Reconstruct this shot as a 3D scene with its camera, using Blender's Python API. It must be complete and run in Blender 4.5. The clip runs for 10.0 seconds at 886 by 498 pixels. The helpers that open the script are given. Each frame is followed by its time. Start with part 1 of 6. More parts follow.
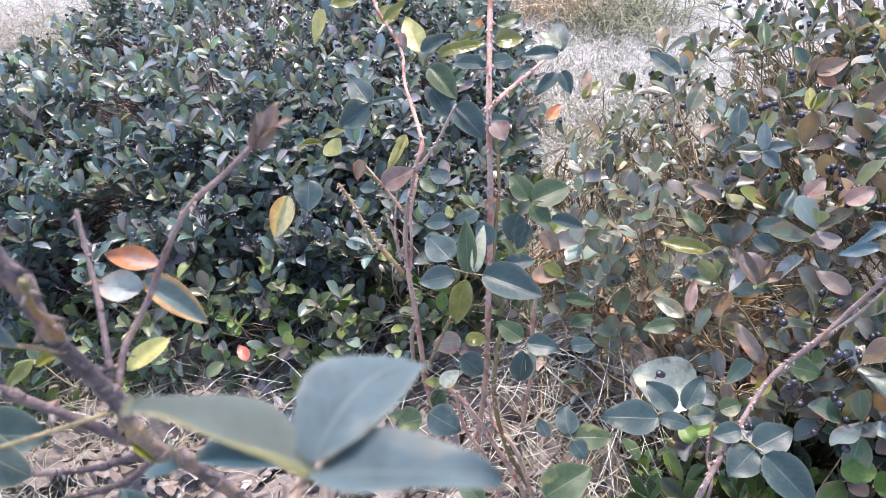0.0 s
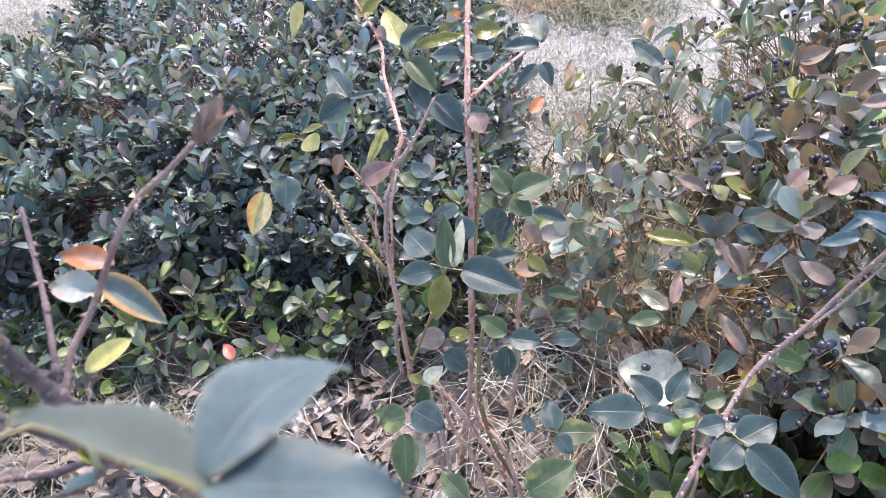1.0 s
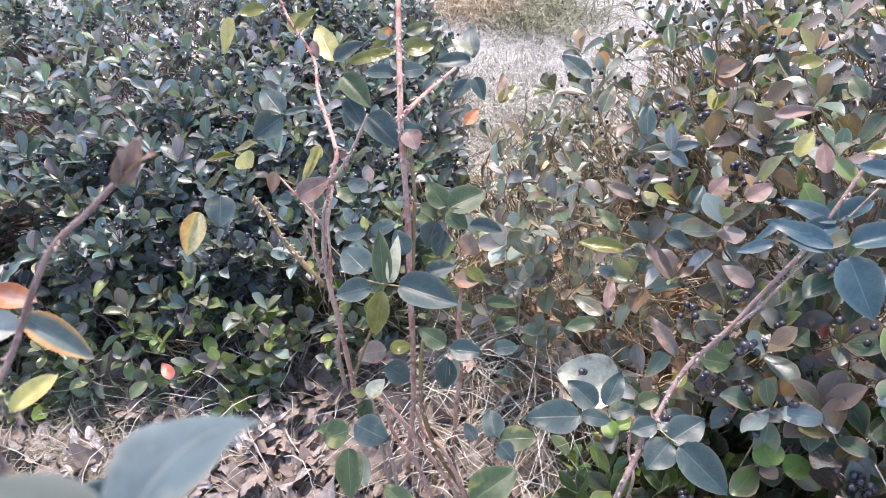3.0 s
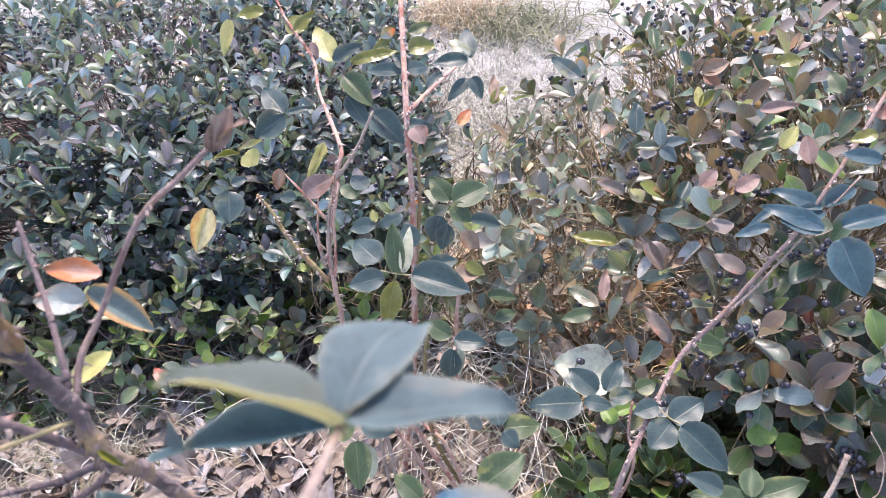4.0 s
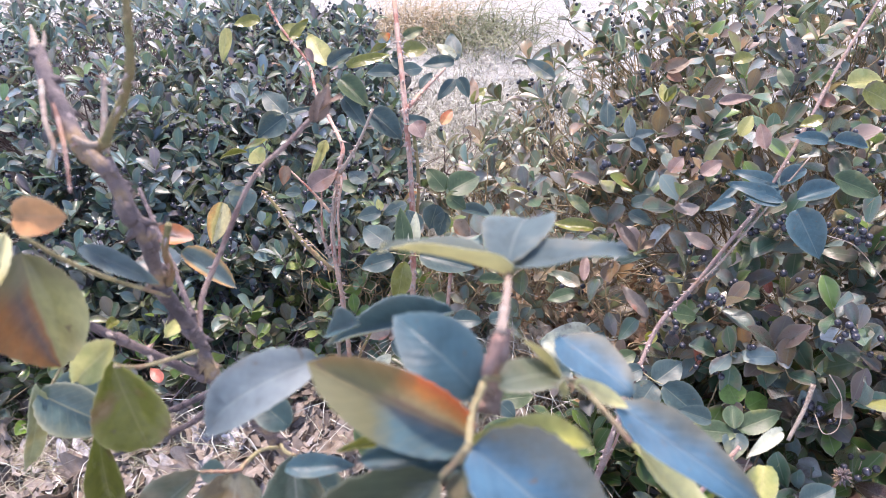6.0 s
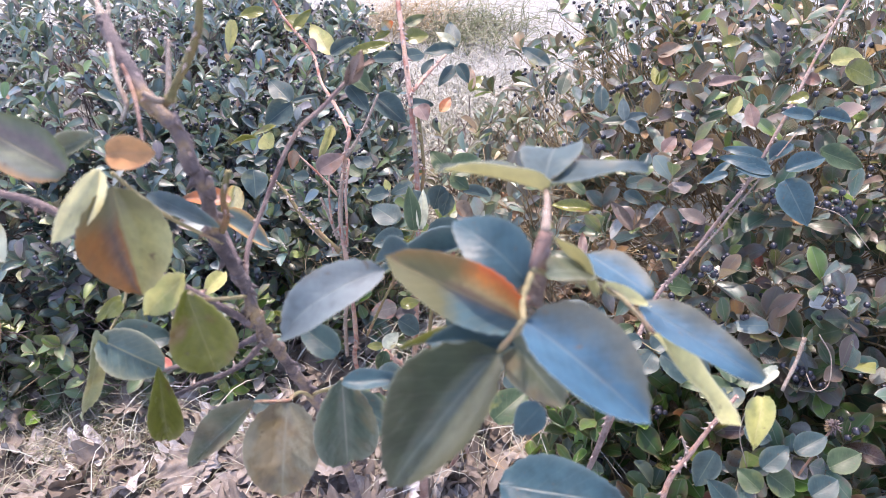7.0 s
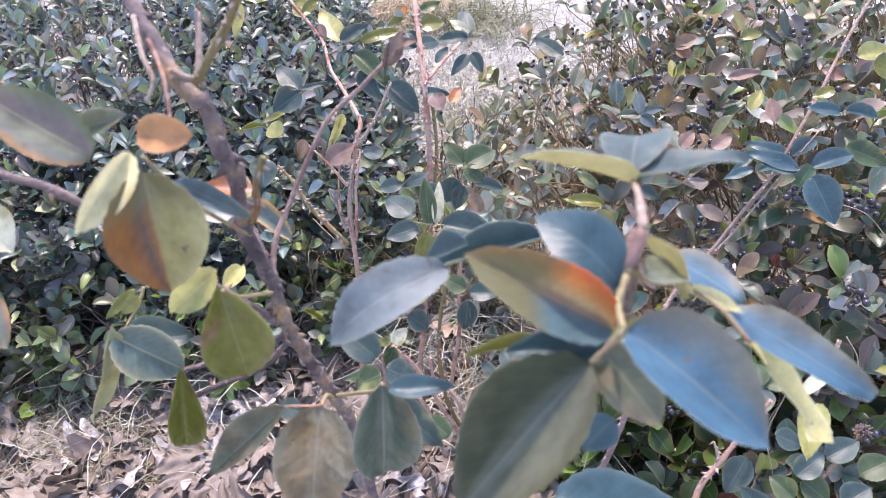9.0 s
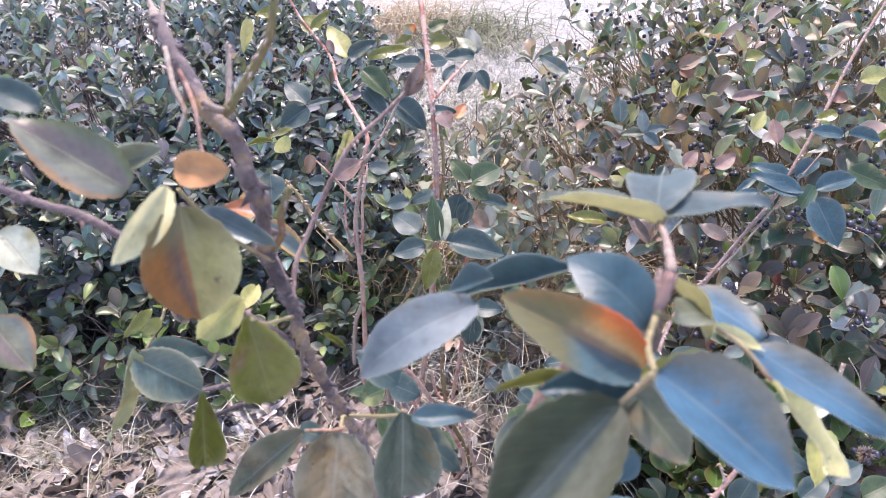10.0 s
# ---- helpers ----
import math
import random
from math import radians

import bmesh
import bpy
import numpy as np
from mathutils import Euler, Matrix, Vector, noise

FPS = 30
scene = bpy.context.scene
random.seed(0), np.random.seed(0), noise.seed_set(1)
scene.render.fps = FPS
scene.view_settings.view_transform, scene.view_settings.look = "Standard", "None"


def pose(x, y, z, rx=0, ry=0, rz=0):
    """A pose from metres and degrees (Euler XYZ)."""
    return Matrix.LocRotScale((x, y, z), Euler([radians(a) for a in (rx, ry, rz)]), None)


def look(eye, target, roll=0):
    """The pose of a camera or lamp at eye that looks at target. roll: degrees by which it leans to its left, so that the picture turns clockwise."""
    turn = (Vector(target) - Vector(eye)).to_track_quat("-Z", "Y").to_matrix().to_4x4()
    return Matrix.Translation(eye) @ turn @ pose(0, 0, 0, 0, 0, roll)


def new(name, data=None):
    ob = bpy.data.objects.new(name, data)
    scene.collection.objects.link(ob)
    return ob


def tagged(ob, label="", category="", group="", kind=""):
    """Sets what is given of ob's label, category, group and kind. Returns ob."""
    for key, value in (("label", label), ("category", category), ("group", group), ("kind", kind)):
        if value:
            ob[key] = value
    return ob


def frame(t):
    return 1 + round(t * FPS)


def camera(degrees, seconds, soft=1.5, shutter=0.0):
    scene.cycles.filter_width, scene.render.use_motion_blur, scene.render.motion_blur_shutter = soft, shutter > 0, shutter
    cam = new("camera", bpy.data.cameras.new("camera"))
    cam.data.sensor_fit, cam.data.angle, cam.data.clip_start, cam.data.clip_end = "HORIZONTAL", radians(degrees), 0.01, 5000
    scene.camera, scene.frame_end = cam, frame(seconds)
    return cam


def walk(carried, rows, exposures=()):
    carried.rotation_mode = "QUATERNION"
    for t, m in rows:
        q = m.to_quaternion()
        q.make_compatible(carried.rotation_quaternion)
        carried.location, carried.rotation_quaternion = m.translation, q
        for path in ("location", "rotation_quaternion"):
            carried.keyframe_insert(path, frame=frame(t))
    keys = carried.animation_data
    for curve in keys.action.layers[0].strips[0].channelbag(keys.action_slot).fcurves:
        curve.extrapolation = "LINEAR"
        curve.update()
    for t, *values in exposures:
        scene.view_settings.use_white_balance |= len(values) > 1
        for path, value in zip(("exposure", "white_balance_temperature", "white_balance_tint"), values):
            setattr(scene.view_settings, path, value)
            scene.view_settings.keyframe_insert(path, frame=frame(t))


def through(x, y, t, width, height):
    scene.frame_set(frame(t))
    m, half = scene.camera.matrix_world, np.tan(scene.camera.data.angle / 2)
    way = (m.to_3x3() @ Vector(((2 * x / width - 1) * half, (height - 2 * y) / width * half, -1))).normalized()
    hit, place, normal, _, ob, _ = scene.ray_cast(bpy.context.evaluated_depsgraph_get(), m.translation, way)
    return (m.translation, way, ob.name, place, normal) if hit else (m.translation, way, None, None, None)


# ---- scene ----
cam = camera(65.3, 10.0, soft=0.85)
cam.data.dof.use_dof, cam.data.dof.focus_distance, cam.data.dof.aperture_fstop = True, 1.15, 14.0
PATH = [
    (0, (0.107, 0.062, 1.195), (-0.105, 1.597, -0.070), -5.4),
    (0.5, (0.122, 0.062, 1.198), (-0.081, 1.600, -0.064), -5.8),
    (1, (0.123, 0.071, 1.187), (-0.073, 1.598, -0.090), -5.8),
    (1.5, (0.138, 0.073, 1.183), (-0.040, 1.601, -0.095), -5.6),
    (2, (0.136, 0.075, 1.185), (-0.016, 1.605, -0.094), -4.6),
    (2.5, (0.134, 0.074, 1.193), (0.025, 1.611, -0.082), -4.3),
    (2.7, (0.136, 0.073, 1.199), (0.052, 1.609, -0.081), -4.1),
    (3.8, (0.103, 0.051, 1.205), (0.153, 1.603, -0.056), -2.6),
    (4, (0.086, 0.040, 1.201), (0.141, 1.595, -0.055), -2.4),
    (4.5, (0.061, 0.021, 1.208), (0.163, 1.580, -0.040), -2.8),
    (5, (0.045, -0.007, 1.214), (0.183, 1.563, -0.018), -1.3),
    (5.2, (0.041, -0.016, 1.212), (0.176, 1.548, -0.027), -1.6),
    (6.3, (0.012, -0.045, 1.225), (0.218, 1.517, -0.008), -1.5),
    (6.5, (0.004, -0.055, 1.224), (0.219, 1.505, -0.008), -1.7),
    (7, (-0.006, -0.080, 1.222), (0.207, 1.479, -0.013), -1.8),
    (7.5, (-0.018, -0.081, 1.216), (0.185, 1.476, -0.023), -1.7),
    (8, (-0.021, -0.069, 1.212), (0.196, 1.483, -0.030), -1.2),
    (8.5, (-0.025, -0.058, 1.212), (0.199, 1.493, -0.031), -1.0),
    (9, (-0.031, -0.053, 1.206), (0.201, 1.490, -0.044), -0.6),
    (9.5, (-0.032, -0.052, 1.208), (0.193, 1.502, -0.030), -0.1),
    (10, (-0.043, -0.050, 1.218), (0.201, 1.508, -0.012), 0.3),
]
walk(cam, [(t, look(eye, target, roll)) for t, eye, target, roll in PATH], [(0.0, 1.88, 6620, 20), (2.5, 1.92, 6780, 23), (6.0, 1.91, 6840, 24), (10.0, 1.86, 6690, 26)])

# ---------------------------------------------------------------- light
SUN_UP, SUN_ROUND = 66.0, 7.0      # elevation; bearing from +y, clockwise
world = bpy.data.worlds.new("sky")
scene.world = world
world.use_nodes = True
wn = world.node_tree
sky = wn.nodes.new("ShaderNodeTexSky")
sky.sky_type = 'NISHITA'
sky.sun_disc = False
sky.sun_elevation = radians(SUN_UP)
sky.sun_rotation = radians(SUN_ROUND)
sky.air_density, sky.dust_density = 1.0, 1.5
wn.links.new(sky.outputs[0], wn.nodes["Background"].inputs[0])
wn.nodes["Background"].inputs[1].default_value = 0.15
sun_data = bpy.data.lights.new("sun", 'SUN')
sun_data.energy, sun_data.angle, sun_data.color = 1.95, radians(5), (1.0, 0.94, 0.85)
sun = new("sun", sun_data)
sb, se = radians(SUN_ROUND), radians(SUN_UP)
sun_way = Vector((math.sin(sb) * math.cos(se), math.cos(sb) * math.cos(se), math.sin(se)))
sun.matrix_world = look(sun_way * 30, (0, 0, 0))

# ---------------------------------------------------------------- helpers
rng = random.Random(7)


def thing(name, base, label, category, group="", kind=""):
    ob = new(name)
    ob.empty_display_size = 0.05
    ob.location = base
    return tagged(ob, label, category, group, kind)


def under(ob, parent):
    """Hang ob under parent, leaving it at its place in the world."""
    ob.parent = parent
    base = Matrix.Translation(parent.location) if parent.parent is None else \
        Matrix.Translation(parent.parent.location) @ parent.matrix_parent_inverse @ parent.matrix_basis
    ob.matrix_parent_inverse = base.inverted()
    return ob


def mesh_of(name, verts, faces, mats, slots=None, smooth=True, uvs=None):
    me = bpy.data.meshes.new(name)
    me.from_pydata(verts, [], faces)
    for m in mats:
        me.materials.append(m)
    if slots is not None:
        me.polygons.foreach_set("material_index", slots)
    if smooth:
        me.polygons.foreach_set("use_smooth", [True] * len(me.polygons))
    if uvs is not None:
        at = np.empty(len(me.loops), dtype=np.int32)
        me.loops.foreach_get("vertex_index", at)
        me.uv_layers.new(name="UVMap").data.foreach_set("uv", np.asarray(uvs, dtype=np.float32)[at % len(uvs)].ravel())
    me.update()
    return me


# ---------------------------------------------------------------- materials
class Nodes:
    """A few words for building a node material."""

    def __init__(self, name):
        self.m = bpy.data.materials.new(name)
        self.m.use_nodes = True
        self.t = self.m.node_tree
        self.b = self.t.nodes["Principled BSDF"]
        self.out = self.t.nodes["Material Output"]

    def node(self, kind, **sets):
        n = self.t.nodes.new("ShaderNode" + kind)
        for k, v in sets.items():
            n.inputs[k.replace("_", " ")].default_value = v
        return n

    def link(self, a, b):
        self.t.links.new(a, b)

    def coords(self, which="Object"):
        return self.t.nodes.new("ShaderNodeTexCoord").outputs[which]

    def noise(self, scale, detail=4.0, rough=0.55, co=None, out=0):
        n = self.node("TexNoise", Scale=scale, Detail=detail, Roughness=rough)
        self.link(co if co is not None else self.coords(), n.inputs["Vector"])
        return n.outputs[out]

    def ramp(self, fac, stops, constant=False):
        n = self.t.nodes.new("ShaderNodeValToRGB")
        if constant:
            n.color_ramp.interpolation = 'CONSTANT'
        els = n.color_ramp.elements
        while len(els) < len(stops):
            els.new(0.5)
        for e, (p, c) in zip(els, stops):
            e.position, e.color = p, (*c, 1.0)
        self.link(fac, n.inputs[0])
        return n.outputs[0]

    def mix(self, fac, a, b, blend='MIX'):
        n = self.t.nodes.new("ShaderNodeMix")
        n.data_type, n.blend_type = 'RGBA', blend
        for val, i in ((fac, 0), (a, 6), (b, 7)):
            if isinstance(val, (int, float)):
                n.inputs[i].default_value = val
            elif isinstance(val, tuple):
                n.inputs[i].default_value = (*val, 1.0)
            else:
                self.link(val, n.inputs[i])
        return n.outputs[2]

    def math(self, op, a, b=0.0, c=0.0):
        n = self.t.nodes.new("ShaderNodeMath")
        n.operation = op
        for i, v in enumerate((a, b, c)):
            if isinstance(v, (int, float)):
                n.inputs[i].default_value = v
            else:
                self.link(v, n.inputs[i])
        return n.outputs[0]

    def bump(self, height, strength, distance):
        n = self.node("Bump", Strength=strength, Distance=distance)
        self.link(height, n.inputs["Height"])
        self.link(n.outputs[0], self.b.inputs["Normal"])
        return n.outputs[0]

    def see_through(self, colour, share, layers=1):
        """Some of the light passes through the leaf."""
        tr = self.t.nodes.new("ShaderNodeBsdfTranslucent")
        if layers == 2:
            # each of the two faces takes its half of the colour
            g = self.node("Gamma", Gamma=0.5)
            self.link(colour, g.inputs[0])
            colour = g.outputs[0]
        self.link(colour, tr.inputs[0])
        mx = self.t.nodes.new("ShaderNodeMixShader")
        mx.inputs[0].default_value = share
        self.link(self.b.outputs[0], mx.inputs[1])
        self.link(tr.outputs[0], mx.inputs[2])
        self.link(mx.outputs[0], self.out.inputs[0])


def shrub_leaf_material(name, stops, single, margin, rim=(0.36, 0.38, 0.28)):
    """Leathery evergreen leaf; the colour changes from leaf to leaf."""
    n = Nodes(name)
    if single:
        pick = n.t.nodes.new("ShaderNodeObjectInfo").outputs["Random"]
    else:
        pick = n.t.nodes.new("ShaderNodeNewGeometry").outputs["Random Per Island"]
    base = n.ramp(pick, stops, constant=True)
    pos = n.t.nodes.new("ShaderNodeNewGeometry").outputs["Position"]
    uv = n.t.nodes.new("ShaderNodeSeparateXYZ")
    n.link(n.coords("UV"), uv.inputs[0])
    side = n.math('ABSOLUTE', n.math('MULTIPLY_ADD', uv.outputs[1], 2.0, -1.0))
    patch = n.noise(45, 4, 0.65, co=pos)
    # the blade turns colour from one side or from the tip
    other = n.ramp(n.math('FRACT', n.math('MULTIPLY', pick, 13.7)), stops, constant=True)
    turn = n.math('ADD', n.math('MULTIPLY', uv.outputs[1], n.math('MULTIPLY_ADD', n.math('FRACT', n.math('MULTIPLY', pick, 91.0)), 3.0, -1.5)), n.math('MULTIPLY_ADD', patch, 3.0, -1.5))
    turned = n.t.nodes.new("ShaderNodeClamp")
    n.link(n.math('ADD', turn, n.math('MULTIPLY', uv.outputs[0], 0.5)), turned.inputs[0])
    base = n.mix(n.math('MULTIPLY', turned.outputs[0], 0.8), base, other)
    grain = n.noise(300, 4, co=pos)
    tone = n.math('FRACT', n.math('MULTIPLY', pick, 37.0))
    # browned margin and blotches, a paler midrib
    worn = n.math('MULTIPLY', n.math('ADD', n.math('MULTIPLY', side, 0.45), n.math('SUBTRACT', patch, n.math('MULTIPLY_ADD', tone, 0.25, 0.55))), 3.2)
    cl = n.t.nodes.new("ShaderNodeClamp")
    n.link(worn, cl.inputs[0])
    c = n.mix(n.math('MULTIPLY', cl.outputs[0], 0.75), base, margin)
    rib = n.math('SUBTRACT', 1.0, n.math('MINIMUM', n.math('MULTIPLY', side, 11.0), 1.0))
    c = n.mix(n.math('MULTIPLY', rib, 0.4), c, (0.30, 0.31, 0.22))
    c = n.mix(n.math('MULTIPLY', n.math('POWER', side, 9.0), 0.40), c, rim)
    c = n.mix(n.math('MULTIPLY', grain, 0.4), c, (0.45, 0.45, 0.45), 'MULTIPLY')
    c = n.mix(0.7, c, n.ramp(tone, [(0.0, (0.40, 0.45, 0.45)), (0.5, (0.95, 0.95, 0.95)), (1.0, (1.8, 1.8, 1.85))]), 'MULTIPLY')
    n.link(c, n.b.inputs["Base Color"])
    n.link(n.math('MULTIPLY_ADD', grain, 0.30, n.math('MULTIPLY_ADD', tone, 0.16, 0.12)), n.b.inputs["Roughness"])
    n.b.inputs["Specular IOR Level"].default_value = 0.5
    n.b.inputs["Coat Weight"].default_value, n.b.inputs["Coat Roughness"].default_value = 0.22, 0.34
    n.bump(grain, 0.25, 0.002)
    n.see_through(n.mix(0.15, c, (0.34, 0.38, 0.10)), 0.35)
    return n.m


def rose_leaf_material(name, one, two, patch, amount, vein, rough=0.46, through=0.42, bands=None, foot=None, tip=None, glow=None, drift=0.5, wavy=0.0):
    """Rose leaflet: one and two are its greens, patch the colour of its autumn blotches, amount how far they reach.
    bands: colours from one margin to the other, autumn tints or painted light and shade; foot and tip: the colours of
    its two ends; glow: the colour of the light that comes through; wavy: how far a glossy blade cockles."""
    n = Nodes(name)
    uv = n.t.nodes.new("ShaderNodeSeparateXYZ")
    n.link(n.coords("UV"), uv.inputs[0])
    u, v = uv.outputs[0], uv.outputs[1]
    side = n.math('ABSOLUTE', n.math('MULTIPLY_ADD', v, 2.0, -1.0))
    pos = n.t.nodes.new("ShaderNodeNewGeometry").outputs["Position"]
    rnd = n.t.nodes.new("ShaderNodeObjectInfo").outputs["Random"]
    cloud = n.noise(55, 4, co=pos)
    grain = n.noise(420, 5, co=pos)
    base = n.mix(n.math('MULTIPLY_ADD', rnd, 0.7, n.math('MULTIPLY', cloud, 0.4)), one, two)
    shade = n.ramp(n.noise(120, 5, 0.65, co=pos), [(0.3, (0.62, 0.62, 0.60)), (0.5, (1.0, 1.0, 1.0)), (0.7, (1.35, 1.33, 1.28))])
    base = n.mix(0.75, base, shade, 'MULTIPLY')
    base = n.mix(n.math('MULTIPLY', n.math('POWER', side, 7.0), 0.55), base, vein)
    blot = n.math('SUBTRACT', n.noise(34, 3, co=pos), 1.0 - amount)
    blot = n.math('MULTIPLY', n.math('ADD', blot, n.math('MULTIPLY', side, 0.12)), 9.0)
    n_cl = n.t.nodes.new("ShaderNodeClamp")
    n.link(blot, n_cl.inputs[0])
    hot = n.ramp(n.noise(48, 3, co=pos), [(0.35, tuple(0.45 * k + 0.05 for k in patch)), (0.48, patch), (0.60, tuple(min(0.7, 1.15 * k + 0.06) for k in patch))])
    base = n.mix(n_cl.outputs[0], base, hot)
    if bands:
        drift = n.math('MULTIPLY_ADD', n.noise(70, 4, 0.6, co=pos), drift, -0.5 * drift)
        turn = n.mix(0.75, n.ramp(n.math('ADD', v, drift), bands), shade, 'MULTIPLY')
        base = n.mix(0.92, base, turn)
        for ends, colour in ((foot, 0), (tip, 1)):
            if ends:
                lo, hi, col = ends
                go = n.t.nodes.new("ShaderNodeMapRange")
                go.inputs[1].default_value, go.inputs[2].default_value = lo, hi
                n.link(n.math('ADD', u, drift), go.inputs[0])
                base = n.mix(n.math('MULTIPLY', go.outputs[0], 0.85), base, col)
    # side veins run forward from the midrib
    run = n.math('SUBTRACT', n.math('MULTIPLY', u, 9.0), n.math('MULTIPLY', side, 2.6))
    wave = n.math('ABSOLUTE', n.math('SUBTRACT', n.math('FRACT', run), 0.5))
    ribs = n.math('SUBTRACT', 1.0, n.math('MINIMUM', n.math('MULTIPLY', wave, 11.0), 1.0))
    mid = n.math('SUBTRACT', 1.0, n.math('MINIMUM', n.math('MULTIPLY', side, 17.0), 1.0))
    lines = n.math('MAXIMUM', n.math('MULTIPLY', ribs, 0.20), mid)
    c = n.mix(n.math('MULTIPLY', lines, 0.7), base, vein)
    fleck = n.ramp(n.noise(190, 3, co=pos), [(0.66, (0.0, 0.0, 0.0)), (0.74, (0.8, 0.8, 0.8))])
    c = n.mix(fleck, c, (0.13, 0.085, 0.055))
    c = n.mix(n.math('MULTIPLY', grain, 0.3), c, (0.4, 0.42, 0.4), 'MULTIPLY')
    n.link(c, n.b.inputs["Base Color"])
    n.link(n.math('MULTIPLY_ADD', cloud, 0.25, rough - 0.14), n.b.inputs["Roughness"])
    n.b.inputs["Specular IOR Level"].default_value = 0.58
    quilt = n.math('MULTIPLY', n.math('SUBTRACT', n.math('SQRT', n.math('MULTIPLY', wave, 2.0)), 0.5), n.math('MULTIPLY', n.math('SUBTRACT', 1.05, side), n.math('MINIMUM', n.math('MULTIPLY', side, 5.0), 1.0)))
    h = n.math('ADD', n.math('MULTIPLY', quilt, 0.26), n.math('MULTIPLY_ADD', mid, -0.6, n.math('MULTIPLY', grain, 0.45)))
    if wavy:
        h = n.math('ADD', h, n.math('MULTIPLY', n.noise(75, 2, 0.5, co=pos), 7.0 * wavy))
        n.b.inputs["Coat Weight"].default_value, n.b.inputs["Coat Roughness"].default_value = 0.45, 0.22
    n.bump(h, 0.50, 0.0010)
    n.see_through(n.mix(0.7, c, glow) if glow else c, through, 2)
    return n.m


def bark_material(name, one, two, three, rough=0.7):
    n = Nodes(name)
    pos = n.t.nodes.new("ShaderNodeNewGeometry").outputs["Position"]
    big = n.noise(38, 4, co=pos)
    fine = n.noise(330, 5, 0.65, co=pos)
    c = n.ramp(big, [(0.36, one), (0.52, two), (0.66, three)])
    lichen = n.ramp(n.noise(140, 4, 0.7, co=pos), [(0.58, (0.0, 0.0, 0.0)), (0.66, (0.6, 0.6, 0.6))])
    c = n.mix(lichen, c, tuple(min(0.6, k * 1.5 + 0.05) for k in two))
    c = n.mix(n.math('MULTIPLY', fine, 0.75), c, (0.05, 0.04, 0.04), 'MULTIPLY')
    n.link(c, n.b.inputs["Base Color"])
    n.b.inputs["Roughness"].default_value = rough
    n.bump(fine, 0.8, 0.0025)
    return n.m


HEDGE_STOPS = [(0.0, (0.075, 0.150, 0.135)), (0.20, (0.120, 0.195, 0.195)), (0.40, (0.085, 0.150, 0.095)), (0.54, (0.160, 0.235, 0.265)),
               (0.68, (0.195, 0.170, 0.195)), (0.83, (0.36, 0.38, 0.37)), (0.89, (0.15, 0.24, 0.10)), (0.95, (0.30, 0.31, 0.17)), (0.988, (0.36, 0.20, 0.14))]
BERRY_STOPS = [(0.0, (0.075, 0.140, 0.095)), (0.22, (0.155, 0.215, 0.205)), (0.38, (0.205, 0.185, 0.185)), (0.48, (0.070, 0.130, 0.070)), (0.60, (0.205, 0.150, 0.130)),
               (0.70, (0.25, 0.26, 0.09)), (0.77, (0.28, 0.17, 0.09)), (0.82, (0.40, 0.42, 0.41)), (0.89, (0.13, 0.21, 0.055)), (0.976, (0.40, 0.24, 0.11))]
LOW_STOPS = [(0.0, (0.07, 0.14, 0.045)), (0.3, (0.065, 0.115, 0.07)), (0.6, (0.13, 0.24, 0.035)), (0.8, (0.09, 0.125, 0.105))]
SUCKER_STOPS = [(0.0, (0.16, 0.24, 0.12)), (0.3, (0.20, 0.29, 0.25)), (0.5, (0.24, 0.31, 0.10)), (0.68, (0.24, 0.21, 0.20)), (0.82, (0.17, 0.28, 0.05)), (0.93, (0.38, 0.38, 0.30))]
GLOSSY_STOPS = [(0.0, (0.040, 0.095, 0.018)), (0.25, (0.065, 0.135, 0.022)), (0.45, (0.030, 0.070, 0.030)), (0.62, (0.085, 0.155, 0.030)), (0.78, (0.090, 0.050, 0.045)), (0.88, (0.055, 0.10, 0.055)), (0.96, (0.22, 0.055, 0.03))]
PALE_STOPS = [(0.0, (0.24, 0.30, 0.22)), (0.25, (0.17, 0.25, 0.21)), (0.45, (0.32, 0.36, 0.20)), (0.62, (0.30, 0.28, 0.26)), (0.80, (0.28, 0.36, 0.32)), (0.93, (0.44, 0.33, 0.20))]
PALE_LEAF, PALE_MASS = shrub_leaf_material("pale_leaf", PALE_STOPS, True, (0.26, 0.19, 0.13)), shrub_leaf_material("pale_mass", PALE_STOPS, False, (0.26, 0.19, 0.13))
HEDGE_LEAF, HEDGE_MASS = shrub_leaf_material("hedge_leaf", HEDGE_STOPS, True, (0.11, 0.10, 0.08)), shrub_leaf_material("hedge_mass", HEDGE_STOPS, False, (0.11, 0.10, 0.08))
BERRY_LEAF, BERRY_MASS = shrub_leaf_material("berry_leaf", BERRY_STOPS, True, (0.19, 0.115, 0.095)), shrub_leaf_material("berry_mass", BERRY_STOPS, False, (0.19, 0.115, 0.095))
SUCKER_LEAF, SUCKER_MASS = shrub_leaf_material("sucker_leaf", SUCKER_STOPS, True, (0.20, 0.15, 0.10)), shrub_leaf_material("sucker_mass", SUCKER_STOPS, False, (0.20, 0.15, 0.10))
GLOSSY_LEAF, GLOSSY_MASS = shrub_leaf_material("glossy_leaf", GLOSSY_STOPS, True, (0.12, 0.05, 0.04), (0.20, 0.26, 0.08)), shrub_leaf_material("glossy_mass", GLOSSY_STOPS, False, (0.12, 0.05, 0.04), (0.20, 0.26, 0.08))
LOW_LEAF, LOW_MASS = shrub_leaf_material("low_leaf", LOW_STOPS, True, (0.13, 0.14, 0.05)), shrub_leaf_material("low_mass", LOW_STOPS, False, (0.13, 0.14, 0.05))

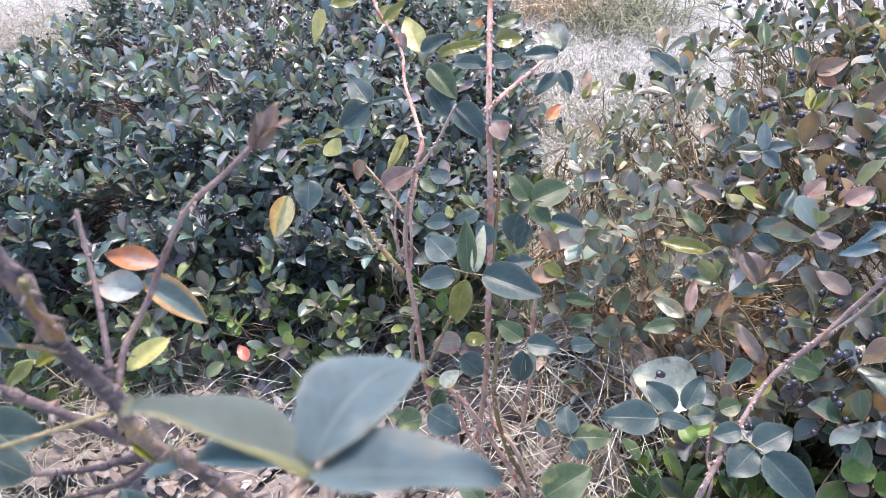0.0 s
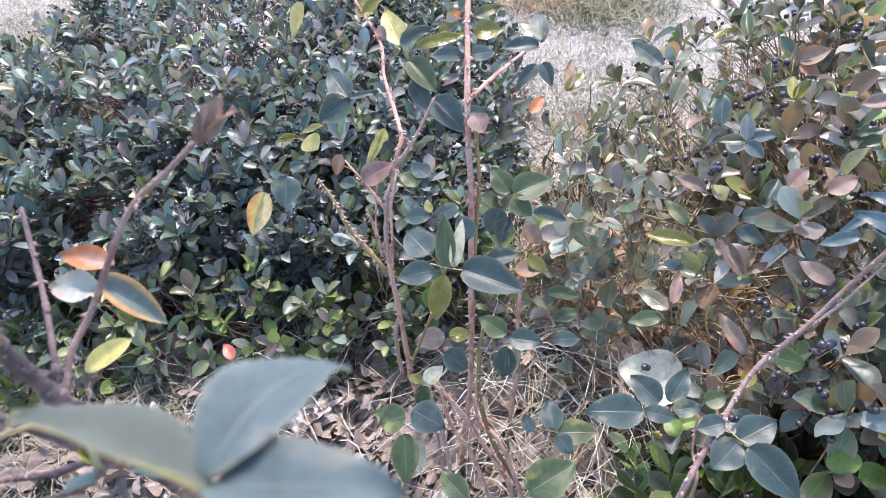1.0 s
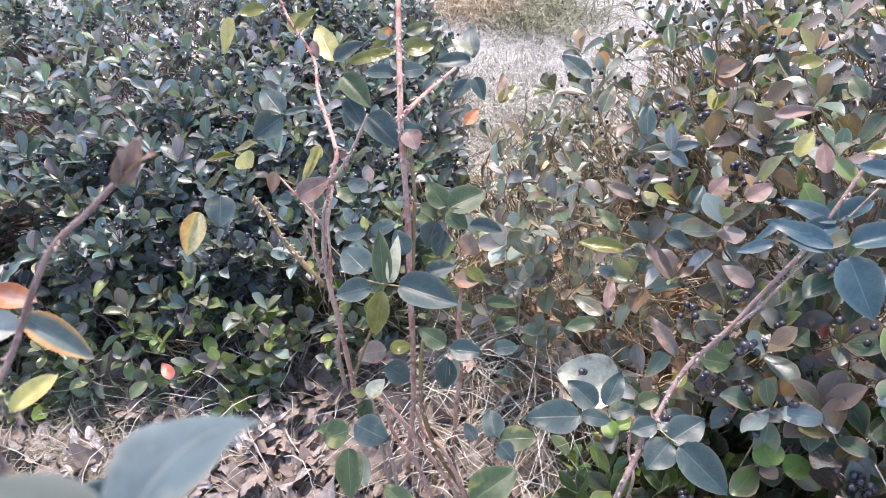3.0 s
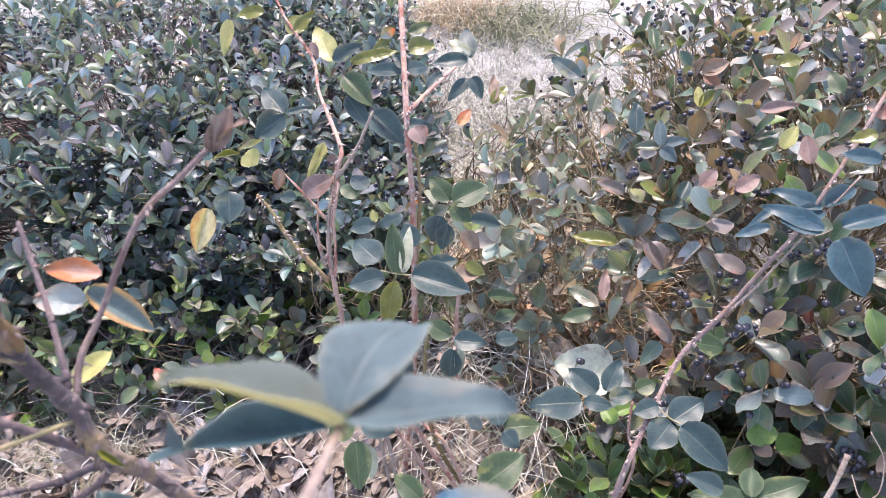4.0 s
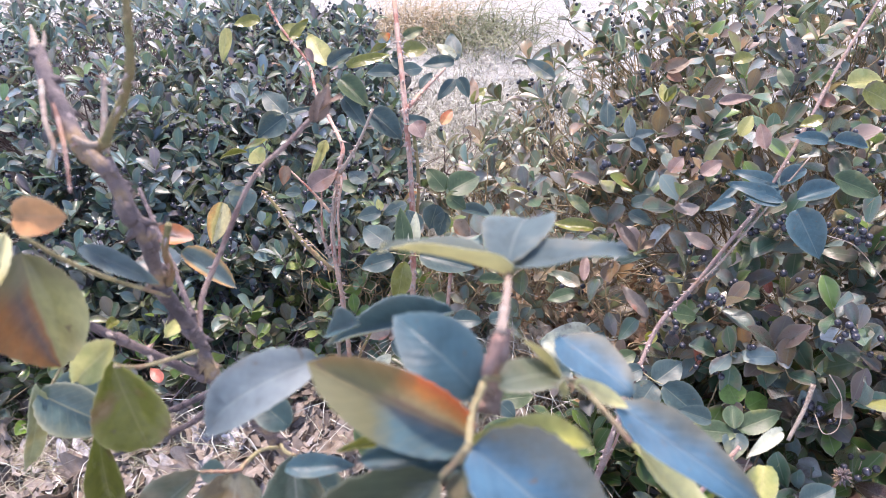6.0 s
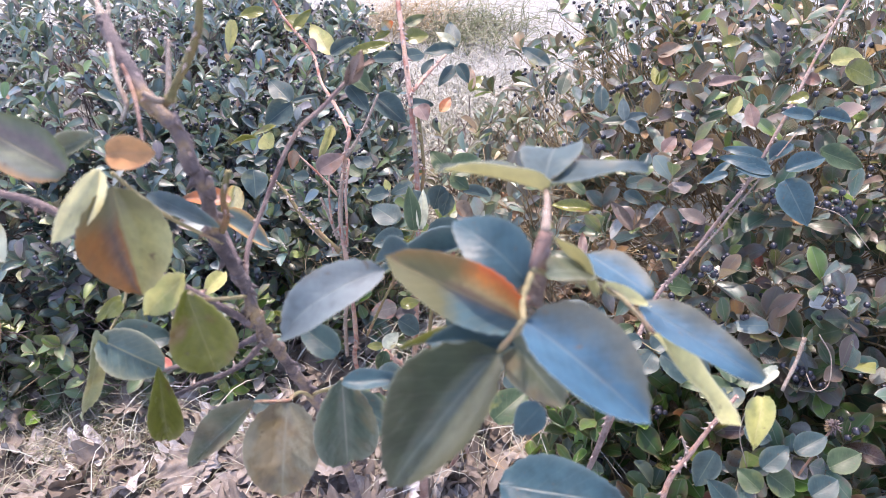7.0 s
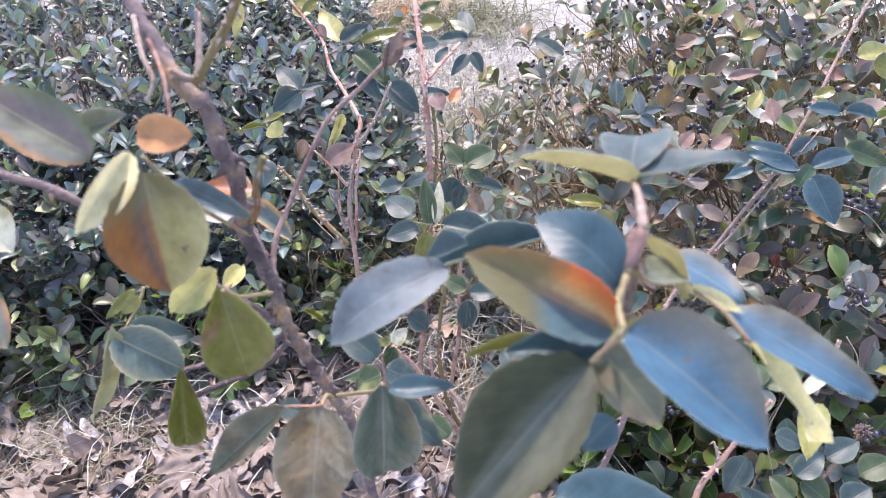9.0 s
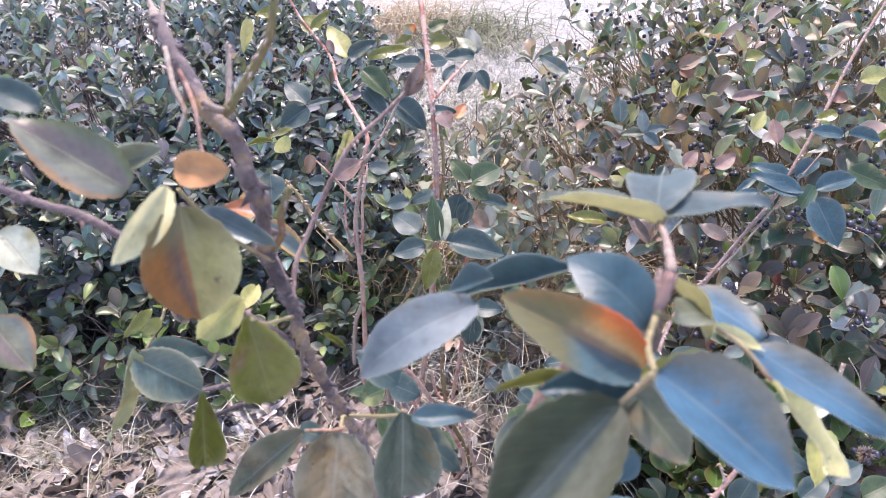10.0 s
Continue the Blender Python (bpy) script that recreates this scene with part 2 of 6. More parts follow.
UNDER = rose_leaf_material("leaf_underside", (0.20, 0.25, 0.13), (0.27, 0.29, 0.17), (0.34, 0.29, 0.13), 0.35, (0.36, 0.36, 0.22), 0.6, 0.25)
UNDER_DRY = rose_leaf_material("leaf_underside_dry", (0.42, 0.30, 0.20), (0.36, 0.27, 0.22), (0.45, 0.25, 0.12), 0.4, (0.40, 0.32, 0.25), 0.7, 0.2)
UNDER_PALE = rose_leaf_material("leaf_underside_pale", (0.50, 0.53, 0.40), (0.56, 0.58, 0.46), (0.42, 0.38, 0.20), 0.36, (0.56, 0.56, 0.44), 0.55, 0.4)
UNDER_GOLD = rose_leaf_material("leaf_underside_gold", (0.68, 0.63, 0.30), (0.74, 0.68, 0.36), (0.60, 0.53, 0.25), 0.35, (0.68, 0.64, 0.38), 0.55, 0.80)
ROSE = {
    "teal": (rose_leaf_material("rose_leaf_blue_green", (0.030, 0.071, 0.077), (0.053, 0.094, 0.099), (0.14, 0.16, 0.09), 0.32, (0.17, 0.22, 0.18)), UNDER),
    "gilt": (rose_leaf_material("rose_leaf_gold_backed", (0.036, 0.063, 0.069), (0.048, 0.075, 0.078), (0.16, 0.15, 0.09), 0.30, (0.14, 0.18, 0.17), 0.80, through=0.20, glow=(0.98, 0.90, 0.32)), UNDER_GOLD),
    # reflected blue sky is put into the base colour, along with the leaf's bloom
    "blue": (rose_leaf_material("rose_leaf_blue_bloom_sheen", (0.055, 0.130, 0.205), (0.070, 0.150, 0.235), (0.15, 0.18, 0.15), 0.30, (0.17, 0.24, 0.27), 0.60, 0.3, bands=[(0.0, (0.030, 0.108, 0.188)), (0.60, (0.036, 0.115, 0.190)), (0.84, (0.095, 0.118, 0.115)), (1.0, (0.13, 0.12, 0.085))]), UNDER_GOLD),
    "green": (rose_leaf_material("rose_leaf_green", (0.043, 0.083, 0.036), (0.066, 0.109, 0.053), (0.18, 0.20, 0.06), 0.36, (0.19, 0.24, 0.12)), UNDER),
    "olive": (rose_leaf_material("rose_leaf_olive", (0.15, 0.165, 0.024), (0.20, 0.20, 0.034), (0.17, 0.10, 0.03), 0.36, (0.30, 0.29, 0.08), 0.27, wavy=0.7), UNDER),
    "yellow": (rose_leaf_material("rose_leaf_yellow", (0.35, 0.36, 0.11), (0.44, 0.41, 0.17), (0.24, 0.28, 0.08), 0.40, (0.50, 0.46, 0.22)), UNDER_GOLD),
    "autumn": (rose_leaf_material("rose_leaf_autumn", (0.12, 0.14, 0.06), (0.14, 0.14, 0.07), (0.50, 0.20, 0.06), 0.26, (0.36, 0.30, 0.15), 0.66, through=0.30, drift=0.2, bands=[(0.0, (0.72, 0.10, 0.02)), (0.16, (0.78, 0.24, 0.05)), (0.34, (0.66, 0.42, 0.18)), (0.46, (0.30, 0.15, 0.10)), (0.56, (0.10, 0.13, 0.14)), (0.68, (0.05, 0.12, 0.15))],
               tip=(0.44, 0.60, (0.135, 0.125, 0.045))), UNDER),
    "mauve": (rose_leaf_material("rose_leaf_fading", (0.15, 0.165, 0.11), (0.19, 0.19, 0.15), (0.25, 0.16, 0.14), 0.36, (0.34, 0.30, 0.18), through=0.3, drift=0.3, bands=[(0.0, (0.10, 0.12, 0.035)), (0.14, (0.14, 0.16, 0.10)), (0.32, (0.19, 0.14, 0.14)), (0.52, (0.16, 0.15, 0.13)), (0.66, (0.24, 0.25, 0.17)), (0.85, (0.20, 0.22, 0.19)), (0.97, (0.40, 0.22, 0.10))]), UNDER),
    "blush": (rose_leaf_material("rose_leaf_blush", (0.56, 0.33, 0.25), (0.60, 0.38, 0.31), (0.62, 0.20, 0.06), 0.44, (0.60, 0.40, 0.30), 0.5), UNDER_DRY),
    "rimmed": (rose_leaf_material("rose_leaf_orange_rim", (0.15, 0.21, 0.21), (0.19, 0.25, 0.25), (0.30, 0.26, 0.14), 0.32, (0.30, 0.32, 0.26), 0.45, drift=0.1, bands=[(0.0, (0.62, 0.27, 0.08)), (0.12, (0.58, 0.38, 0.18)), (0.24, (0.17, 0.23, 0.22)), (0.80, (0.15, 0.22, 0.23)), (0.92, (0.56, 0.36, 0.16)), (1.0, (0.60, 0.26, 0.08))]), UNDER),
    "frost": (rose_leaf_material("rose_leaf_frosted", (0.32, 0.38, 0.37), (0.38, 0.43, 0.42), (0.48, 0.36, 0.28), 0.38, (0.46, 0.46, 0.40), 0.5), UNDER_PALE),
    "veined": (rose_leaf_material("rose_leaf_yellow_veined", (0.085, 0.150, 0.145), (0.115, 0.180, 0.170), (0.30, 0.30, 0.14), 0.34, (0.62, 0.55, 0.32), 0.34, wavy=0.7), UNDER),
    "sage": (rose_leaf_material("rose_leaf_sage", (0.24, 0.27, 0.14), (0.29, 0.31, 0.18), (0.32, 0.30, 0.12), 0.40, (0.42, 0.42, 0.26), 0.42), UNDER),
    "round": (rose_leaf_material("rose_leaf_glossy_grey", (0.102, 0.150, 0.120), (0.144, 0.186, 0.156), (0.20, 0.18, 0.11), 0.34, (0.40, 0.42, 0.34), 0.26, wavy=1.0), UNDER),
    # teal made bluer: the sky's reflection is part of this colour
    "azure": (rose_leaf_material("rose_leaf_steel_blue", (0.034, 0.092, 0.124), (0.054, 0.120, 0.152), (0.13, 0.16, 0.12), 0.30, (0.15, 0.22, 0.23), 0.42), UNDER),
    "lemon": (rose_leaf_material("rose_leaf_lemon", (0.30, 0.31, 0.07), (0.36, 0.36, 0.09), (0.20, 0.20, 0.05), 0.42, (0.46, 0.44, 0.16), 0.40), UNDER_GOLD),
    "lime": (rose_leaf_material("young_leaf_green", (0.12, 0.23, 0.04), (0.17, 0.29, 0.06), (0.22, 0.28, 0.08), 0.32, (0.24, 0.34, 0.10)), UNDER),
    "red": (rose_leaf_material("leaf_red", (0.46, 0.11, 0.08), (0.50, 0.17, 0.12), (0.40, 0.25, 0.20), 0.40, (0.50, 0.24, 0.18)), UNDER_DRY),
    "dead": (rose_leaf_material("leaf_dead", (0.26, 0.12, 0.07), (0.34, 0.17, 0.10), (0.18, 0.09, 0.06), 0.45, (0.36, 0.22, 0.15), 0.7), UNDER_DRY),
    "gold": (rose_leaf_material("rose_leaf_gold", (0.58, 0.55, 0.24), (0.64, 0.60, 0.30), (0.46, 0.44, 0.18), 0.34, (0.66, 0.62, 0.38)), UNDER_GOLD),
    "rust": (rose_leaf_material("rose_leaf_rust", (0.20, 0.19, 0.08), (0.24, 0.22, 0.09), (0.30, 0.11, 0.03), 0.30, (0.36, 0.32, 0.14), 0.42, through=0.3, drift=0.16, bands=[(0.0, (0.30, 0.12, 0.035)), (0.20, (0.34, 0.12, 0.03)), (0.36, (0.13, 0.075, 0.07)), (0.46, (0.30, 0.11, 0.03)), (0.51, (0.34, 0.33, 0.11)), (1.0, (0.46, 0.45, 0.19))],
             foot=(0.36, 0.16, (0.17, 0.17, 0.085)), wavy=0.6), UNDER_DRY),
    "ivory": (rose_leaf_material("rose_leaf_ivory", (0.82, 0.76, 0.44), (0.84, 0.79, 0.50), (0.66, 0.58, 0.28), 0.38, (0.70, 0.70, 0.46), 0.5), UNDER_PALE),
    "taupe": (rose_leaf_material("rose_leaf_taupe", (0.276, 0.248, 0.172), (0.345, 0.310, 0.228), (0.30, 0.22, 0.12), 0.42, (0.40, 0.36, 0.26), 0.30, wavy=1.0), UNDER),
    "flame": (rose_leaf_material("rose_leaf_flame", (0.55, 0.50, 0.22), (0.60, 0.52, 0.26), (0.50, 0.22, 0.07), 0.36, (0.62, 0.56, 0.34), drift=0.6, bands=[(0.0, (0.30, 0.14, 0.05)), (0.14, (0.56, 0.24, 0.06)), (0.34, (0.60, 0.46, 0.16)), (0.50, (0.36, 0.30, 0.10)), (0.62, (0.66, 0.63, 0.42)), (0.92, (0.56, 0.50, 0.28)), (1.0, (0.34, 0.20, 0.08))]), UNDER_GOLD),
    "ochre": (rose_leaf_material("rose_leaf_ochre", (0.58, 0.27, 0.10), (0.62, 0.33, 0.15), (0.50, 0.15, 0.06), 0.42, (0.62, 0.40, 0.22)), UNDER_DRY),
    "brown": (rose_leaf_material("rose_leaf_brown", (0.27, 0.19, 0.13), (0.33, 0.25, 0.19), (0.30, 0.13, 0.06), 0.42, (0.38, 0.29, 0.21), 0.6), UNDER_DRY),
    "pink": (rose_leaf_material("rose_leaf_faded_pink", (0.26, 0.175, 0.160), (0.32, 0.225, 0.205), (0.26, 0.12, 0.08), 0.40, (0.46, 0.36, 0.30), 0.55), UNDER_DRY),
    "pale": (rose_leaf_material("rose_leaf_pale", (0.52, 0.55, 0.42), (0.58, 0.60, 0.48), (0.40, 0.36, 0.18), 0.38, (0.48, 0.47, 0.34)), UNDER_PALE),
    "purple": (rose_leaf_material("rose_leaf_purple", (0.17, 0.12, 0.11), (0.14, 0.13, 0.12), (0.28, 0.11, 0.08), 0.40, (0.24, 0.19, 0.17)), UNDER),
    "grey": (rose_leaf_material("rose_leaf_grey_green", (0.105, 0.130, 0.085), (0.165, 0.185, 0.135), (0.20, 0.17, 0.11), 0.42, (0.42, 0.44, 0.34), 0.31), UNDER),
    # pale blue-grey colour holds both bloom and sky sheen
    "bloom": (rose_leaf_material("rose_leaf_pale_bloom_sheen", (0.165, 0.215, 0.250), (0.190, 0.240, 0.270), (0.25, 0.27, 0.25), 0.30, (0.30, 0.34, 0.34), 0.62), UNDER),
    # the bands paint the fold's shaded half dark and its lit half pale
    "deep": (rose_leaf_material("rose_leaf_half_shaded", (0.075, 0.103, 0.065), (0.115, 0.144, 0.098), (0.13, 0.11, 0.07), 0.42, (0.30, 0.33, 0.24), 0.33, drift=0.12, bands=[(0.0, (0.050, 0.066, 0.040)), (0.46, (0.080, 0.100, 0.064)), (0.52, (0.155, 0.178, 0.135)), (0.80, (0.180, 0.195, 0.160)), (1.0, (0.10, 0.105, 0.065))], wavy=0.7), UNDER),
    # sky-lit leaf: its sheen is painted into the grey-blue, over the bloom
    "sky": (rose_leaf_material("rose_leaf_bloom_sheen", (0.085, 0.135, 0.155), (0.100, 0.150, 0.170), (0.25, 0.26, 0.22), 0.30, (0.24, 0.28, 0.27), 0.78), UNDER),
    "cream": (rose_leaf_material("leaf_cream", (0.66, 0.69, 0.55), (0.72, 0.74, 0.60), (0.58, 0.56, 0.42), 0.36, (0.74, 0.74, 0.64), 0.6), UNDER),
    "husk": (rose_leaf_material("dry_husk", (0.25, 0.17, 0.13), (0.31, 0.22, 0.18), (0.18, 0.11, 0.08), 0.45, (0.34, 0.25, 0.20), 0.8, 0.1), UNDER_DRY),
}
BARK_RED = bark_material("bark_red", (0.24, 0.105, 0.075), (0.43, 0.275, 0.235), (0.47, 0.26, 0.16))
BARK_ROSE = bark_material("bark_rose", (0.45, 0.17, 0.12), (0.66, 0.44, 0.36), (0.68, 0.42, 0.28))
BARK_OLIVE = bark_material("bark_olive", (0.22, 0.21, 0.08), (0.32, 0.24, 0.11), (0.33, 0.17, 0.09))
BARK_PALE = bark_material("bark_pale", (0.42, 0.32, 0.27), (0.47, 0.38, 0.31), (0.36, 0.25, 0.19))
BARK_MAUVE = bark_material("bark_mauve", (0.25, 0.155, 0.145), (0.38, 0.28, 0.255), (0.34, 0.20, 0.13))
BARK_GREY = bark_material("bark_grey", (0.085, 0.066, 0.078), (0.23, 0.175, 0.175), (0.50, 0.34, 0.18))
BARK_DUSK = bark_material("bark_dusky", (0.075, 0.055, 0.062), (0.175, 0.130, 0.140), (0.27, 0.195, 0.185))
TWIG = bark_material("shrub_twig", (0.27, 0.18, 0.11), (0.54, 0.40, 0.22), (0.54, 0.41, 0.30))
TWIG_DARK = bark_material("hedge_twig", (0.15, 0.10, 0.105), (0.25, 0.18, 0.175), (0.32, 0.24, 0.20))
PRICKLE = bark_material("prickle", (0.52, 0.38, 0.33), (0.58, 0.46, 0.40), (0.46, 0.26, 0.20), 0.5)
PETIOLE = bark_material("petiole", (0.42, 0.36, 0.17), (0.47, 0.40, 0.22), (0.44, 0.24, 0.16), 0.5)


def berry_material():
    n = Nodes("black_berry")
    bloom = n.noise(160, 3, co=n.t.nodes.new("ShaderNodeNewGeometry").outputs["Position"])
    n.link(n.ramp(bloom, [(0.4, (0.012, 0.012, 0.018)), (0.7, (0.06, 0.06, 0.085))]), n.b.inputs["Base Color"])
    n.b.inputs["Roughness"].default_value = 0.32
    return n.m


BERRY = berry_material()


def litter_material(name, stops, single, veined=True):
    n = Nodes(name)
    if single:
        pick = n.t.nodes.new("ShaderNodeObjectInfo").outputs["Random"]
    else:
        pick = n.t.nodes.new("ShaderNodeNewGeometry").outputs["Random Per Island"]
    pos = n.t.nodes.new("ShaderNodeNewGeometry").outputs["Position"]
    base = n.ramp(pick, stops)
    blot = n.noise(60, 4, co=pos)
    fine = n.noise(420, 4, co=pos)
    c = n.mix(n.ramp(blot, [(0.42, (0.0, 0.0, 0.0)), (0.62, (0.65, 0.65, 0.65))]), base, (0.21, 0.165, 0.13))
    c = n.mix(n.math('MULTIPLY', fine, 0.6), c, (0.2, 0.17, 0.15), 'MULTIPLY')
    if veined:
        uv = n.t.nodes.new("ShaderNodeSeparateXYZ")
        n.link(n.coords("UV"), uv.inputs[0])
        side = n.math('ABSOLUTE', n.math('MULTIPLY_ADD', uv.outputs[1], 2.0, -1.0))
        run = n.math('SUBTRACT', n.math('MULTIPLY', uv.outputs[0], 7.2), n.math('MULTIPLY', side, 1.2))
        wave = n.math('ABSOLUTE', n.math('SUBTRACT', n.math('FRACT', run), 0.5))
        ribs = n.math('SUBTRACT', 1.0, n.math('MINIMUM', n.math('MULTIPLY', n.math('MINIMUM', wave, side), 12.0), 1.0))
        c = n.mix(n.math('MULTIPLY', ribs, 0.45), c, (0.24, 0.17, 0.12))
    n.link(c, n.b.inputs["Base Color"])
    n.b.inputs["Roughness"].default_value = 0.72
    n.bump(fine, 0.5, 0.001)
    n.see_through(c, 0.12)
    return n.m


OAK = litter_material("oak_leaf_dry", [(0.0, (0.285, 0.25, 0.23)), (0.25, (0.56, 0.515, 0.50)), (0.45, (0.145, 0.11, 0.09)), (0.6, (0.39, 0.33, 0.285)), (0.8, (0.225, 0.18, 0.155)), (1.0, (0.66, 0.645, 0.65))], True)
OAK_MASS = litter_material("oak_litter", [(0.0, (0.25, 0.21, 0.185)), (0.5, (0.38, 0.33, 0.30)), (0.8, (0.13, 0.10, 0.08)), (1.0, (0.54, 0.50, 0.48))], False)
CAUGHT = litter_material("caught_leaf_dry", [(0.0, (0.60, 0.36, 0.20)), (0.3, (0.74, 0.60, 0.46)), (0.55, (0.46, 0.24, 0.12)), (0.75, (0.80, 0.73, 0.66)), (1.0, (0.52, 0.40, 0.24))], False)
OAK_PALE = litter_material("oak_leaf_bleached", [(0.0, (0.72, 0.70, 0.74)), (1.0, (0.78, 0.76, 0.78))], True)
STRAW = litter_material("straw", [(0.0, (0.44, 0.37, 0.28)), (0.4, (0.58, 0.55, 0.46)), (0.7, (0.33, 0.33, 0.20)), (0.9, (0.20, 0.26, 0.11)), (1.0, (0.28, 0.21, 0.13))], False, False)
STRAW_OLIVE = litter_material("straw_olive", [(0.0, (0.34, 0.33, 0.22)), (0.4, (0.54, 0.51, 0.41)), (0.6, (0.22, 0.25, 0.12)), (0.85, (0.66, 0.63, 0.55)), (1.0, (0.30, 0.24, 0.16))], False, False)
STRAW_WHITE = litter_material("straw_bleached", [(0.0, (0.80, 0.80, 0.73)), (0.5, (0.71, 0.72, 0.64)), (0.8, (0.53, 0.56, 0.45)), (1.0, (0.35, 0.39, 0.27))], False, False)
STRAW_OCHRE = litter_material("straw_ochre", [(0.0, (0.66, 0.52, 0.31)), (0.5, (0.78, 0.71, 0.56)), (0.8, (0.52, 0.40, 0.20)), (1.0, (0.46, 0.28, 0.14))], False, False)
STRAW_FAR = litter_material("straw_far", [(0.0, (0.80, 0.79, 0.75)), (0.45, (0.70, 0.68, 0.62)), (0.75, (0.57, 0.54, 0.45)), (1.0, (0.37, 0.39, 0.28))], False, False)


GREEN_BLADE = litter_material("green_grass", [(0.0, (0.12, 0.17, 0.07)), (0.4, (0.22, 0.27, 0.13)), (0.7, (0.42, 0.42, 0.28)), (1.0, (0.16, 0.20, 0.12))], False, False)


def ground_material():
    n = Nodes("ground")
    pos = n.t.nodes.new("ShaderNodeNewGeometry").outputs["Position"]
    xyz = n.t.nodes.new("ShaderNodeSeparateXYZ")
    n.link(pos, xyz.inputs[0])
    big = n.noise(1.6, 5, co=pos)
    mid = n.noise(34, 8, 0.78, co=pos)
    fine = n.noise(130, 6, 0.7, co=pos)
    soil = n.ramp(mid, [(0.3, (0.10, 0.075, 0.055)), (0.55, (0.20, 0.155, 0.115)), (0.75, (0.30, 0.25, 0.19))])
    sand = n.ramp(mid, [(0.37, (0.38, 0.375, 0.335)), (0.45, (0.56, 0.56, 0.53)), (0.52, (0.66, 0.66, 0.64)), (0.60, (0.74, 0.74, 0.725))])
    # bleached bare patches lie between the straw
    bare = n.ramp(n.noise(2.6, 4, 0.6, co=pos), [(0.52, (0.0, 0.0, 0.0)), (0.64, (0.45, 0.45, 0.45))])
    sand = n.mix(bare, sand, n.ramp(fine, [(0.35, (0.50, 0.50, 0.50)), (0.6, (0.72, 0.72, 0.73))]))
    # dark soil lies round the feet of the shrubs, pale sand beyond
    ex = n.math('MULTIPLY', n.math('ADD', xyz.outputs[0], 0.50), 0.88)
    ey = n.math('MULTIPLY', n.math('ADD', xyz.outputs[1], -0.74), 1.30)
    far = n.math('SQRT', n.math('ADD', n.math('MULTIPLY', ex, ex), n.math('MULTIPLY', ey, ey)))
    edge = n.math('MULTIPLY', n.math('ADD', far, n.math('MULTIPLY_ADD', big, 0.6, -1.15)), 2.6)
    edge = n.math('ADD', edge, n.math('MULTIPLY_ADD', mid, 1.2, -0.6))
    cl = n.t.nodes.new("ShaderNodeClamp")
    n.link(edge, cl.inputs[0])
    c = n.mix(cl.outputs[0], soil, sand)
    c = n.mix(n.math('MULTIPLY', fine, 0.55), c, (0.3, 0.27, 0.24), 'MULTIPLY')
    n.link(c, n.b.inputs["Base Color"])
    n.b.inputs["Roughness"].default_value = 0.9
    n.bump(n.math('MULTIPLY_ADD', mid, 2.0, fine), 0.9, 0.02)
    return n.m


GROUND = ground_material()


# ---------------------------------------------------------------- ground
def rise(x, y):
    """Height of the ground: small unevenness that fades with distance."""
    far = math.exp(-((x * x + (y - 1.2) ** 2) / 60.0))
    return far * (0.035 * noise.noise((x * 1.1, y * 1.1, 0.3)) + 0.012 * noise.noise((x * 6, y * 6, 1.7)) + 0.006 * noise.noise((x * 17, y * 17, 4.0)))


def build_ground():
    k = 130
    def axis(c, reach):
        s = np.linspace(-1, 1, k)
        return c + reach * np.sinh(s * 6.2) / math.sinh(6.2)
    xs, ys = axis(0.0, 300.0), axis(1.4, 300.0)
    verts = [(x, y, rise(x, y)) for y in ys for x in xs]
    faces = [(j * k + i, j * k + i + 1, (j + 1) * k + i + 1, (j + 1) * k + i) for j in range(k - 1) for i in range(k - 1)]
    ob = new("ground", mesh_of("ground", verts, faces, [GROUND]))
    tagged(ob, "uneven brown soil turning to pale bare sand behind the shrubs", "ground", kind="structure")


build_ground()


# ---------------------------------------------------------------- leaves and canes
def leaf_shape(stations, across, half, fold, curl, twist, teeth, seed, blunt=False, arch=0.0):
    """A leaf blade along +x from 0 to 1, half a unit wide to each side at most, facing +z."""
    r = random.Random(seed)
    ph = r.uniform(0, 6)
    verts, uvs = [], []
    for i in range(stations):
        u = i / (stations - 1)
        if blunt:
            u = 1 - (1 - u) ** 1.7
        w = half(u)
        if teeth and 0 < i < stations - 1:
            w *= 1 + (teeth if i % 2 else -teeth)
        for j in range(across):
            v = 2 * j / (across - 1) - 1
            z = fold * abs(v) ** 1.3 * w * 2 - curl * u * u + 0.02 * math.sin(u * 9 + ph) * v + twist * v * (u - 0.4) + arch * 4 * u * (1 - u)
            verts.append((u - 0.02 * (1 if teeth and i % 2 else 0) * abs(v), v * w, z))
            uvs.append((u, 0.5 + 0.5 * v))
    faces = [(i * across + j, (i + 1) * across + j, (i + 1) * across + j + 1, i * across + j + 1) for i in range(stations - 1) for j in range(across - 1)]
    return verts, faces, uvs


def half_rose(u):
    return 0.5 * (math.sin(math.pi * min(1, u ** 0.78)) ** 0.74) * (1.0 - 0.08 * u) + 0.004


def half_round(u):
    return 0.5 * (math.sin(math.pi * min(1, u ** 0.92)) ** 0.52) + 0.004


def half_obovate(u):
    return 0.5 * (math.sin(math.pi * min(1, u ** 1.18)) ** 0.72) + 0.004


def half_evergreen(u):
    return max(0.03, 0.5 * math.sin(math.pi * min(1.0, u ** 1.6)) ** 0.52) if u < 0.995 else 0.12


def half_oak(u):
    body = 0.13 + 0.27 * math.sin(math.pi * min(1.0, u * 1.02) ** 1.1)
    lobes = (0.5 + 0.5 * math.cos(u * 2 * math.pi * 3.6 + 0.8)) ** 0.6
    return max(0.012, body * (0.42 + 0.75 * lobes)) if 0.1 < u < 0.985 else 0.014


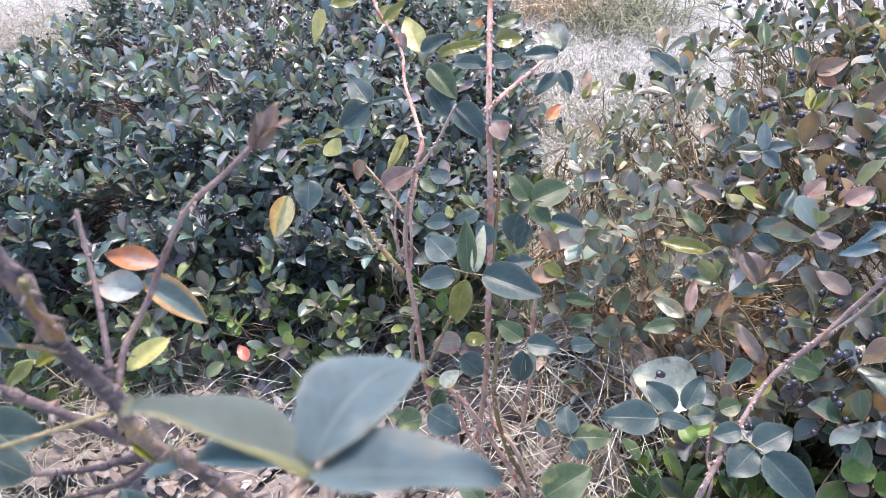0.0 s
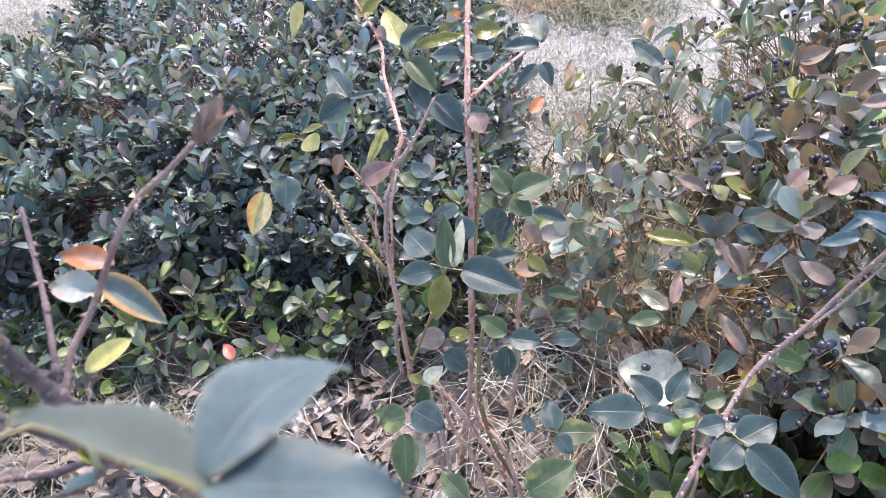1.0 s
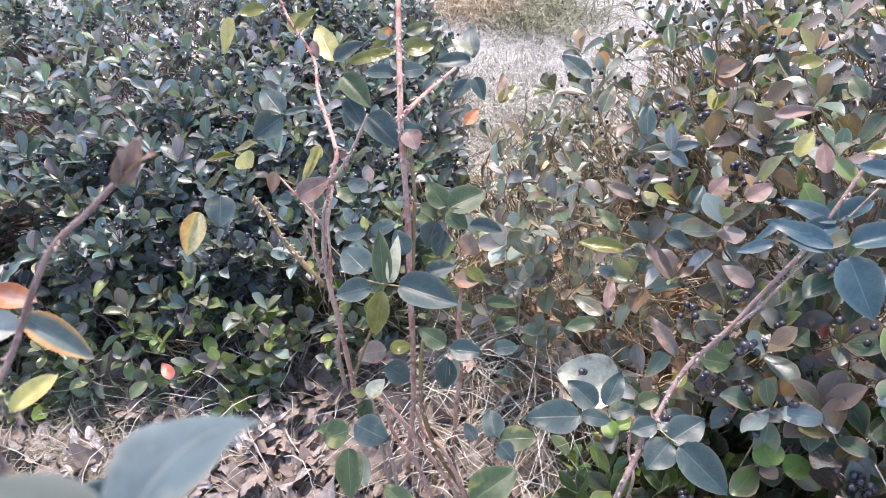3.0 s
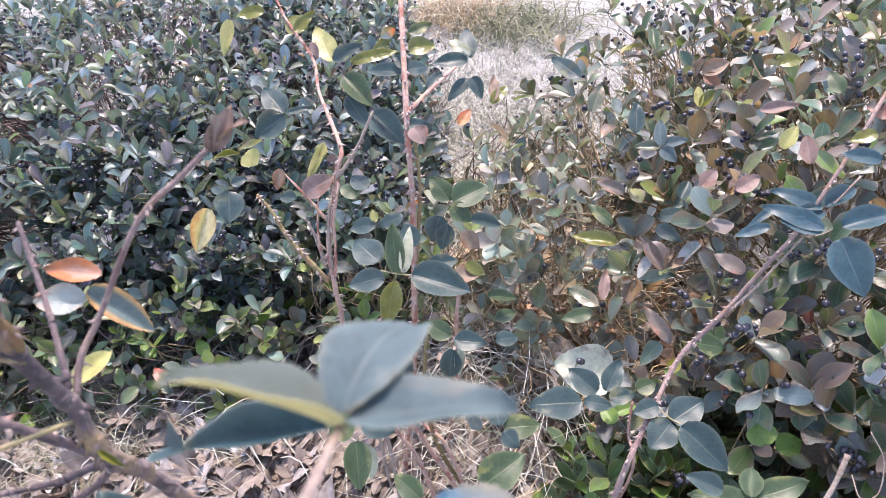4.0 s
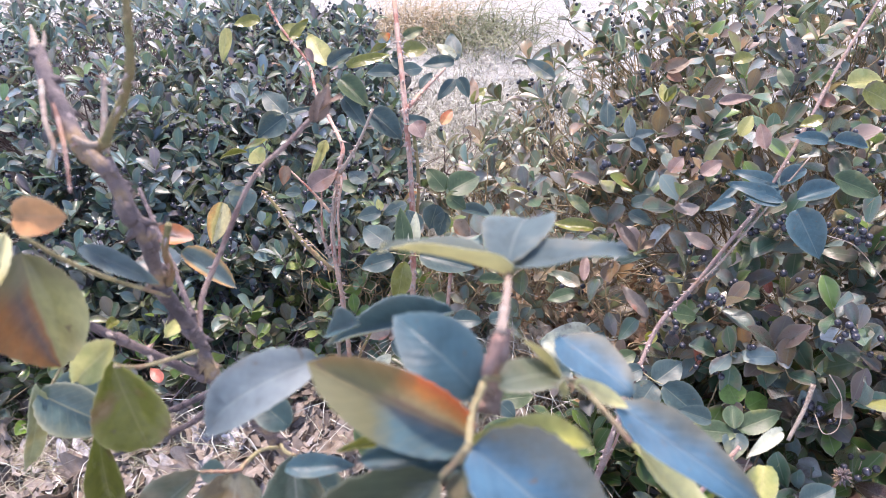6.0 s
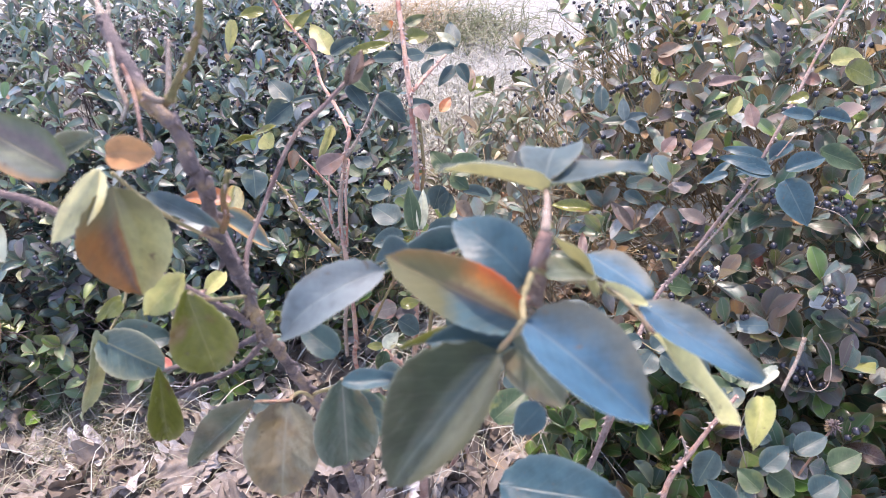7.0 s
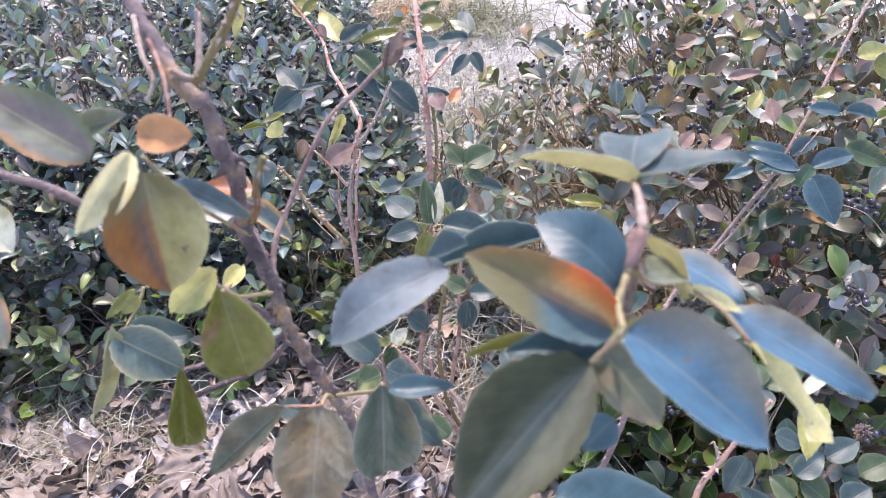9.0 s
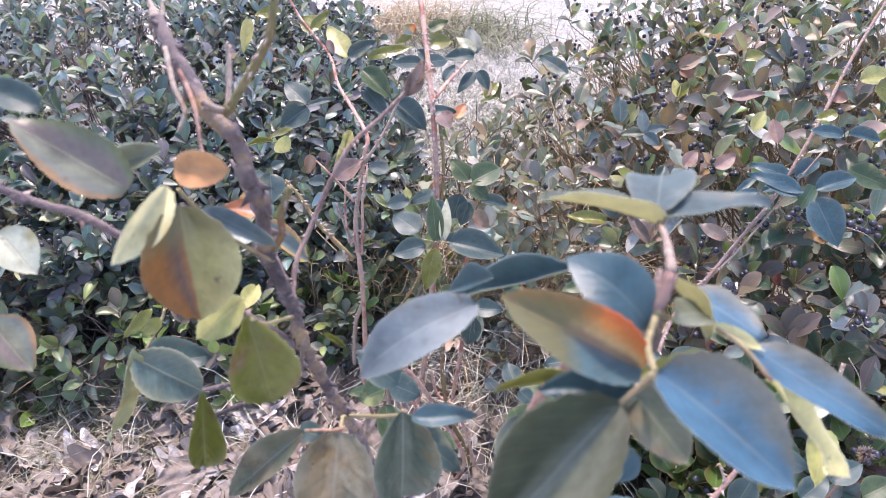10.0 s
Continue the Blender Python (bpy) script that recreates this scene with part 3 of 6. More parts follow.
ROSE_FORMS = [leaf_shape(23, 7, half_rose, f, c, t, 0.010, s, False, a) for s, (f, c, t, a) in enumerate([(0.10, 0.10, 0.05, 0.0), (0.14, 0.16, -0.06, 0.0), (0.06, 0.05, 0.08, 0.0), (0.18, 0.12, 0.0, 0.0), (0.04, 0.20, -0.04, 0.0), (0.42, 0.14, 0.0, 0.0),
    (0.06, 0.0, 0.0, 0.2), (0.30, 0.16, 0.03, 0.0)])]
ROSE_FORMS += [leaf_shape(23, 7, half_round, 0.14, 0.16, 0.05, 0.010, 8), leaf_shape(23, 7, half_obovate, 0.24, 0.18, 0.06, 0.010, 9), leaf_shape(23, 7, half_round, 0.34, 0.24, -0.05, 0.010, 10)]
rose_meshes = {}


def rose_mesh(form, kind):
    """Upper and lower face of a leaflet, a paper's breadth apart."""
    if (form, kind) not in rose_meshes:
        v, f, uv = ROSE_FORMS[form]
        n = len(v)
        low = [(x, y, z - 0.006) for x, y, z in v]
        me = mesh_of("leaflet_" + kind, v + low, f + [tuple(n + i for i in reversed(q)) for q in f], list(ROSE[kind]), [0] * len(f) + [1] * len(f), uvs=uv)
        rose_meshes[form, kind] = me
    return rose_meshes[form, kind]


LEAF_WORDS = {"bloom": "broad leaf with pale bloom and painted blue-grey sky sheen", "deep": "large deep grey-green folded leaf, one half painted as shaded", "lemon": "yellow-olive arched leaf", "blush": "pinkish-orange fading leaf", "rimmed": "grey-green leaf with an orange margin", "frost": "pale frosted blue-green leaf", "veined": "blue-green leaf with yellow veins", "sage": "narrow sickle-shaped sage leaf", "round": "broad glossy grey-green leaf", "autumn": "olive leaf with an orange-red autumn band", "rust": "leaf half rust-brown and half yellow-green", "mauve": "large faded mauve leaf", "gold": "narrow pale yellow leaf",
              "ochre": "ochre-orange leaf", "blue": "smooth leaf with painted blue sky sheen", "ivory": "pale ivory leaf", "husk": "dry brown curled husk", "red": "small red leaf", "pink": "faded pinkish leaf",
              "flame": "yellow leaf with an orange margin", "lime": "bright young green leaf", "yellow": "yellowing leaf", "taupe": "glossy brownish-grey leaf", "dead": "dead brown leaf"}


def leaf(parent, base, tip, width, face, kind, form=None):
    b, t = Vector(base), Vector(tip)
    x = t - b
    size = x.length
    x.normalize()
    z = Vector(face)
    z = (z - x * z.dot(x)).normalized()
    y = z.cross(x)
    ob = new("leaf", rose_mesh(rng.randrange(5) if form is None else form, kind))
    ob.matrix_basis = Matrix.Translation(b) @ Matrix((x, y, z)).transposed().to_4x4() @ Matrix.Diagonal((size, width, size, 1))
    under(ob, parent)
    if kind in LEAF_WORDS:
        tagged(ob, LEAF_WORDS[kind])
    return ob


def spline(points, steps):
    pts = [Vector(p) for p in points]
    pts = [2 * pts[0] - pts[1]] + pts + [2 * pts[-1] - pts[-2]]
    path = []
    for i in range(1, len(pts) - 2):
        a, b, c, d = pts[i - 1:i + 3]
        for s in range(steps):
            t = s / steps
            path.append(0.5 * (2 * b + (c - a) * t + (2 * a - 5 * b + 4 * c - d) * t * t + (3 * b - a - 3 * c + d) * t ** 3))
    path.append(pts[-2])
    return path


def tube(verts, faces, path, r0, r1, sides, r, rough=0.0):
    """Append a tapering tube with closed ends to verts and faces."""
    start, n = len(verts), len(path)
    side = Vector((0.31, 0.87, 0.2))
    for i, p in enumerate(path):
        d = (path[min(i + 1, n - 1)] - path[max(i - 1, 0)]).normalized()
        x = d.cross(side).normalized()
        y = d.cross(x)
        rad = r0 + (r1 - r0) * i / (n - 1)
        rad *= 1 + rough * r.uniform(-1, 1)
        for k in range(sides):
            a = 2 * math.pi * k / sides
            verts.append(tuple(p + (x * math.cos(a) + y * math.sin(a)) * rad * (1 + rough * r.uniform(-0.5, 0.5))))
    for i in range(n - 1):
        for k in range(sides):
            a, b = start + i * sides + k, start + i * sides + (k + 1) % sides
            faces.append((a, b, b + sides, a + sides))
    faces.append(tuple(range(start + sides - 1, start - 1, -1)))
    faces.append(tuple(range(start + (n - 1) * sides, start + n * sides)))


def prickle_mesh(material):
    """A broad-footed thorn that leans back, one unit long along +z."""
    v = [(0.95, 0, 0), (0, 0.5, 0), (-0.95, 0, 0), (0, -0.5, 0), (0.1, 0.28, 0.35), (-0.75, 0.22, 0.38), (-0.75, -0.22, 0.38), (0.1, -0.28, 0.35), (-1.1, 0, 1.1)]
    f = [(0, 1, 4), (1, 5, 4), (1, 2, 5), (2, 6, 5), (2, 3, 6), (3, 7, 6), (3, 0, 7), (0, 4, 7), (4, 5, 8), (5, 6, 8), (6, 7, 8), (7, 4, 8)]
    return mesh_of("prickle", v, f, [material])


PRICKLE_MESH = {"grey": prickle_mesh(BARK_GREY), "pale": prickle_mesh(PRICKLE)}


def cane(parent, name, points, r0, r1, material, prickles, knobs=0):
    r = random.Random(len(points) * 31 + prickles)
    path = spline(points, 7)
    verts, faces = [], []
    tube(verts, faces, path, r0, r1, 9, r, 0.10)
    for k in range(knobs):
        i = int((k + r.uniform(0.2, 0.8)) / knobs * (len(path) - 3)) + 1
        rad = (r0 + (r1 - r0) * i / len(path)) * r.uniform(1.12, 1.38)
        d = (path[i + 1] - path[i]).normalized()
        off = d.orthogonal() * rad * r.uniform(-0.35, 0.35)
        tube(verts, faces, [path[i] - d * rad * 1.3 + off * 0.5, path[i] - d * rad * 0.7 + off, path[i] + off, path[i] + d * rad * 0.5 + off, path[i] + d * rad * 0.9], rad * 0.72, rad, 9, r, 0.12)
    ob = under(new(name, mesh_of(name, verts, faces, [material])), parent)
    key = "grey" if material is BARK_GREY else "pale"
    for _ in range(int(prickles * 1.5)):
        i = r.randrange(1, len(path) - 1)
        p, d = path[i].lerp(path[i + 1], r.random()), (path[i + 1] - path[i - 1]).normalized()
        out = d.cross(Vector((r.uniform(-1, 1), r.uniform(-1, 1), r.uniform(-1, 1)))).normalized()
        rad = r0 + (r1 - r0) * i / len(path)
        long = min(0.008, 0.0038 + rad * 0.9) * r.uniform(0.6, 1.2) * (0.75 if key == "grey" else 1.0)
        pr = new("prickle", PRICKLE_MESH[key])
        pr.matrix_basis = Matrix.Translation(p + out * rad * 0.85) @ Matrix((d, d.cross(out), out)).transposed().to_4x4() @ Matrix.Diagonal((rad, rad, long, 1))
        under(pr, ob)
    return ob


# ---------------------------------------------------------------- evergreen shrubs
SHRUB_FORMS = [leaf_shape(7, 3, half_evergreen, f, c, t, 0, 20 + s, True) for s, (f, c, t) in enumerate([(0.11, 0.10, 0.07), (0.18, 0.22, -0.09), (0.04, 0.05, 0.14), (0.14, -0.10, -0.04)])]
berry_mesh = None


def branching(verts, faces, start, way, long, rad, depth, r):
    """A crooked twig that forks."""
    pts = [start]
    d = way.copy()
    for _ in range(3):
        d = (d + Vector((r.uniform(-1, 1), r.uniform(-1, 1), r.uniform(-0.5, 0.7))) * 0.38).normalized()
        pts.append(pts[-1] + d * long / 3)
    tube(verts, faces, pts, rad, rad * 0.65, 4, r, 0.12)
    if depth > 1:
        for _ in range(2):
            e = (d + Vector((r.uniform(-1, 1), r.uniform(-1, 1), r.uniform(-0.4, 0.6))) * 0.8).normalized()
            branching(verts, faces, pts[r.choice((2, 3))], e, long * r.uniform(0.5, 0.8), rad * 0.65, depth - 1, r)


def make_berry():
    bm = bmesh.new()
    bmesh.ops.create_icosphere(bm, subdivisions=2, radius=0.0052)
    for v in bm.verts:
        if v.co.z > 0.0046:
            v.co.z -= 0.0016
    for f in bm.faces:
        f.smooth = True
    me = bpy.data.meshes.new("berry")
    bm.to_mesh(me)
    bm.free()
    me.materials.append(BERRY)
    return me


def far_berry(verts, faces, p, rad):
    """A small round berry of few faces."""
    s = len(verts)
    for ring, (z, k) in enumerate(((-0.6, 0.8), (0.1, 1.0), (0.7, 0.7))):
        verts += [(p[0] + rad * k * math.cos(a + ring * 0.5), p[1] + rad * k * math.sin(a + ring * 0.5), p[2] + rad * z) for a in (0, 1.047, 2.094, 3.142, 4.189, 5.236)]
    verts += [(p[0], p[1], p[2] - rad), (p[0], p[1], p[2] + rad)]
    for i in range(6):
        n = (i + 1) % 6
        faces += [(s + i, s + n, s + 6 + n, s + 6 + i), (s + 6 + i, s + 6 + n, s + 12 + n, s + 12 + i), (s + n, s + i, s + 18), (s + 12 + i, s + 12 + n, s + 19)]


def shrub(name, label, centre, radii, square, shoots, size, mats, twig, seed, berries, bare=None, lean=0.7, layers=(1.0, 0.93, 0.84, 0.72), single_box=None, whorl=(5, 9), twigs=1.0, slim=1.0, strays=0, main=(18, 0.006)):
    """A rounded evergreen shrub: stems from its foot, shoots that end in whorls of leaves, and stalked berries.
    bare(p): the share of shoots to leave out at a place. single_box: the stretch of plan in which leaves are objects of their own."""
    r = random.Random(seed)
    top = thing(name, (centre[0], centre[1], 0.0), label, "shrub")
    c = Vector((centre[0], centre[1], centre[2]))
    tv, tf = [], []
    mass_v, mass_f, singles, fruit = [], [], [], []
    shared = [mesh_of("shrub_leaf", v, f, [mats[0]], uvs=uv) for v, f, uv in SHRUB_FORMS]
    arr = [np.array(v) for v, _, _ in SHRUB_FORMS]
    fac = SHRUB_FORMS[0][1]
    made = 0
    while made < shoots:
        d = Vector((r.gauss(0, 1), r.gauss(0, 1), r.gauss(0, 1))).normalized()
        if d.z < -0.6:
            continue
        q = Vector([math.copysign(abs(a) ** square, a) for a in d])
        wob = 1 + 0.17 * noise.noise(d * 2.4 + Vector((seed, 0, 0))) + 0.13 * noise.noise(d * 5.3 + Vector((0, seed, 0)))
        s = r.choice(layers) * wob + r.uniform(-0.03, 0.03)
        tip = c + Vector((q.x * radii[0], q.y * radii[1], q.z * radii[2])) * s
        if tip.z < 0.03 or (bare and r.random() < bare(tip)):
            made += 0.25
            continue
        made += 1
        nrm = Vector((d.x / radii[0], d.y / radii[1], d.z / radii[2])).normalized()
        ax = (nrm * 0.6 + Vector((0, 0, lean)) + Vector((r.uniform(-1, 1), r.uniform(-1, 1), r.uniform(-1, 1))) * 0.4).normalized()
        foot = Vector((centre[0], centre[1], 0.05)).lerp(tip, r.uniform(0.6, 0.8))
        foot += Vector((r.uniform(-0.07, 0.07), r.uniform(-0.07, 0.07), -r.uniform(0.02, 0.10)))
        foot.z = max(0.02, foot.z)
        tube(tv, tf, spline([foot, foot.lerp(tip, 0.5) + Vector((r.uniform(-.03, .03), r.uniform(-.03, .03), r.uniform(-.02, .02))), tip - ax * 0.035, tip], 3), r.uniform(0.0012, 0.0022) * twigs, 0.0009 * twigs, 4, r)
        leaves = r.randint(*whorl)
        az = r.uniform(0, 6.28)
        a1 = ax.orthogonal().normalized()
        a2 = ax.cross(a1)
        for k in range(leaves):
            az += 2.4 + r.uniform(-0.3, 0.3)
            open_ = radians(28 + 58 * k / leaves + r.uniform(-14, 14))
            out = a1 * math.cos(az) + a2 * math.sin(az)
            x = (ax * math.cos(open_) + out * math.sin(open_)).normalized()
            z = (ax * math.sin(open_) - out * math.cos(open_) + Vector((r.uniform(-1, 1), r.uniform(-1, 1), r.uniform(-1, 1))) * 0.18)
            z = (z - x * z.dot(x)).normalized()
            y = z.cross(x)
            long = size * r.uniform(0.65, 1.12)
            wide = long * r.uniform(0.42, 0.60) * slim
            at = tip - ax * (0.004 + 0.006 * k)
            m = Matrix.Translation(at) @ Matrix((x, y, z)).transposed().to_4x4() @ Matrix.Diagonal((long, wide, long, 1))
            form = r.randrange(4)
            if single_box and s > 0.9 and len(singles) < 300 and single_box[0] < at.x < single_box[1] and single_box[2] < at.y < single_box[3]:
                singles.append((form, m))
            else:
                M = np.array(m)
                mass_f += [tuple(i + len(mass_v) * 21 for i in q4) for q4 in fac]
                mass_v.append(arr[form] @ M[:3, :3].T + M[:3, 3])
        if r.random() < berries and s > 0.8:
            for _ in range(r.randint(2, 6)):
                p = tip + ax * r.uniform(0.012, 0.045) + Vector((r.uniform(-1, 1), r.uniform(-1, 1), r.uniform(-0.6, 0.8))) * 0.02
                fruit.append(p)
                tube(tv, tf, [tip - ax * 0.01, tip.lerp(p, 0.6) + ax * 0.004, p], 0.0008, 0.0007, 3, r)
    for _ in range(strays):
        a, k = r.uniform(0, 6.28), math.sqrt(r.random()) * 0.92
        p = Vector((centre[0] + math.cos(a) * radii[0] * k, centre[1] + math.sin(a) * radii[1] * k, 0))
        high = centre[2] + radii[2] * math.sqrt(max(0.0, 1 - k * k))
        p.z = high * r.uniform(0.15, 0.55)
        way = Vector((math.cos(a) * 0.5 + r.uniform(-0.7, 0.7), math.sin(a) * 0.5 + r.uniform(-0.7, 0.7), 1.0)).normalized()
        branching(tv, tf, p, way, min(0.16, (high - p.z) * 0.55), 0.0019, 3, r)
    for _ in range(main[0]):
        a = r.uniform(0, 6.28)
        d = Vector((math.cos(a) * radii[0] * r.uniform(0.2, 0.85), math.sin(a) * radii[1] * r.uniform(0.2, 0.85), 0))
        f = Vector((centre[0], centre[1], -0.02)) + d * 0.3
        e = Vector((centre[0], centre[1], (centre[2] + radii[2]) * r.uniform(0.6, 0.92))) + d
        sv, sf = [], []
        tube(sv, sf, spline([f, f.lerp(e, 0.35) + Vector((r.uniform(-.08, .08), r.uniform(-.08, .08), 0.05)), f.lerp(e, 0.7) + Vector((r.uniform(-.05, .05), r.uniform(-.05, .05), 0.02)), e], 5), main[1], main[1] * 0.35, 6, r, 0.08)
        under(new("stem", mesh_of("stem", sv, sf, [twig])), top)
    tagged(under(new("twig_tangle", mesh_of("twig_tangle", tv, tf, [twig])), top), kind="stuff")
    me = mesh_of("foliage", np.concatenate(mass_v).tolist(), mass_f, [mats[1]], uvs=SHRUB_FORMS[0][2])
    tagged(under(new("foliage", me), top), kind="stuff")
    for form, m in singles:
        ob = new("leaf", shared[form])
        ob.matrix_basis = m
        under(ob, top)
    for p in fruit[:280]:
        ob = new("berry", berry_mesh)
        ob.matrix_basis = Matrix.Translation(p) @ Matrix.Diagonal((1, 1, 1, 1)) @ Euler((r.uniform(-1, 1), r.uniform(-1, 1), 0)).to_matrix().to_4x4() @ Matrix.Scale(r.uniform(0.8, 1.15), 4)
        under(ob, top)
    if len(fruit) > 280:
        bv, bf = [], []
        for p in fruit[280:]:
            far_berry(bv, bf, p, 0.0052 * r.uniform(0.8, 1.15))
        tagged(under(new("berry_rest", mesh_of("berry_rest", bv, bf, [BERRY])), top), kind="stuff")
    return top


berry_mesh = make_berry()


def thin_back(p):
    """The hedge opens towards its back."""
    return min(0.84, max(0.0, (p.y - 1.38) * 0.60))


def open_top(p):
    """The berry shrub thins out towards its crown and its back."""
    return min(0.80, 0.05 + max(0.0, (p.y - 0.75) * 0.48) + max(0.0, (p.z - 0.55) * 0.7) + max(0.0, (0.84 - p.x) * 1.35))


HEDGE_WORDS = "low clipped evergreen shrub with dense dark blue-green leaves"
shrub("hedge_shrub", HEDGE_WORDS, (-0.77, 1.99, 0.12), (0.73, 0.92, 0.37), 0.74, 2500, 0.051,
      (HEDGE_LEAF, HEDGE_MASS), TWIG_DARK, 3, 0.26, slim=0.98, lean=0.9, strays=420, bare=thin_back, single_box=(-0.6, 0.0, 1.0, 1.6), layers=(1.0, 0.95, 0.88, 0.78))
hedge = shrub("hedge_shrub", HEDGE_WORDS, (-0.20, 1.92, 0.11), (0.35, 0.86, 0.35), 0.76, 1600, 0.051,
      (HEDGE_LEAF, HEDGE_MASS), TWIG_DARK, 5, 0.26, slim=0.98, lean=0.9, strays=300, bare=thin_back, single_box=(-0.6, 0.3, 1.0, 1.6), layers=(1.0, 0.95, 0.88, 0.78))
berry_shrub = shrub("berry_shrub", "sprawling evergreen shrub with purplish-green leaves and black berries", (1.10, 1.22, 0.24), (0.80, 0.92, 0.48), 0.85, 2500, 0.056,
      (BERRY_LEAF, BERRY_MASS), TWIG, 11, 0.42, bare=open_top, single_box=(0.3, 1.0, 0.3, 1.0), layers=(1.0, 0.92, 0.80, 0.66), whorl=(3, 6), twigs=1.15, slim=1.08, strays=320, main=(14, 0.0042))
shrub("berry_shrub", "small straggling evergreen shrub with grey-green leaves among dry straw", (0.44, 1.46, 0.10), (0.24, 0.34, 0.29), 0.9, 85, 0.050,
      (PALE_LEAF, PALE_MASS), TWIG, 29, 0.2, layers=(1.0, 0.85, 0.65), single_box=(0.2, 0.6, 1.0, 1.4), whorl=(4, 7), slim=1.08, strays=40, main=(8, 0.004))
shrub("hedge_shrub", "thin evergreen offshoot with grey-green leaves at the edge of the sand", (0.31, 1.60, 0.08), (0.17, 0.26, 0.27), 0.9, 22, 0.046,
      (PALE_LEAF, PALE_MASS), TWIG_DARK, 31, 0.2, layers=(1.0, 0.85, 0.65), single_box=(0.1, 0.5, 1.2, 1.7), whorl=(5, 8), slim=1.06, strays=20, main=(6, 0.003))
shrub("young_shrub", "young straggling shrub with pale grey-green leaves among dry straw", (0.33, 1.10, 0.20), (0.19, 0.18, 0.34), 0.9, 58, 0.046,
      (PALE_LEAF, PALE_MASS), TWIG, 37, 0.1, layers=(1.0, 0.85, 0.6), single_box=(0.1, 0.6, 0.8, 1.4), whorl=(4, 6), slim=1.15, strays=12, main=(6, 0.003))
shrub("hedge_shrub", "low leafy suckers at the foot of the clipped hedge", (-0.42, 1.09, 0.03), (0.60, 0.13, 0.24), 0.9, 200, 0.046,
      (SUCKER_LEAF, SUCKER_MASS), TWIG_DARK, 43, 0.05, layers=(1.0, 0.9, 0.75), single_box=(-1.0, 0.3, 0.9, 1.5), whorl=(4, 7), slim=1.0, main=(8, 0.003))
shrub("berry_shrub", "low evergreen growth with glossy deep green leaves under the rose canes", (0.63, 0.60, 0.12), (0.27, 0.22, 0.29), 0.9, 150, 0.058,
      (GLOSSY_LEAF, GLOSSY_MASS), TWIG, 53, 0.25, layers=(1.0, 0.9, 0.75), single_box=(0.4, 1.1, 0.4, 1.0), whorl=(4, 7), slim=1.15, main=(6, 0.003))
shrub("young_shrub", "thin young growth with grey-green leaves and pale twigs before the hedge", (0.02, 1.20, 0.12), (0.24, 0.14, 0.30), 0.9, 60, 0.046,
      (SUCKER_LEAF, SUCKER_MASS), TWIG, 59, 0.1, layers=(1.0, 0.85, 0.6), single_box=(-0.3, 0.3, 0.9, 1.4), whorl=(4, 6), slim=1.15, strays=70, main=(8, 0.003))
LOW_WORDS = "small shrub seedling with bright green leaves"
for x, y, wide, tall, count, seed in ((0.50, 0.60, 0.25, 0.22, 130, 17), (-0.40, 1.10, 0.20, 0.22, 26, 18), (-0.05, 1.12, 0.12, 0.28, 14, 19), (-0.85, 1.06, 0.18, 0.16, 24, 20)):
    shrub("seedling", LOW_WORDS, (x, y, 0.05), (wide, wide * 0.9, tall), 0.9, count, 0.050, (LOW_LEAF, LOW_MASS), TWIG, seed, 0.0, single_box=(-1.0, 0.8, 0.3, 1.4), main=(4, 0.0025))


def berry_cluster(parent, place, count):
    """Berries close together on short stalks."""
    r = random.Random(count * 7 + int(place[0] * 1000))
    c = Vector(place)
    verts, faces = [], []
    for k in range(count):
        p = c + Vector((r.gauss(0, 1), r.gauss(0, 1), r.gauss(0, 1))).normalized() * r.uniform(0.006, 0.011 + 0.0012 * count)
        ob = new("berry", berry_mesh)
        ob.matrix_basis = Matrix.Translation(p) @ Matrix.Scale(r.uniform(0.85, 1.1), 4)
        under(ob, parent)
        tube(verts, faces, [c + Vector((0, 0.01, -0.03)), c.lerp(p, 0.4), p], 0.0008, 0.0007, 4, r)
    tagged(under(new("berry_stalk", mesh_of("berry_stalk", verts, faces, [TWIG])), parent), kind="stuff")


def seed_head(parent, place):
    """A dry bristly head on a thin stalk."""
    r = random.Random(5)
    c = Vector(place)
    verts, faces = [], []
    for k in range(70):
        d = Vector((r.gauss(0, 1), r.gauss(0, 1), r.gauss(0, 1))).normalized()
        tube(verts, faces, [c, c + d * 0.007, c + d * r.uniform(0.008, 0.011)], 0.0011, 0.0003, 4, r)
    under(new("seed_head", mesh_of("seed_head", verts, faces, [BARK_GREY])), parent)
    cane(parent, "stalk", [c + Vector((0.01, 0.02, -0.12)), c + Vector((0.004, 0.008, -0.05)), c], 0.0014, 0.0012, BARK_RED, 0)


# the rose among the shrubs: slender prickly canes with scattered leaflets
rose = thing("rose_bush", (0.12, 0.99, 0.0), "slender prickly rose with red-brown canes and sparse blue-green leaves", "rose bush")
cane(rose, "cane", [(0.032, 0.811, -0.020), (0.028, 0.781, 0.109), (0.050, 0.777, 0.276), (0.060, 0.771, 0.393), (0.069, 0.750, 0.555), (0.075, 0.767, 0.684), (0.075, 0.792, 0.777), (0.076, 0.859, 0.843), (0.077, 0.960, 0.916)], 0.0048, 0.0035, BARK_ROSE, 80)
cane(rose, "cane", [(0.076, 0.809, 0.798), (0.105, 0.855, 0.803), (0.144, 0.923, 0.803)], 0.0035, 0.0023, BARK_ROSE, 8)
cane(rose, "cane", [(0.083, 0.790, 0.782), (0.086, 0.772, 0.713), (0.081, 0.765, 0.658), (0.076, 0.752, 0.603)], 0.0025, 0.0025, BARK_OLIVE, 12)
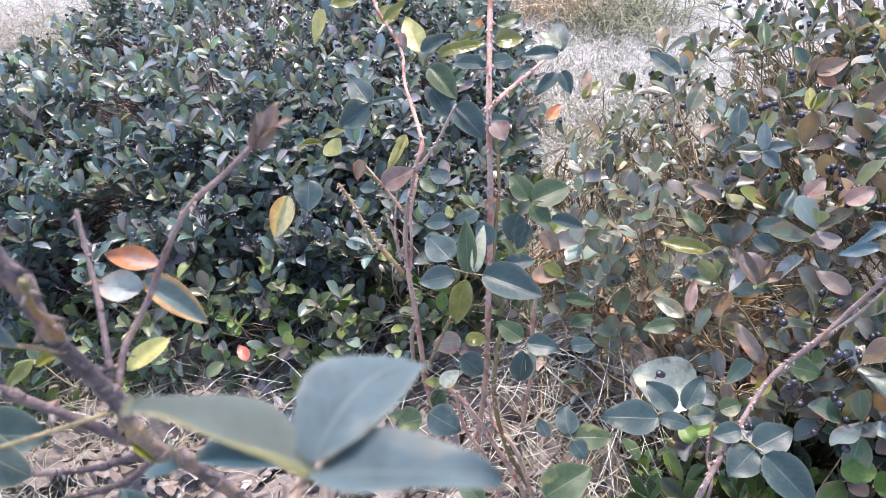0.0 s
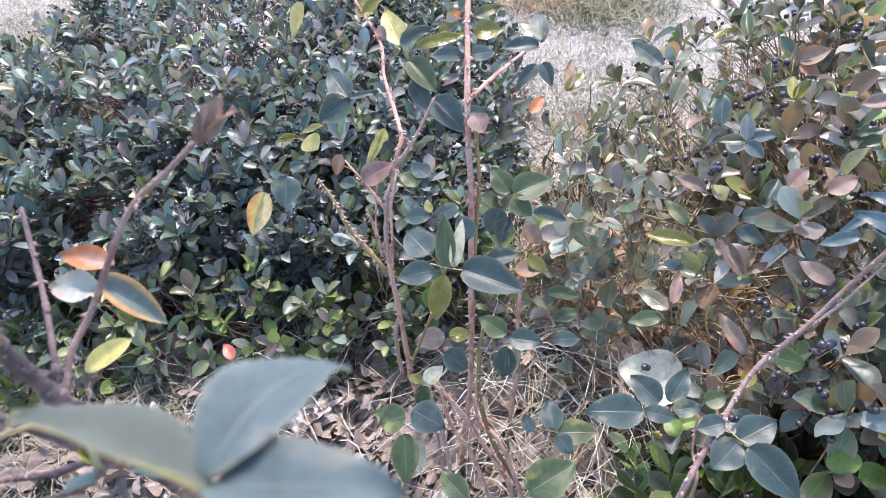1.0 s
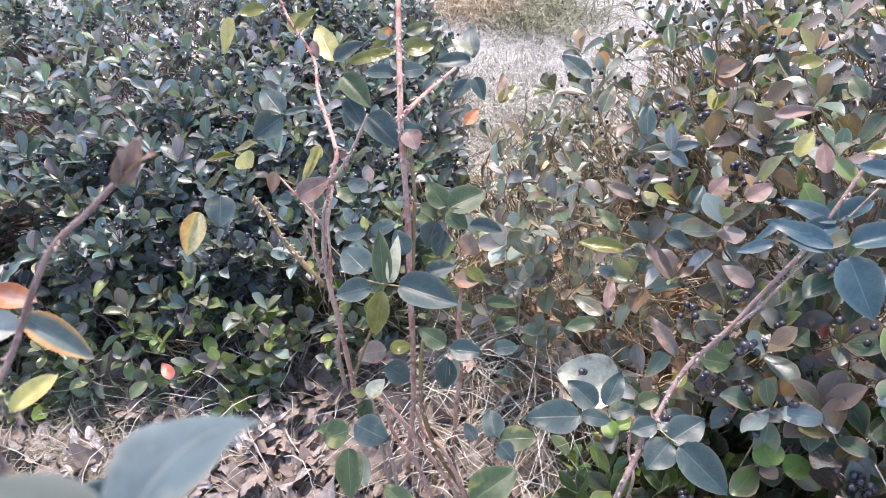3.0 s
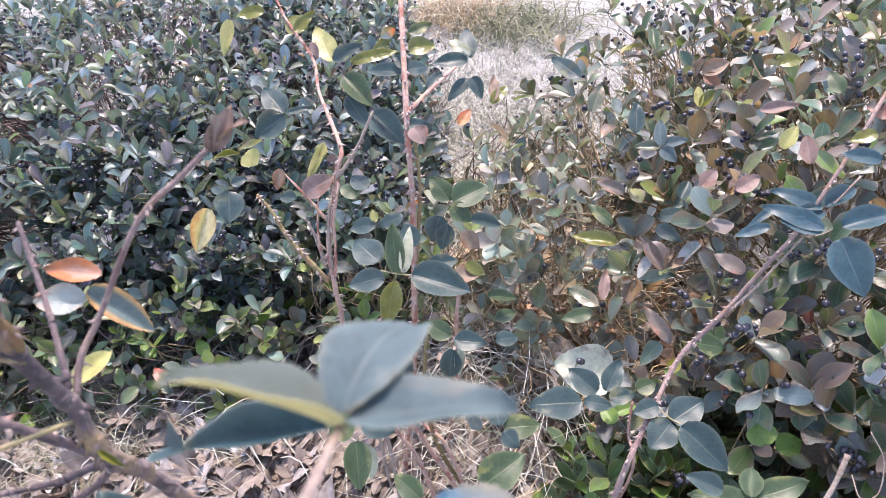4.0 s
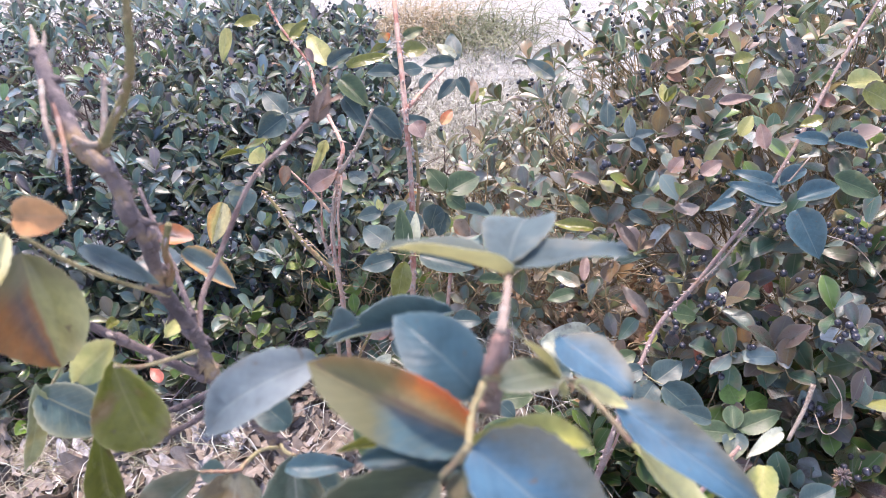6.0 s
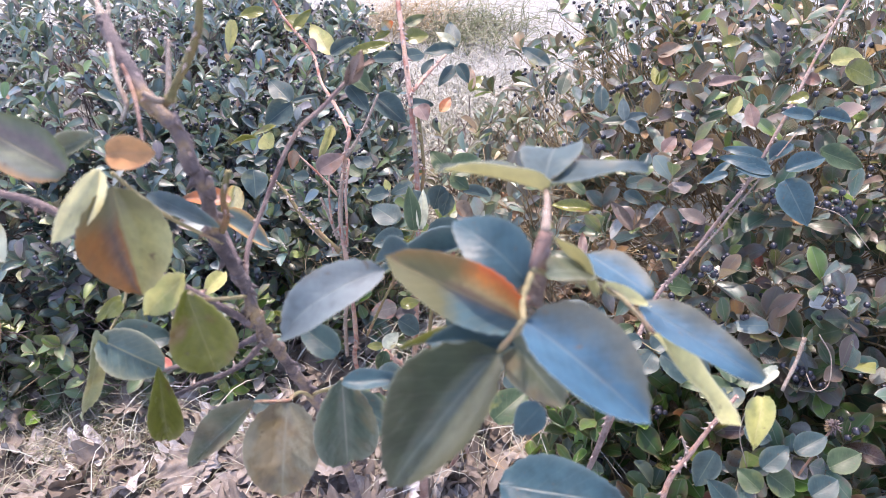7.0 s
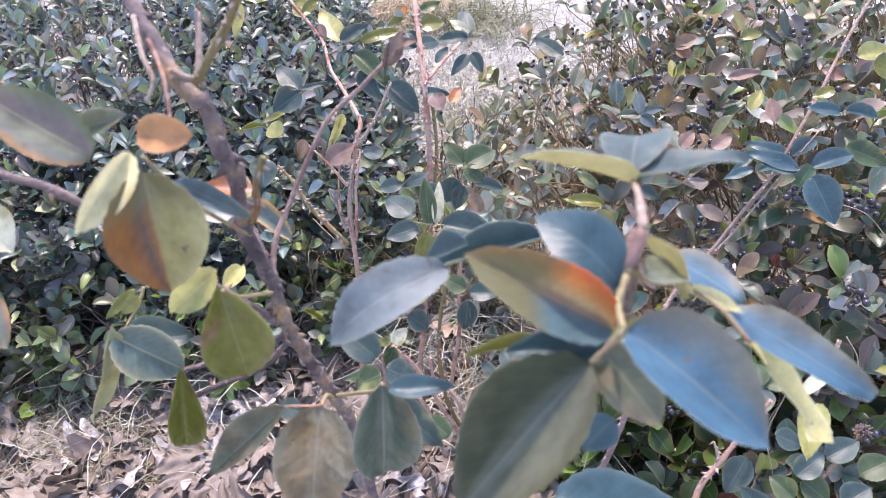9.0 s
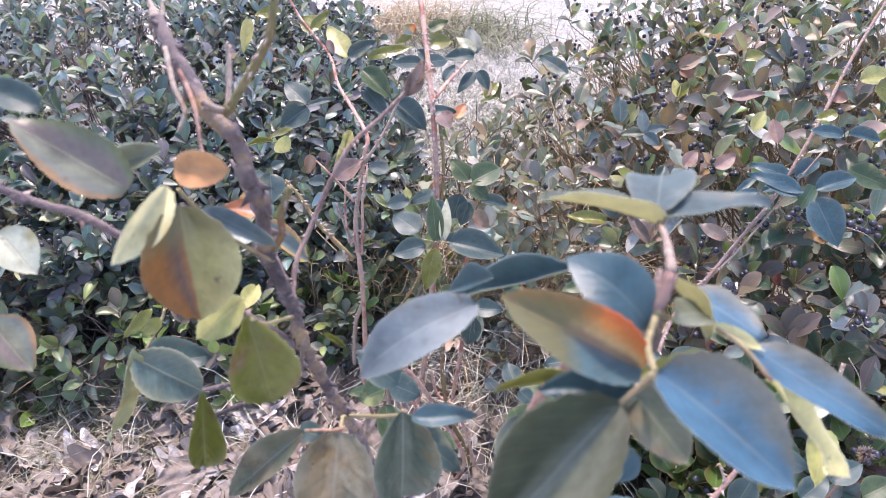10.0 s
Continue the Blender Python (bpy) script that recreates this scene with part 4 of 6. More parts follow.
cane(rose, "cane", [(-0.034, 0.880, -0.020), (-0.055, 0.850, 0.231), (-0.046, 0.807, 0.335), (-0.041, 0.778, 0.488), (-0.042, 0.772, 0.559), (-0.042, 0.788, 0.626), (-0.022, 0.821, 0.711), (-0.015, 0.840, 0.733), (-0.032, 0.903, 0.748), (-0.050, 0.964, 0.760), (-0.060, 1.023, 0.784), (-0.100, 1.088, 0.820), (-0.120, 1.135, 0.846)], 0.0045, 0.0020, BARK_ROSE, 70)
cane(rose, "cane", [(-0.022, 0.816, 0.705), (0.006, 0.823, 0.742), (0.033, 0.837, 0.789)], 0.0028, 0.0018, BARK_PALE, 10)
cane(rose, "cane", [(-0.050, 0.774, 0.563), (-0.080, 0.796, 0.591), (-0.102, 0.813, 0.614), (-0.121, 0.835, 0.642), (-0.141, 0.852, 0.664)], 0.0043, 0.0023, BARK_OLIVE, 26)
cane(rose, "cane", [(-0.050, 0.779, 0.584), (-0.060, 0.796, 0.621), (-0.068, 0.803, 0.647)], 0.0030, 0.0020, BARK_PALE, 8)
cane(rose, "cane", [(-0.042, 0.797, 0.652), (-0.063, 0.807, 0.682), (-0.095, 0.830, 0.712)], 0.0023, 0.0013, BARK_ROSE, 4)
cane(rose, "cane", [(-0.056, 0.786, 0.609), (-0.056, 0.798, 0.638), (-0.051, 0.818, 0.679)], 0.0018, 0.0013, BARK_ROSE, 4)
cane(rose, "cane", [(0.141, 0.856, 0.488), (0.131, 0.841, 0.392), (0.132, 0.834, 0.305), (0.120, 0.823, 0.214), (0.105, 0.842, 0.051), (0.074, 0.872, -0.020)], 0.0030, 0.0045, BARK_ROSE, 24)
cane(rose, "cane", [(0.085, 0.693, 0.532), (0.077, 0.700, 0.463), (0.074, 0.697, 0.380), (0.090, 0.714, 0.242), (0.135, 0.727, 0.067), (0.098, 0.757, -0.020)], 0.0028, 0.0043, BARK_OLIVE, 24)
cane(rose, "cane", [(0.002, 0.724, 0.387), (0.037, 0.713, 0.340), (0.074, 0.713, 0.243), (0.116, 0.698, 0.127), (0.083, 0.728, -0.020)], 0.0033, 0.0043, BARK_ROSE, 16)
cane(rose, "cane", [(-0.002, 0.786, -0.020), (-0.014, 0.756, 0.334), (0.007, 0.741, 0.220), (0.017, 0.707, 0.084), (0.004, 0.737, -0.020)], 0.0033, 0.0038, BARK_PALE, 12)
cane(rose, "cane", [(0.054, 0.622, 0.700), (0.031, 0.652, 0.612), (0.004, 0.698, 0.513), (-0.024, 0.726, 0.424)], 0.0015, 0.0023, BARK_OLIVE, 10)
cane(rose, "cane", [(-0.041, 0.772, 0.559), (-0.042, 0.776, 0.6), (-0.039, 0.782, 0.648), (-0.034, 0.79, 0.678), (-0.031, 0.8, 0.689)], 0.0026, 0.0017, BARK_PALE, 10)
cane(rose, "cane", [(-0.038, 0.77, 0.575), (-0.033, 0.774, 0.621), (-0.03, 0.78, 0.663), (-0.022, 0.79, 0.696), (-0.019, 0.8, 0.71)], 0.0022, 0.0016, BARK_ROSE, 10)
cane(rose, "cane", [(-0.043, 0.785, 0.462), (-0.057, 0.8, 0.409), (-0.064, 0.82, 0.334), (-0.068, 0.84, 0.267)], 0.0034, 0.0036, BARK_PALE, 10)
cane(rose, "cane", [(0.015, 0.72, 0.372), (0.025, 0.71, 0.303), (0.051, 0.7, 0.251), (0.067, 0.69, 0.196), (0.08, 0.69, 0.12)], 0.0029, 0.0036, BARK_ROSE, 12)
cane(rose, "cane", [(0.062, 0.735, 0.34), (0.069, 0.72, 0.297), (0.096, 0.7, 0.281), (0.117, 0.69, 0.213), (0.134, 0.69, 0.121)], 0.0026, 0.0033, BARK_ROSE, 12)
cane(rose, "cane", [(-0.006, 0.74, 0.246), (-0.002, 0.73, 0.197), (0.004, 0.72, 0.111)], 0.0019, 0.0021, BARK_PALE, 4)
cane(rose, "petiole", [(0.036, 0.626, 0.703), (0.054, 0.622, 0.700), (0.074, 0.617, 0.700)], 0.0008, 0.0007, PETIOLE, 0)
leaf(rose, (0.054, 0.622, 0.700), (0.053, 0.651, 0.751), 0.0228, (0.10, -0.86, 0.50), "green")
leaf(rose, (0.062, 0.623, 0.700), (0.072, 0.652, 0.742), 0.0157, (0.00, -0.82, 0.57), "pale")
leaf(rose, (0.071, 0.618, 0.701), (0.134, 0.592, 0.696), 0.0403, (-0.12, -0.46, 0.88), "teal")
leaf(rose, (0.040, 0.624, 0.695), (-0.002, 0.621, 0.688), 0.0281, (-0.10, -0.58, 0.81), "teal")
leaf(rose, (0.051, 0.617, 0.694), (0.038, 0.599, 0.641), 0.0257, (0.00, -0.94, 0.33), "olive")
leaf(rose, (0.035, 0.638, 0.705), (0.005, 0.672, 0.717), 0.0360, (-0.06, -0.39, 0.92), "teal")
leaf(rose, (0.030, 0.705, 0.708), (-0.003, 0.710, 0.701), 0.0224, (-0.26, -0.51, 0.82), "teal")
leaf(rose, (0.030, 0.707, 0.710), (0.027, 0.717, 0.722), 0.0105, (0.15, -0.75, 0.65), "yellow")
leaf(rose, (0.064, 0.712, 0.713), (0.031, 0.705, 0.707), 0.0196, (-0.03, -0.55, 0.83), "teal")
leaf(rose, (0.076, 0.689, 0.684), (0.064, 0.707, 0.708), 0.0248, (0.15, -0.74, 0.66), "teal")
leaf(rose, (0.123, 0.773, 0.688), (0.101, 0.794, 0.715), 0.0295, (0.12, -0.74, 0.67), "green")
leaf(rose, (0.127, 0.772, 0.686), (0.177, 0.797, 0.696), 0.0396, (0.08, -0.51, 0.86), "green")
leaf(rose, (0.124, 0.769, 0.683), (0.150, 0.757, 0.665), 0.0267, (0.14, -0.70, 0.70), "green")
leaf(rose, (0.110, 0.769, 0.668), (0.096, 0.755, 0.636), 0.0329, (-0.17, -0.87, 0.46), "teal")
leaf(rose, (0.120, 0.762, 0.659), (0.108, 0.748, 0.627), 0.0257, (-0.15, -0.88, 0.45), "teal")
leaf(rose, (0.154, 0.830, 0.613), (0.203, 0.834, 0.598), 0.0234, (0.29, -0.44, 0.85), "teal")
leaf(rose, (0.140, 0.818, 0.600), (0.167, 0.812, 0.574), 0.0265, (0.35, -0.75, 0.55), "brown")
leaf(rose, (0.091, 0.772, 0.580), (0.133, 0.780, 0.585), 0.0258, (-0.02, -0.50, 0.86), "teal")
leaf(rose, (0.128, 0.817, 0.521), (0.171, 0.821, 0.521), 0.0278, (0.03, -0.48, 0.88), "brown")
leaf(rose, (0.147, 0.829, 0.533), (0.177, 0.819, 0.519), 0.0212, (0.19, -0.57, 0.80), "olive")
leaf(rose, (0.175, 0.783, 0.507), (0.219, 0.782, 0.502), 0.0208, (0.09, -0.39, 0.92), "green")
leaf(rose, (0.184, 0.759, 0.478), (0.219, 0.784, 0.473), 0.0227, (0.31, -0.24, 0.92), "green")
leaf(rose, (0.114, 0.689, 0.524), (0.081, 0.703, 0.544), 0.0294, (0.25, -0.55, 0.79), "green")
leaf(rose, (0.119, 0.686, 0.520), (0.161, 0.677, 0.522), 0.0307, (-0.13, -0.41, 0.90), "teal")
leaf(rose, (0.116, 0.679, 0.512), (0.108, 0.663, 0.462), 0.0312, (-0.13, -0.94, 0.32), "teal")
leaf(rose, (0.180, 0.720, 0.478), (0.217, 0.732, 0.473), 0.0250, (0.22, -0.36, 0.91), "teal")
leaf(rose, (0.126, 0.680, 0.513), (0.122, 0.667, 0.466), 0.0149, (-0.05, -0.96, 0.27), "pale")
leaf(rose, (0.028, 0.732, 0.473), (-0.015, 0.728, 0.472), 0.0333, (0.02, -0.50, 0.86), "purple")
leaf(rose, (0.034, 0.733, 0.474), (0.066, 0.738, 0.477), 0.0222, (-0.02, -0.45, 0.89), "olive")
leaf(rose, (0.028, 0.711, 0.464), (0.061, 0.704, 0.437), 0.0363, (0.43, -0.60, 0.67), "teal")
leaf(rose, (0.024, 0.722, 0.463), (0.058, 0.726, 0.464), 0.0238, (0.02, -0.50, 0.87), "purple")
leaf(rose, (0.001, 0.684, 0.434), (0.025, 0.699, 0.450), 0.0235, (-0.13, -0.62, 0.78), "pale")
leaf(rose, (0.002, 0.681, 0.430), (-0.012, 0.667, 0.399), 0.0237, (-0.13, -0.88, 0.45), "green")
leaf(rose, (-0.001, 0.685, 0.435), (-0.027, 0.696, 0.435), 0.0158, (-0.14, -0.31, 0.94), "olive")
leaf(rose, (-0.022, 0.635, 0.424), (-0.064, 0.633, 0.409), 0.0413, (-0.28, -0.46, 0.84), "green")
leaf(rose, (-0.014, 0.640, 0.430), (0.030, 0.627, 0.409), 0.0456, (0.25, -0.45, 0.86), "teal")
leaf(rose, (-0.023, 0.613, 0.414), (-0.019, 0.559, 0.379), 0.0387, (0.14, -0.52, 0.84), "green")
leaf(rose, (-0.010, 0.617, 0.401), (-0.004, 0.584, 0.361), 0.0243, (0.18, -0.75, 0.64), "pale")
leaf(rose, (-0.038, 0.654, 0.401), (-0.080, 0.662, 0.398), 0.0189, (-0.12, -0.27, 0.95), "green")
leaf(rose, (0.175, 0.624, 0.410), (0.169, 0.662, 0.425), 0.0319, (-0.04, -0.38, 0.93), "teal")
leaf(rose, (0.180, 0.622, 0.407), (0.231, 0.619, 0.415), 0.0359, (-0.16, -0.38, 0.91), "green")
leaf(rose, (0.178, 0.613, 0.412), (0.197, 0.593, 0.401), 0.0266, (0.01, -0.46, 0.89), "teal")
leaf(rose, (0.147, 0.627, 0.399), (0.134, 0.656, 0.404), 0.0200, (-0.11, -0.20, 0.97), "teal")
leaf(rose, (0.138, 0.515, 0.438), (0.194, 0.541, 0.464), 0.0496, (-0.21, -0.44, 0.87), "green")
leaf(rose, (0.062, 0.523, 0.407), (0.030, 0.550, 0.427), 0.0307, (0.16, -0.45, 0.88), "green")
leaf(rose, (0.284, 0.618, 0.456), (0.214, 0.612, 0.470), 0.0458, (0.21, -0.43, 0.88), "teal")
leaf(rose, (0.286, 0.619, 0.457), (0.324, 0.609, 0.457), 0.0243, (-0.09, -0.37, 0.92), "teal")
leaf(rose, (0.307, 0.633, 0.455), (0.274, 0.661, 0.477), 0.0351, (0.00, -0.60, 0.80), "teal")
leaf(rose, (0.320, 0.634, 0.456), (0.346, 0.669, 0.480), 0.0293, (-0.16, -0.48, 0.86), "teal")
leaf(rose, (0.321, 0.621, 0.456), (0.358, 0.626, 0.458), 0.0259, (-0.02, -0.36, 0.93), "teal")
leaf(rose, (-0.030, 1.020, 0.778), (-0.059, 1.078, 0.820), 0.0347, (0.01, -0.58, 0.82), "yellow")
leaf(rose, (-0.031, 1.021, 0.780), (0.014, 1.020, 0.806), 0.0243, (-0.35, -0.73, 0.59), "teal")
leaf(rose, (0.000, 0.972, 0.797), (0.067, 0.968, 0.817), 0.0200, (-0.25, -0.67, 0.70), "olive")
leaf(rose, (0.073, 0.861, 0.829), (0.025, 0.881, 0.826), 0.0222, (-0.26, -0.49, 0.83), "teal")
leaf(rose, (0.076, 0.862, 0.830), (0.110, 0.877, 0.830), 0.0235, (0.25, -0.56, 0.79), "teal")
leaf(rose, (0.079, 0.864, 0.833), (0.064, 0.874, 0.846), 0.0178, (0.14, -0.71, 0.69), "teal")
leaf(rose, (-0.010, 0.960, 0.783), (0.027, 0.916, 0.758), 0.0353, (-0.07, -0.54, 0.84), "green")
leaf(rose, (-0.009, 0.941, 0.761), (0.020, 0.897, 0.737), 0.0277, (-0.04, -0.50, 0.86), "teal")
leaf(rose, (0.030, 0.863, 0.773), (0.069, 0.821, 0.750), 0.0384, (-0.08, -0.53, 0.84), "teal")
leaf(rose, (0.068, 0.800, 0.788), (0.106, 0.791, 0.789), 0.0173, (-0.15, -0.52, 0.84), "teal")
leaf(rose, (0.084, 0.789, 0.789), (0.094, 0.768, 0.778), 0.0263, (-0.07, -0.48, 0.88), "pink")
leaf(rose, (-0.099, 0.934, 0.744), (-0.130, 0.969, 0.773), 0.0363, (0.09, -0.59, 0.80), "teal")
leaf(rose, (-0.099, 0.931, 0.741), (-0.142, 0.912, 0.721), 0.0408, (0.04, -0.76, 0.65), "teal")
leaf(rose, (-0.097, 0.933, 0.743), (-0.056, 0.941, 0.749), 0.0110, (-0.02, -0.54, 0.84), "teal")
leaf(rose, (0.084, 0.911, 0.858), (0.115, 0.921, 0.867), 0.0169, (-0.00, -0.68, 0.73), "green")
leaf(rose, (0.082, 0.899, 0.843), (0.119, 0.903, 0.845), 0.0267, (0.04, -0.70, 0.71), "olive")
leaf(rose, (0.061, 0.908, 0.855), (0.052, 0.916, 0.866), 0.0211, (0.07, -0.76, 0.65), "autumn")
leaf(rose, (0.061, 0.905, 0.852), (0.036, 0.909, 0.843), 0.0127, (-0.35, -0.66, 0.67), "olive")
leaf(rose, (0.166, 0.977, 0.789), (0.115, 0.964, 0.794), 0.0247, (0.21, -0.56, 0.80), "teal")
leaf(rose, (0.168, 0.979, 0.791), (0.168, 1.031, 0.822), 0.0267, (-0.03, -0.51, 0.86), "teal")
leaf(rose, (0.169, 0.981, 0.793), (0.141, 1.006, 0.810), 0.0187, (-0.07, -0.61, 0.79), "pale")
leaf(rose, (0.165, 0.960, 0.768), (0.134, 0.933, 0.753), 0.0201, (0.09, -0.55, 0.83), "teal")
leaf(rose, (0.170, 0.961, 0.769), (0.182, 0.933, 0.750), 0.0216, (-0.07, -0.59, 0.81), "teal")
leaf(rose, (0.104, 0.884, 0.792), (0.126, 0.918, 0.800), 0.0189, (0.23, -0.35, 0.91), "teal")
leaf(rose, (-0.182, 1.077, 0.829), (-0.194, 1.042, 0.788), 0.0200, (0.27, -0.77, 0.58), "yellow")
leaf(rose, (-0.130, 1.087, 0.837), (-0.174, 1.081, 0.833), 0.0217, (0.04, -0.70, 0.72), "olive")
leaf(rose, (-0.073, 1.068, 0.809), (-0.100, 1.093, 0.826), 0.0385, (-0.04, -0.59, 0.81), "olive")
leaf(rose, (-0.061, 1.038, 0.803), (-0.052, 1.023, 0.784), 0.0131, (0.15, -0.74, 0.66), "pink")
leaf(rose, (-0.142, 0.845, 0.734), (-0.126, 0.836, 0.722), 0.0309, (0.17, -0.67, 0.72), "yellow")
leaf(rose, (-0.119, 0.855, 0.745), (-0.161, 0.868, 0.732), 0.0119, (-0.37, -0.39, 0.84), "olive")
leaf(rose, (-0.148, 0.844, 0.734), (-0.193, 0.858, 0.723), 0.0089, (-0.33, -0.39, 0.86), "olive")
leaf(rose, (-0.037, 0.854, 0.737), (-0.065, 0.820, 0.698), 0.0132, (0.13, -0.79, 0.60), "yellow")
leaf(rose, (-0.046, 0.844, 0.725), (-0.037, 0.855, 0.738), 0.0177, (0.13, -0.79, 0.60), "yellow")
leaf(rose, (-0.066, 0.803, 0.693), (-0.026, 0.810, 0.713), 0.0318, (-0.18, -0.78, 0.60), "pink")
leaf(rose, (-0.097, 0.832, 0.715), (-0.103, 0.814, 0.694), 0.0177, (0.20, -0.78, 0.60), "brown")
leaf(rose, (-0.082, 0.823, 0.672), (-0.107, 0.834, 0.671), 0.0197, (-0.19, -0.42, 0.89), "teal")
leaf(rose, (-0.149, 0.763, 0.730), (-0.148, 0.730, 0.706), 0.0369, (0.30, -0.56, 0.77), "teal")
leaf(rose, (-0.175, 0.749, 0.716), (-0.193, 0.714, 0.675), 0.0300, (0.28, -0.78, 0.56), "flame", 7)
leaf(rose, (-0.148, 0.776, 0.731), (-0.129, 0.782, 0.736), 0.0139, (-0.02, -0.63, 0.77), "teal")
leaf(rose, (-0.159, 0.769, 0.722), (-0.178, 0.784, 0.727), 0.0112, (-0.09, -0.38, 0.92), "teal")
leaf(rose, (0.012, 0.858, 0.658), (-0.014, 0.889, 0.666), 0.0267, (-0.11, -0.34, 0.93), "teal")
leaf(rose, (-0.002, 0.850, 0.650), (-0.030, 0.878, 0.655), 0.0235, (-0.15, -0.32, 0.94), "green")
leaf(rose, (0.085, 0.779, 0.683), (0.062, 0.781, 0.672), 0.0143, (-0.41, -0.47, 0.78), "autumn")
leaf(rose, (-0.085, 1.048, 0.817), (-0.053, 1.069, 0.839), 0.0163, (0.10, -0.80, 0.60), "olive")
# a stout cane that arches out of the berry shrub
arching_rose = thing("rose_cane", (0.30, 0.42, 0.0), "arching thorny rose cane with grey-brown bark and blue-green leaves", "rose bush")
cane(arching_rose, "cane", [(0.240, 0.525, -0.020), (0.287, 0.495, 0.339), (0.311, 0.511, 0.449), (0.332, 0.536, 0.478), (0.372, 0.587, 0.505), (0.410, 0.631, 0.523), (0.458, 0.649, 0.572), (0.506, 0.666, 0.636), (0.537, 0.673, 0.688), (0.600, 0.720, 0.765), (0.680, 0.800, 0.815), (0.760, 0.870, 0.870), (0.840, 0.930, 0.940)], 0.0044, 0.0019, BARK_MAUVE, 60)
cane(arching_rose, "cane", [(0.456, 0.648, 0.568), (0.490, 0.653, 0.606), (0.521, 0.663, 0.647), (0.600, 0.690, 0.745)], 0.0019, 0.0012, BARK_PALE, 22)
cane(arching_rose, "cane", [(0.285, 0.591, -0.020), (0.344, 0.561, 0.350), (0.349, 0.603, 0.401), (0.358, 0.631, 0.434)], 0.0024, 0.0018, BARK_RED, 8)
cane(arching_rose, "petiole", [(0.352, 0.575, 0.508), (0.372, 0.547, 0.504), (0.389, 0.534, 0.502)], 0.0008, 0.0008, PETIOLE, 0)
leaf(arching_rose, (0.560, 0.679, 0.710), (0.508, 0.704, 0.729), 0.0222, (0.02, -0.58, 0.82), "azure")
leaf(arching_rose, (0.561, 0.676, 0.706), (0.512, 0.670, 0.702), 0.0245, (-0.02, -0.37, 0.93), "azure")
leaf(arching_rose, (0.519, 0.698, 0.705), (0.473, 0.681, 0.688), 0.0113, (-0.21, -0.33, 0.92), "azure")
leaf(arching_rose, (0.563, 0.680, 0.711), (0.613, 0.706, 0.722), 0.0247, (-0.07, -0.29, 0.96), "azure")
leaf(arching_rose, (0.361, 0.564, 0.509), (0.329, 0.558, 0.505), 0.0262, (-0.07, -0.37, 0.93), "teal")
leaf(arching_rose, (0.373, 0.545, 0.502), (0.416, 0.562, 0.518), 0.0400, (-0.19, -0.39, 0.90), "teal")
leaf(arching_rose, (0.372, 0.544, 0.501), (0.341, 0.518, 0.487), 0.0398, (-0.12, -0.33, 0.94), "teal")
leaf(arching_rose, (0.380, 0.535, 0.505), (0.424, 0.483, 0.485), 0.0450, (-0.15, -0.46, 0.87), "teal")
leaf(arching_rose, (0.571, 0.721, 0.524), (0.606, 0.779, 0.560), 0.0312, (-0.27, -0.38, 0.88), "green")
leaf(arching_rose, (0.434, 0.647, 0.525), (0.474, 0.643, 0.517), 0.0320, (0.13, -0.45, 0.88), "green")
leaf(arching_rose, (0.502, 0.699, 0.597), (0.470, 0.731, 0.607), 0.0236, (-0.22, -0.48, 0.85), "purple")
leaf(arching_rose, (0.503, 0.586, 0.754), (0.446, 0.612, 0.775), 0.0222, (0.03, -0.61, 0.79), "azure")
leaf(arching_rose, (0.519, 0.586, 0.756), (0.573, 0.589, 0.770), 0.0278, (-0.20, -0.43, 0.88), "azure")
leaf(arching_rose, (0.501, 0.586, 0.753), (0.457, 0.598, 0.760), 0.0208, (0.00, -0.52, 0.86), "azure")
leaf(arching_rose, (0.511, 0.571, 0.752), (0.520, 0.518, 0.720), 0.0421, (-0.45, -0.52, 0.73), "azure")
leaf(arching_rose, (0.448, 0.595, 0.755), (0.414, 0.601, 0.740), 0.0140, (-0.41, -0.40, 0.82), "azure")
leaf(arching_rose, (0.594, 0.662, 0.784), (0.553, 0.673, 0.790), 0.0206, (-0.01, -0.54, 0.84), "azure")
leaf(arching_rose, (0.602, 0.662, 0.786), (0.648, 0.651, 0.779), 0.0221, (-0.02, -0.53, 0.85), "azure")
leaf(arching_rose, (0.604, 0.697, 0.798), (0.573, 0.695, 0.789), 0.0180, (-0.21, -0.42, 0.88), "olive")
leaf(arching_rose, (0.638, 0.721, 0.833), (0.690, 0.717, 0.838), 0.0301, (-0.11, -0.57, 0.81), "yellow")
leaf(arching_rose, (0.645, 0.696, 0.835), (0.687, 0.678, 0.820), 0.0368, (-0.08, -0.74, 0.67), "olive")
leaf(arching_rose, (0.597, 0.633, 0.748), (0.653, 0.611, 0.731), 0.0338, (-0.04, -0.68, 0.73), "green")
# a low shoot in the corner
corner_rose = thing("rose_shoot", (0.33, 0.22, 0.0), "low thorny rose shoot with pinkish stem and small leaves", "rose bush")
cane(corner_rose, "cane", [(0.222, 0.220, 0.617), (0.238, 0.249, 0.657), (0.261, 0.263, 0.678), (0.294, 0.281, 0.706), (0.316, 0.295, 0.712)], 0.0030, 0.0018, BARK_RED, 16)
cane(corner_rose, "cane", [(0.261, 0.263, 0.678), (0.257, 0.275, 0.692)], 0.0018, 0.0010, BARK_PALE, 4)
cane(corner_rose, "cane", [(0.375, 0.309, 0.691), (0.392, 0.324, 0.712), (0.403, 0.337, 0.731)], 0.0016, 0.0022, BARK_PALE, 0)
leaf(corner_rose, (0.295, 0.272, 0.663), (0.272, 0.255, 0.638), 0.0262, (-0.48, -0.46, 0.75), "teal")
